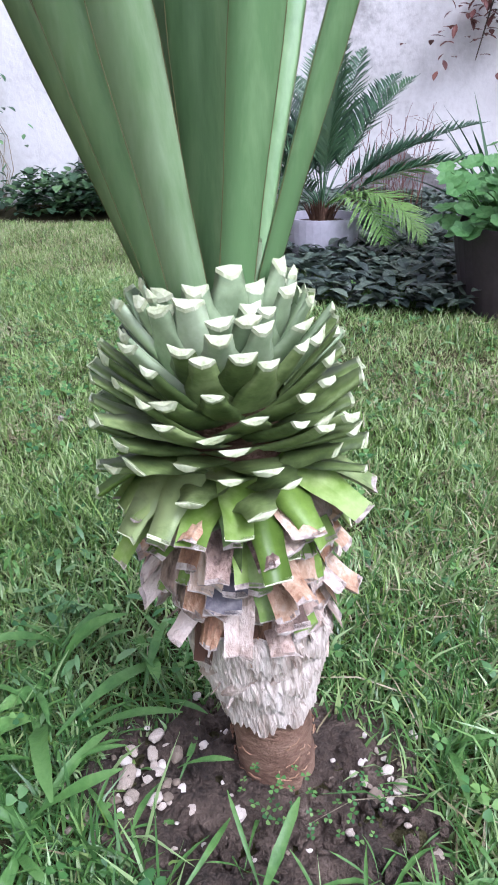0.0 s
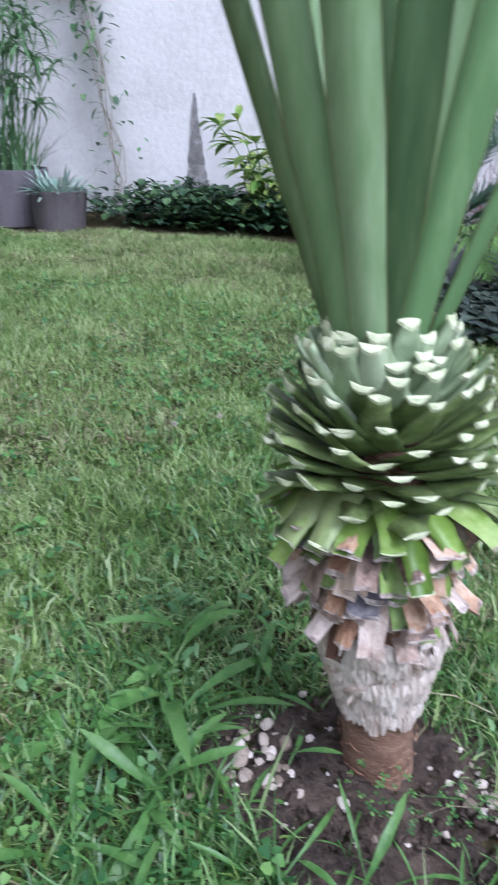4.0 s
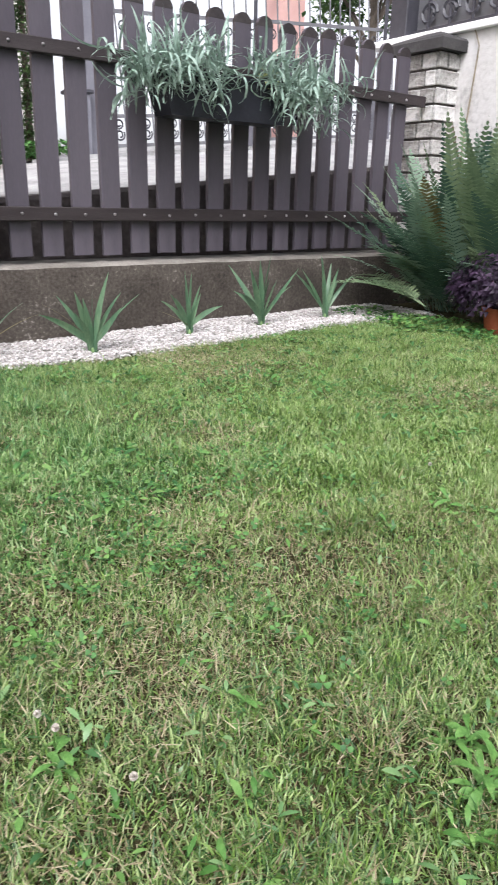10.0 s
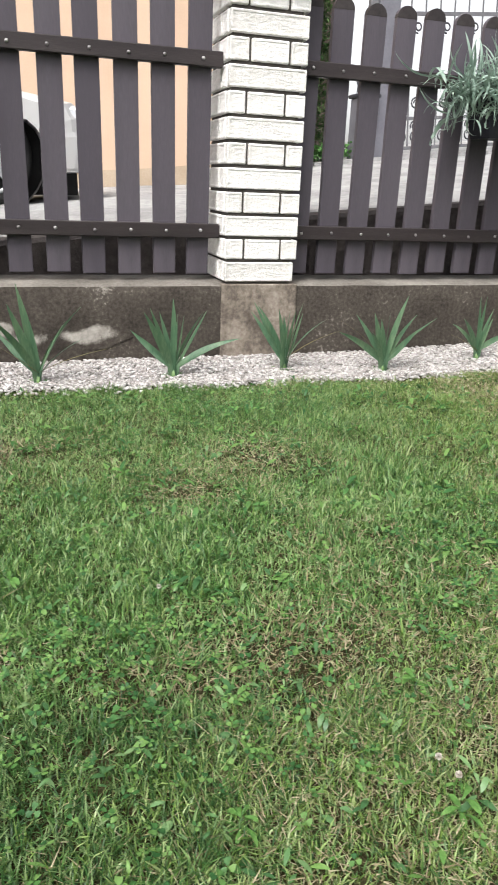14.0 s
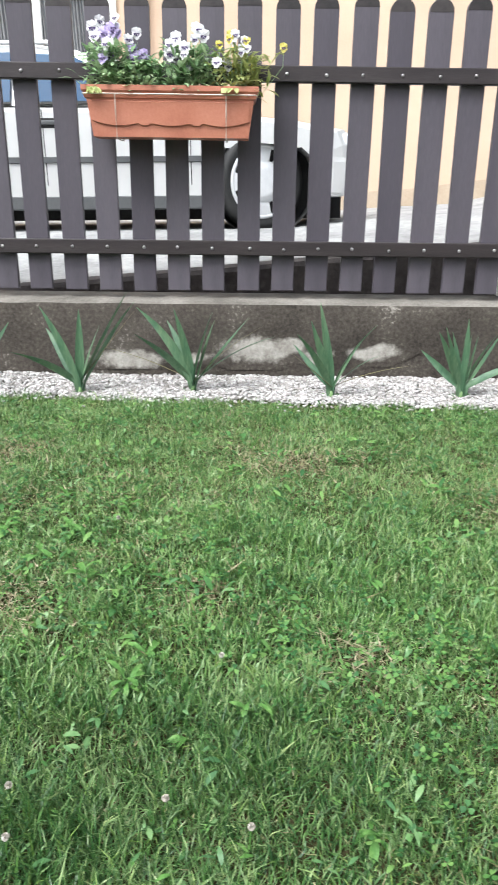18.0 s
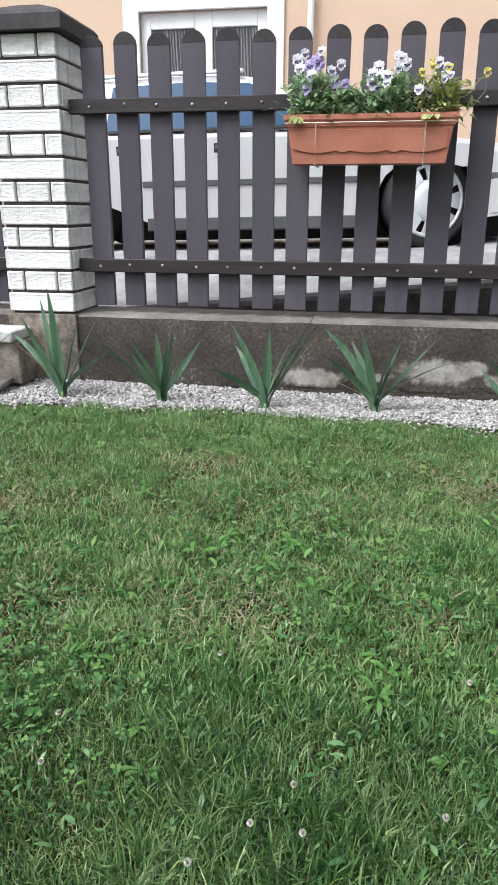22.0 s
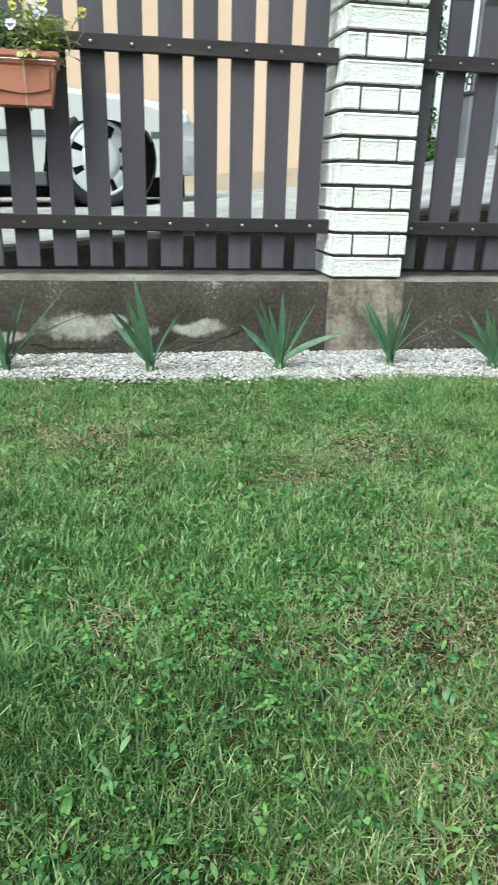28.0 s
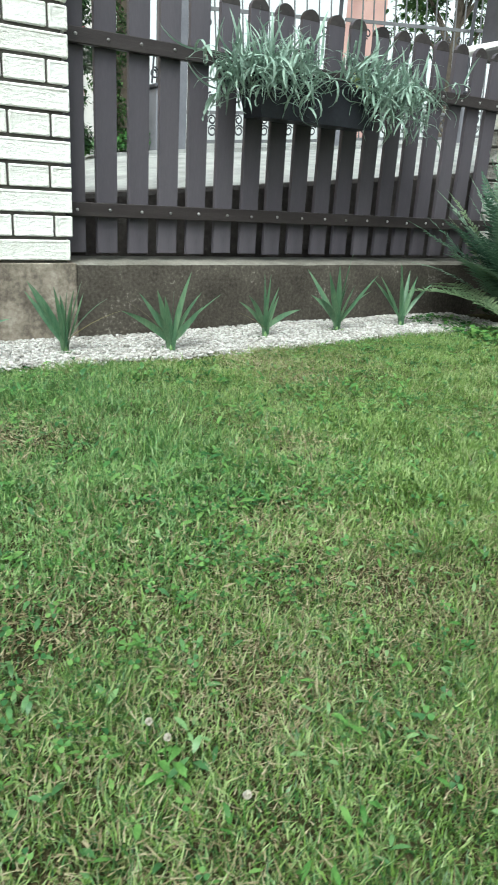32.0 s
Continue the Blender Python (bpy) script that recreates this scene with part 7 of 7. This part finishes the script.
def wheel(name, y, x, steer=0.0):
    w = part(name, lathe([(0.218, -0.16), (0.262, -0.165), (0.285, -0.14), (0.287, -0.02), (0.278, 0.004), (0.25, 0.012), (0.218, -0.004)], 36, axis="x"), M["black"], car, "black tyre", shade=True)
    w.matrix_basis = pose(x, y, 0.318, 0, 0, steer) @ Matrix.Scale(1.13, 4)
    part("rim_back", lathe([(0.0, -0.03), (0.218, -0.03), (0.22, -0.005)], 30, axis="x"), M["black"], w, "dark gap behind the hubcap")
    cap = Builder()
    n = 8
    for k in range(n):
        a0, a1 = 2 * math.pi * (k - 0.41) / n, 2 * math.pi * (k + 0.41) / n
        v = []
        for r, xx in ((0.08, 0.012), (0.15, 0.012), (0.214, 0.002)):
            q = 1.0 if r < 0.1 else 0.85
            for a in (a0, a1):
                m_ = (a0 + a1) / 2 + (a - (a0 + a1) / 2) * q
                v.append((xx, r * math.cos(m_), r * math.sin(m_)))
        v += [(xx - 0.014, y_, z_) for xx, y_, z_ in v]
        cap.add(v, [(0, 1, 3, 2), (2, 3, 5, 4), (0, 2, 8, 6), (2, 4, 10, 8), (1, 7, 9, 3), (3, 9, 11, 5)])
    part("hubcap_spokes", cap, M["hubcap"], w, "silver hubcap spokes")
    part("hubcap_ring", lathe([(0.198, -0.004), (0.202, 0.006), (0.217, 0.006), (0.223, -0.004)], 36, axis="x"), M["hubcap"], w, "silver hubcap ring", shade=True)
    part("hubcap_centre", lathe([(0.0, 0.02), (0.07, 0.019), (0.122, 0.014), (0.13, -0.004)], 28, axis="x"), M["hubcap"], w, "silver hubcap centre", shade=True)


for y, steer in ((0.0, 24.0), (RW, 0.0)):
    wheel("wheel", y, -0.075 if steer else -0.012, steer)
    wheel("wheel", y, -1.4, steer)
for y in (0.0, RW):
    part("wheel_well", lathe([(0.0, -0.34), (0.372, -0.34), (0.372, -0.004)], 30, axis="x"), M["black"], car, "black wheel arch lining").location = (0, y, 0.318)

# peach house behind the car
house = thing("house", "peach rendered house with a white window", "house", (-7.3, 0, 0.0))
W0, W1, WZ0, WZ1 = -2.22, -0.97, 1.32, 2.42
for y0, y1, z0, z1 in ((-14, W0, -0.8, 6), (W1, 2.75, -0.8, 6), (W0, W1, -0.8, WZ0), (W0, W1, WZ1, 6)):
    part("wall", block(-0.35, 0.0, y0, y1, z0, z1), M["peach"], house, "peach render")
part("end_wall", block(-8, -0.35, 2.5, 2.75, -0.8, 6), M["peach"], house, "peach render")
part("roof", prism([(-14.4, 6), (3.1, 6), (3.1, 6.1), (-14.4, 6.1)], -8.3, 0.5), M["roof"], house, "tiled roof edge")
pl = Builder()
ys = [-14 + 0.8 * k for k in range(21)] + [2.75]
verts = [p for y in ys for p in ((0.015, y, road_height(-7.28, y) - 0.2), (0.015, y, road_height(-7.28, y) + 0.16), (-0.02, y, road_height(-7.28, y) + 0.16))]
part("plinth", pl.add(verts, [(3 * k + q, 3 * k + 3 + q, 3 * k + 4 + q, 3 * k + 1 + q) for k in range(len(ys) - 1) for q in (0, 1)]), M["plinth"], house, "beige plinth")
win = part("window", block(-0.14, -0.1, W0, W1, WZ0, WZ1), M["curtain"], house, "dark drapes behind the glass")
for y0, y1, z0, z1 in ((W0 - 0.16, W0, WZ0 - 0.1, WZ1 + 0.15), (W1, W1 + 0.16, WZ0 - 0.1, WZ1 + 0.15), (W0, W1, WZ1, WZ1 + 0.15)):
    part("surround", block(-0.02, 0.03, y0, y1, z0, z1, 0.004), M["white_frame"], win, "white plaster surround")
mid_y = (W0 + W1) / 2
for y0, y1, z0, z1 in ((W0, W0 + 0.1, WZ0, WZ1), (W1 - 0.1, W1, WZ0, WZ1), (mid_y - 0.085, mid_y + 0.085, WZ0, WZ1), (W0 + 0.1, W1 - 0.1, WZ0, WZ0 + 0.1), (W0 + 0.1, mid_y - 0.085, WZ1 - 0.14, WZ1), (mid_y + 0.085, W1 - 0.1, WZ1 - 0.14, WZ1)):
    part("frame", block(-0.095, -0.035, y0, y1, z0, z1, 0.006), M["white_frame"], win, "white window frame")
part("sill", block(-0.03, 0.09, W0 - 0.2, W1 + 0.2, WZ0 - 0.14, WZ0 - 0.1, 0.005), M["white_frame"], win, "white sill")
for y0, y1 in ((W0 + 0.1, mid_y - 0.085), (mid_y + 0.085, W1 - 0.1)):
    part("pane", block(-0.075, -0.07, y0, y1, WZ0 + 0.1, WZ1 - 0.14), M["pane"], win, "dark reflecting pane")
    cb = Builder()
    for k in range(15):
        y = y0 + (y1 - y0) * (k + 0.5) / 15
        tube([(-0.066, y, WZ0 + 0.1), (-0.066, y + 0.01, (WZ0 + WZ1) / 2), (-0.066, y - 0.005, WZ1 - 0.14)], 0.006 + 0.004 * (k % 3), 5, b=cb)
    part("curtain_folds", cb, M["curtain"], win, "grey hanging folds")
part("downpipe", tube([(0.06, -0.56, 5.9), (0.06, -0.56, 3), (0.06, -0.56, 0.4)], 0.03, 10), M["white_frame"], house, "pale downpipe")

# ornate iron railing on the far side
RX = -6.0


def rail_z(y):
    return road_height(RX, y) + 0.02


def scroll(b, cy, cz, r, turns, start, x=0.0, rad=0.0075, flip=1):
    pts = []
    for k in range(int(12 * turns) + 1):
        a = start + flip * 2 * math.pi * k / 12
        q = r * (1 - 0.62 * k / (12 * turns))
        pts.append((x, cy + q * math.cos(a), cz + q * math.sin(a)))
    tube(pts, rad, 4, b=b)


for bay_k in range(4):
    y0 = 3.78 + bay_k * 1.75
    pan_ = thing("iron_railing", "ornate grey iron railing panel with scrolls on the far kerb", "railing", (RX, y0, rail_z(y0)), group="iron railing panels", tilt=(math.degrees(math.atan(0.09)), 0))
    for z in (0.06, 0.3, 1.1, 1.75):
        part("rail", block(-0.012, 0.012, 0.0, 1.66, z - 0.014, z + 0.014), M["iron"], pan_)
    for k in range(12):
        y = 0.07 + k * 0.138
        bar = part("bar", tube([(0, y, 0.06), (0, y, 1.0), (0, y, 1.95)], 0.008, 6), M["iron"], pan_)
        part("spear", lathe([(0.0, 0.14), (0.02, 0.05), (0.008, 0.0), (0.018, -0.02), (0.0, -0.03)], 8, (0, y, 1.95)), M["iron"], bar)
        sy = y + 0.069
        f_ = 1 if k % 2 else -1
        for zz, rr, turn, a_, fl in ((0.15, 0.05, 1.4, 0.5, f_), (0.24, 0.045, 1.4, 3.6, -f_), (0.42, 0.045, 1.3, 1.57, f_), (1.0, 0.045, 1.3, -1.57, -f_)):
            b = Builder()
            scroll(b, sy, zz, rr, turn, a_, flip=fl)
            part("scroll", b, M["iron_dark"], pan_, "dark curled scroll")
for y, h in ((3.5, 0.42), (5.33, 0.42), (7.08, 0.42)):
    po = thing("railing_post", "grey rendered post with an iron scroll on top", "post", (RX + 0.05, y, rail_z(y) - 0.05))
    part("shaft", block(-0.11, 0.11, -0.075, 0.075, 0, h + 0.1, 0.01), M["grey_post"], po)
    part("cap", block(-0.13, 0.13, -0.095, 0.095, h + 0.1, h + 0.13, 0.008), M["iron_dark"], po, "dark cap")
    b = Builder()
    tube([(0, 0, h + 0.13), (0, 0, h + 0.8), (0, 0, h + 1.7)], 0.02, 6, b=b)
    for s in (-1, 1):
        scroll(b, s * 0.05, h + 0.22, 0.045, 1.3, 1.57, flip=s)
        tube([(0, s * 0.07, h + 0.14), (0, s * 0.055, h + 0.35), (0, 0, h + 0.48)], 0.009, 4, b=b)
    part("iron_scroll", b, M["iron_dark"], po, "dark iron scroll")
kerb2 = Builder()
ys = [3.0 + 0.5 * k for k in range(20)]
for a, c in zip(ys[:-1], ys[1:]):
    za, zc = rail_z(a), rail_z(c)
    kerb2.add([(RX + 0.25, a, za - 0.12), (RX + 0.25, c, zc - 0.12), (RX + 0.25, c, zc), (RX + 0.25, a, za), (RX - 0.3, a, za), (RX - 0.3, c, zc)], [(0, 1, 2, 3), (3, 2, 5, 4)])
tagged(part("kerb_far", kerb2, M["road"]), "pale kerb under the iron railing", "kerb", kind="structure")

# panels on the white wall's coping
for k in range(3):
    x0 = -2.95 + k * 2.1
    g_ = thing("wall_railing", "dark painted iron railing panel on the white wall", "railing", (x0, 4.06, 1.305), group="railing panels on the wall")
    part("post", block(0.0, 0.12, -0.06, 0.06, 0, 1.0, 0.005), M["iron_dark"], g_)
    for z in (0.02, 0.8):
        part("rail", block(0.12, 2.1, -0.015, 0.015, z, z + 0.03), M["iron_dark"], g_)
    for j in range(14):
        c = 0.22 + j * 0.14
        scr = []
        for q in range(17):
            a = 2 * math.pi * q / 12
            r = 0.055 * (1 - 0.5 * q / 16)
            scr.append((c + r * math.cos(a), 0, 0.12 + r * math.sin(a)))
        part("scroll", tube(scr, 0.01, 4), M["iron_dark"], g_)
        part("bar", tube([(c, 0, 0.05), (c, 0, 0.8)], 0.009, 5), M["iron_dark"], g_)
    part("back_panel", block(0.12, 2.1, 0.03, 0.04, 0.03, 0.8), M["iron"], g_, "grey sheet behind the scrolls")


# bushes and trees across the street
def leaf_cloud(b, centers, count, size, rng):
    for k in range(count):
        c, r = rng.choice(centers)
        u = Vector((rng.gauss(0, 1), rng.gauss(0, 1), rng.gauss(0, 1))).normalized() * r * rng.uniform(0.55, 1.05)
        oval_leaf(b, Vector(c) + u, rng.uniform(0, 6.28), rng.uniform(-40, 50), rng.uniform(*size), rng.uniform(*size) * 0.5, 30, 0.2, shape=[0.2, 1.0, 0.1])


TR = random.Random(31)
PINK_PETAL = material("pink_petal", [(0.5, 0.07, 0.12), (0.68, 0.15, 0.2)], 20, 0.6, 0, 60)
bush = thing("flowering_bush", "dark shrub with pinkish red flowers beside the house", "shrub", (-6.0, 2.8, road_height(-6.0, 2.8) - 0.02))
b = Builder()
leaf_cloud(b, [((0, 0, 0.2), 0.12), ((0.03, -0.05, 0.5), 0.12), ((0, 0.05, 0.8), 0.13), ((0, 0, 1.1), 0.13), ((0, -0.03, 1.45), 0.13), ((0, 0.02, 1.8), 0.12)], 3600, (0.03, 0.06), TR)
part("foliage", b, M["ivy"], bush)
for z in (0.52, 0.95, 1.05, 1.5, 1.62):
    b = Builder()
    c = Vector((0.14, TR.uniform(-0.09, 0.09), z))
    for j in range(11):
        oval_leaf(b, c + Vector((0, TR.uniform(-0.02, 0.02), TR.uniform(-0.02, 0.02))), TR.uniform(0, 6.28), TR.uniform(-20, 60), 0.035, 0.028)
    part("bloom", b, PINK_PETAL, bush, "pinkish red bloom")
part("stem", tube([(0, 0, 0), (0, 0, 0.8), (0, 0, 1.7)], 0.025, 6, 0.01), M["bark"], bush)
conifer = thing("conifer", "slim green conifer beside the iron railing", "conifer", (-6.35, 3.22, road_height(-6.35, 3.2) - 0.02))
b = Builder()
leaf_cloud(b, [((0.02 * math.sin(k * 2.3), 0.04 * math.cos(k * 1.7), 0.15 + 0.22 * k), 0.15) for k in range(11)], 5200, (0.03, 0.06), TR)
part("foliage", b, M["foliage"], conifer)
part("trunk", tube([(0, 0, 0), (0, 0, 1.2), (0, 0, 2.4)], 0.035, 6, 0.01), M["bark"], conifer)
gate_post = thing("gate_post", "tall blue-grey painted steel gate post on the far kerb", "post", (-5.97, 3.61, rail_z(3.6) - 0.06))
part("shaft", block(-0.06, 0.06, -0.06, 0.13, 0, 2.6, 0.01), M["grey_post"], gate_post)
part("side_plate", block(-0.02, 0.04, -0.13, -0.064, 0, 2.5, 0.006), M["iron"], gate_post, "darker steel side plate")
b = Builder()
for k in range(700):
    y, x = TR.uniform(2.85, 3.6), -6.1 + TR.uniform(-0.2, 0.15)
    oval_leaf(b, (x, y, rail_z(y) + TR.uniform(0, 0.12)), TR.uniform(0, 6.28), TR.uniform(0, 60), 0.05, 0.03)
tagged(part("kerb_plants", b, M["geranium"]), "low leafy green plants at the far kerb", "plants", kind="stuff")


def tree(name, label, at, height, spread, seed, leaves):
    r = random.Random(seed)
    t = thing(name, label, "tree", at)
    part("trunk", tube([(0, 0, -0.3), (0.05, 0, height * 0.3), (0.0, 0.05, height * 0.6), (0.05, 0, height * 0.85)], height * 0.03, 8, height * 0.008), M["bark"], t)
    centers = []
    for k in range(11):
        a, z = r.uniform(0, 6.28), height * r.uniform(0.35, 0.8)
        q = spread * r.uniform(0.35, 0.8)
        end = Vector((q * math.cos(a), q * math.sin(a), z + height * 0.16))
        part("limb", tube([(0, 0, z * 0.75), tuple(end * 0.5 + Vector((0, 0, z * 0.42))), tuple(end)], height * 0.011, 5, height * 0.003), M["bark"], t)
        centers.append((tuple(end), spread * r.uniform(0.28, 0.45)))
        centers.append((tuple(end * 0.6 + Vector((0, 0, height * 0.4))), spread * r.uniform(0.25, 0.4)))
    b = Builder()
    leaf_cloud(b, centers, leaves, (0.1, 0.2), r)
    part("crown", b, M["foliage"], t, "uneven leafy crown")


tree("tree", "leafy green tree behind the iron railing", (-9.4, 10.3, road_height(-8, 9)), 3.7, 1.4, 4, 5200)
tree("tree", "leafy green tree further along the street", (-9.5, 12.6, road_height(-9, 12)), 7.0, 2.6, 5, 4200)
tree("tree", "green tree behind the house corner", (-10.5, 5.0, road_height(-10, 5)), 5.0, 1.3, 6, 2600)


def far_house(name, label, at, w, d, h, mat, rng):
    ob = thing(name, label, "house", at)
    part("wall", block(-d, 0, 0, w, -2, h), mat, ob)
    part("roof", prism([(-0.4, h), (w + 0.4, h), (w / 2, h + w * 0.28)], -d - 0.4, 0.4), M["roof"], ob, "red tiled roof")
    for z in (1.2, 3.9):
        for k in range(3):
            y = w * (0.2 + 0.3 * k)
            wn_ = part("window", block(-0.02, 0.03, y - 0.5, y + 0.5, z, z + 1.4), M["white_frame"], ob, "white window")
            part("pane", block(0.03, 0.036, y - 0.4, y + 0.4, z + 0.1, z + 1.3), M["pane"], wn_, "dark pane")


far_house("pink_house", "pink rendered house across the street", (-13, 11.3, 0.8), 0.6, 0.6, 5.0, M["pink"], TR)
far_house("pale_house", "pale rendered house in the distance", (-16, 1.0, 0.6), 6.0, 6, 4.2, M["white_house"], TR)
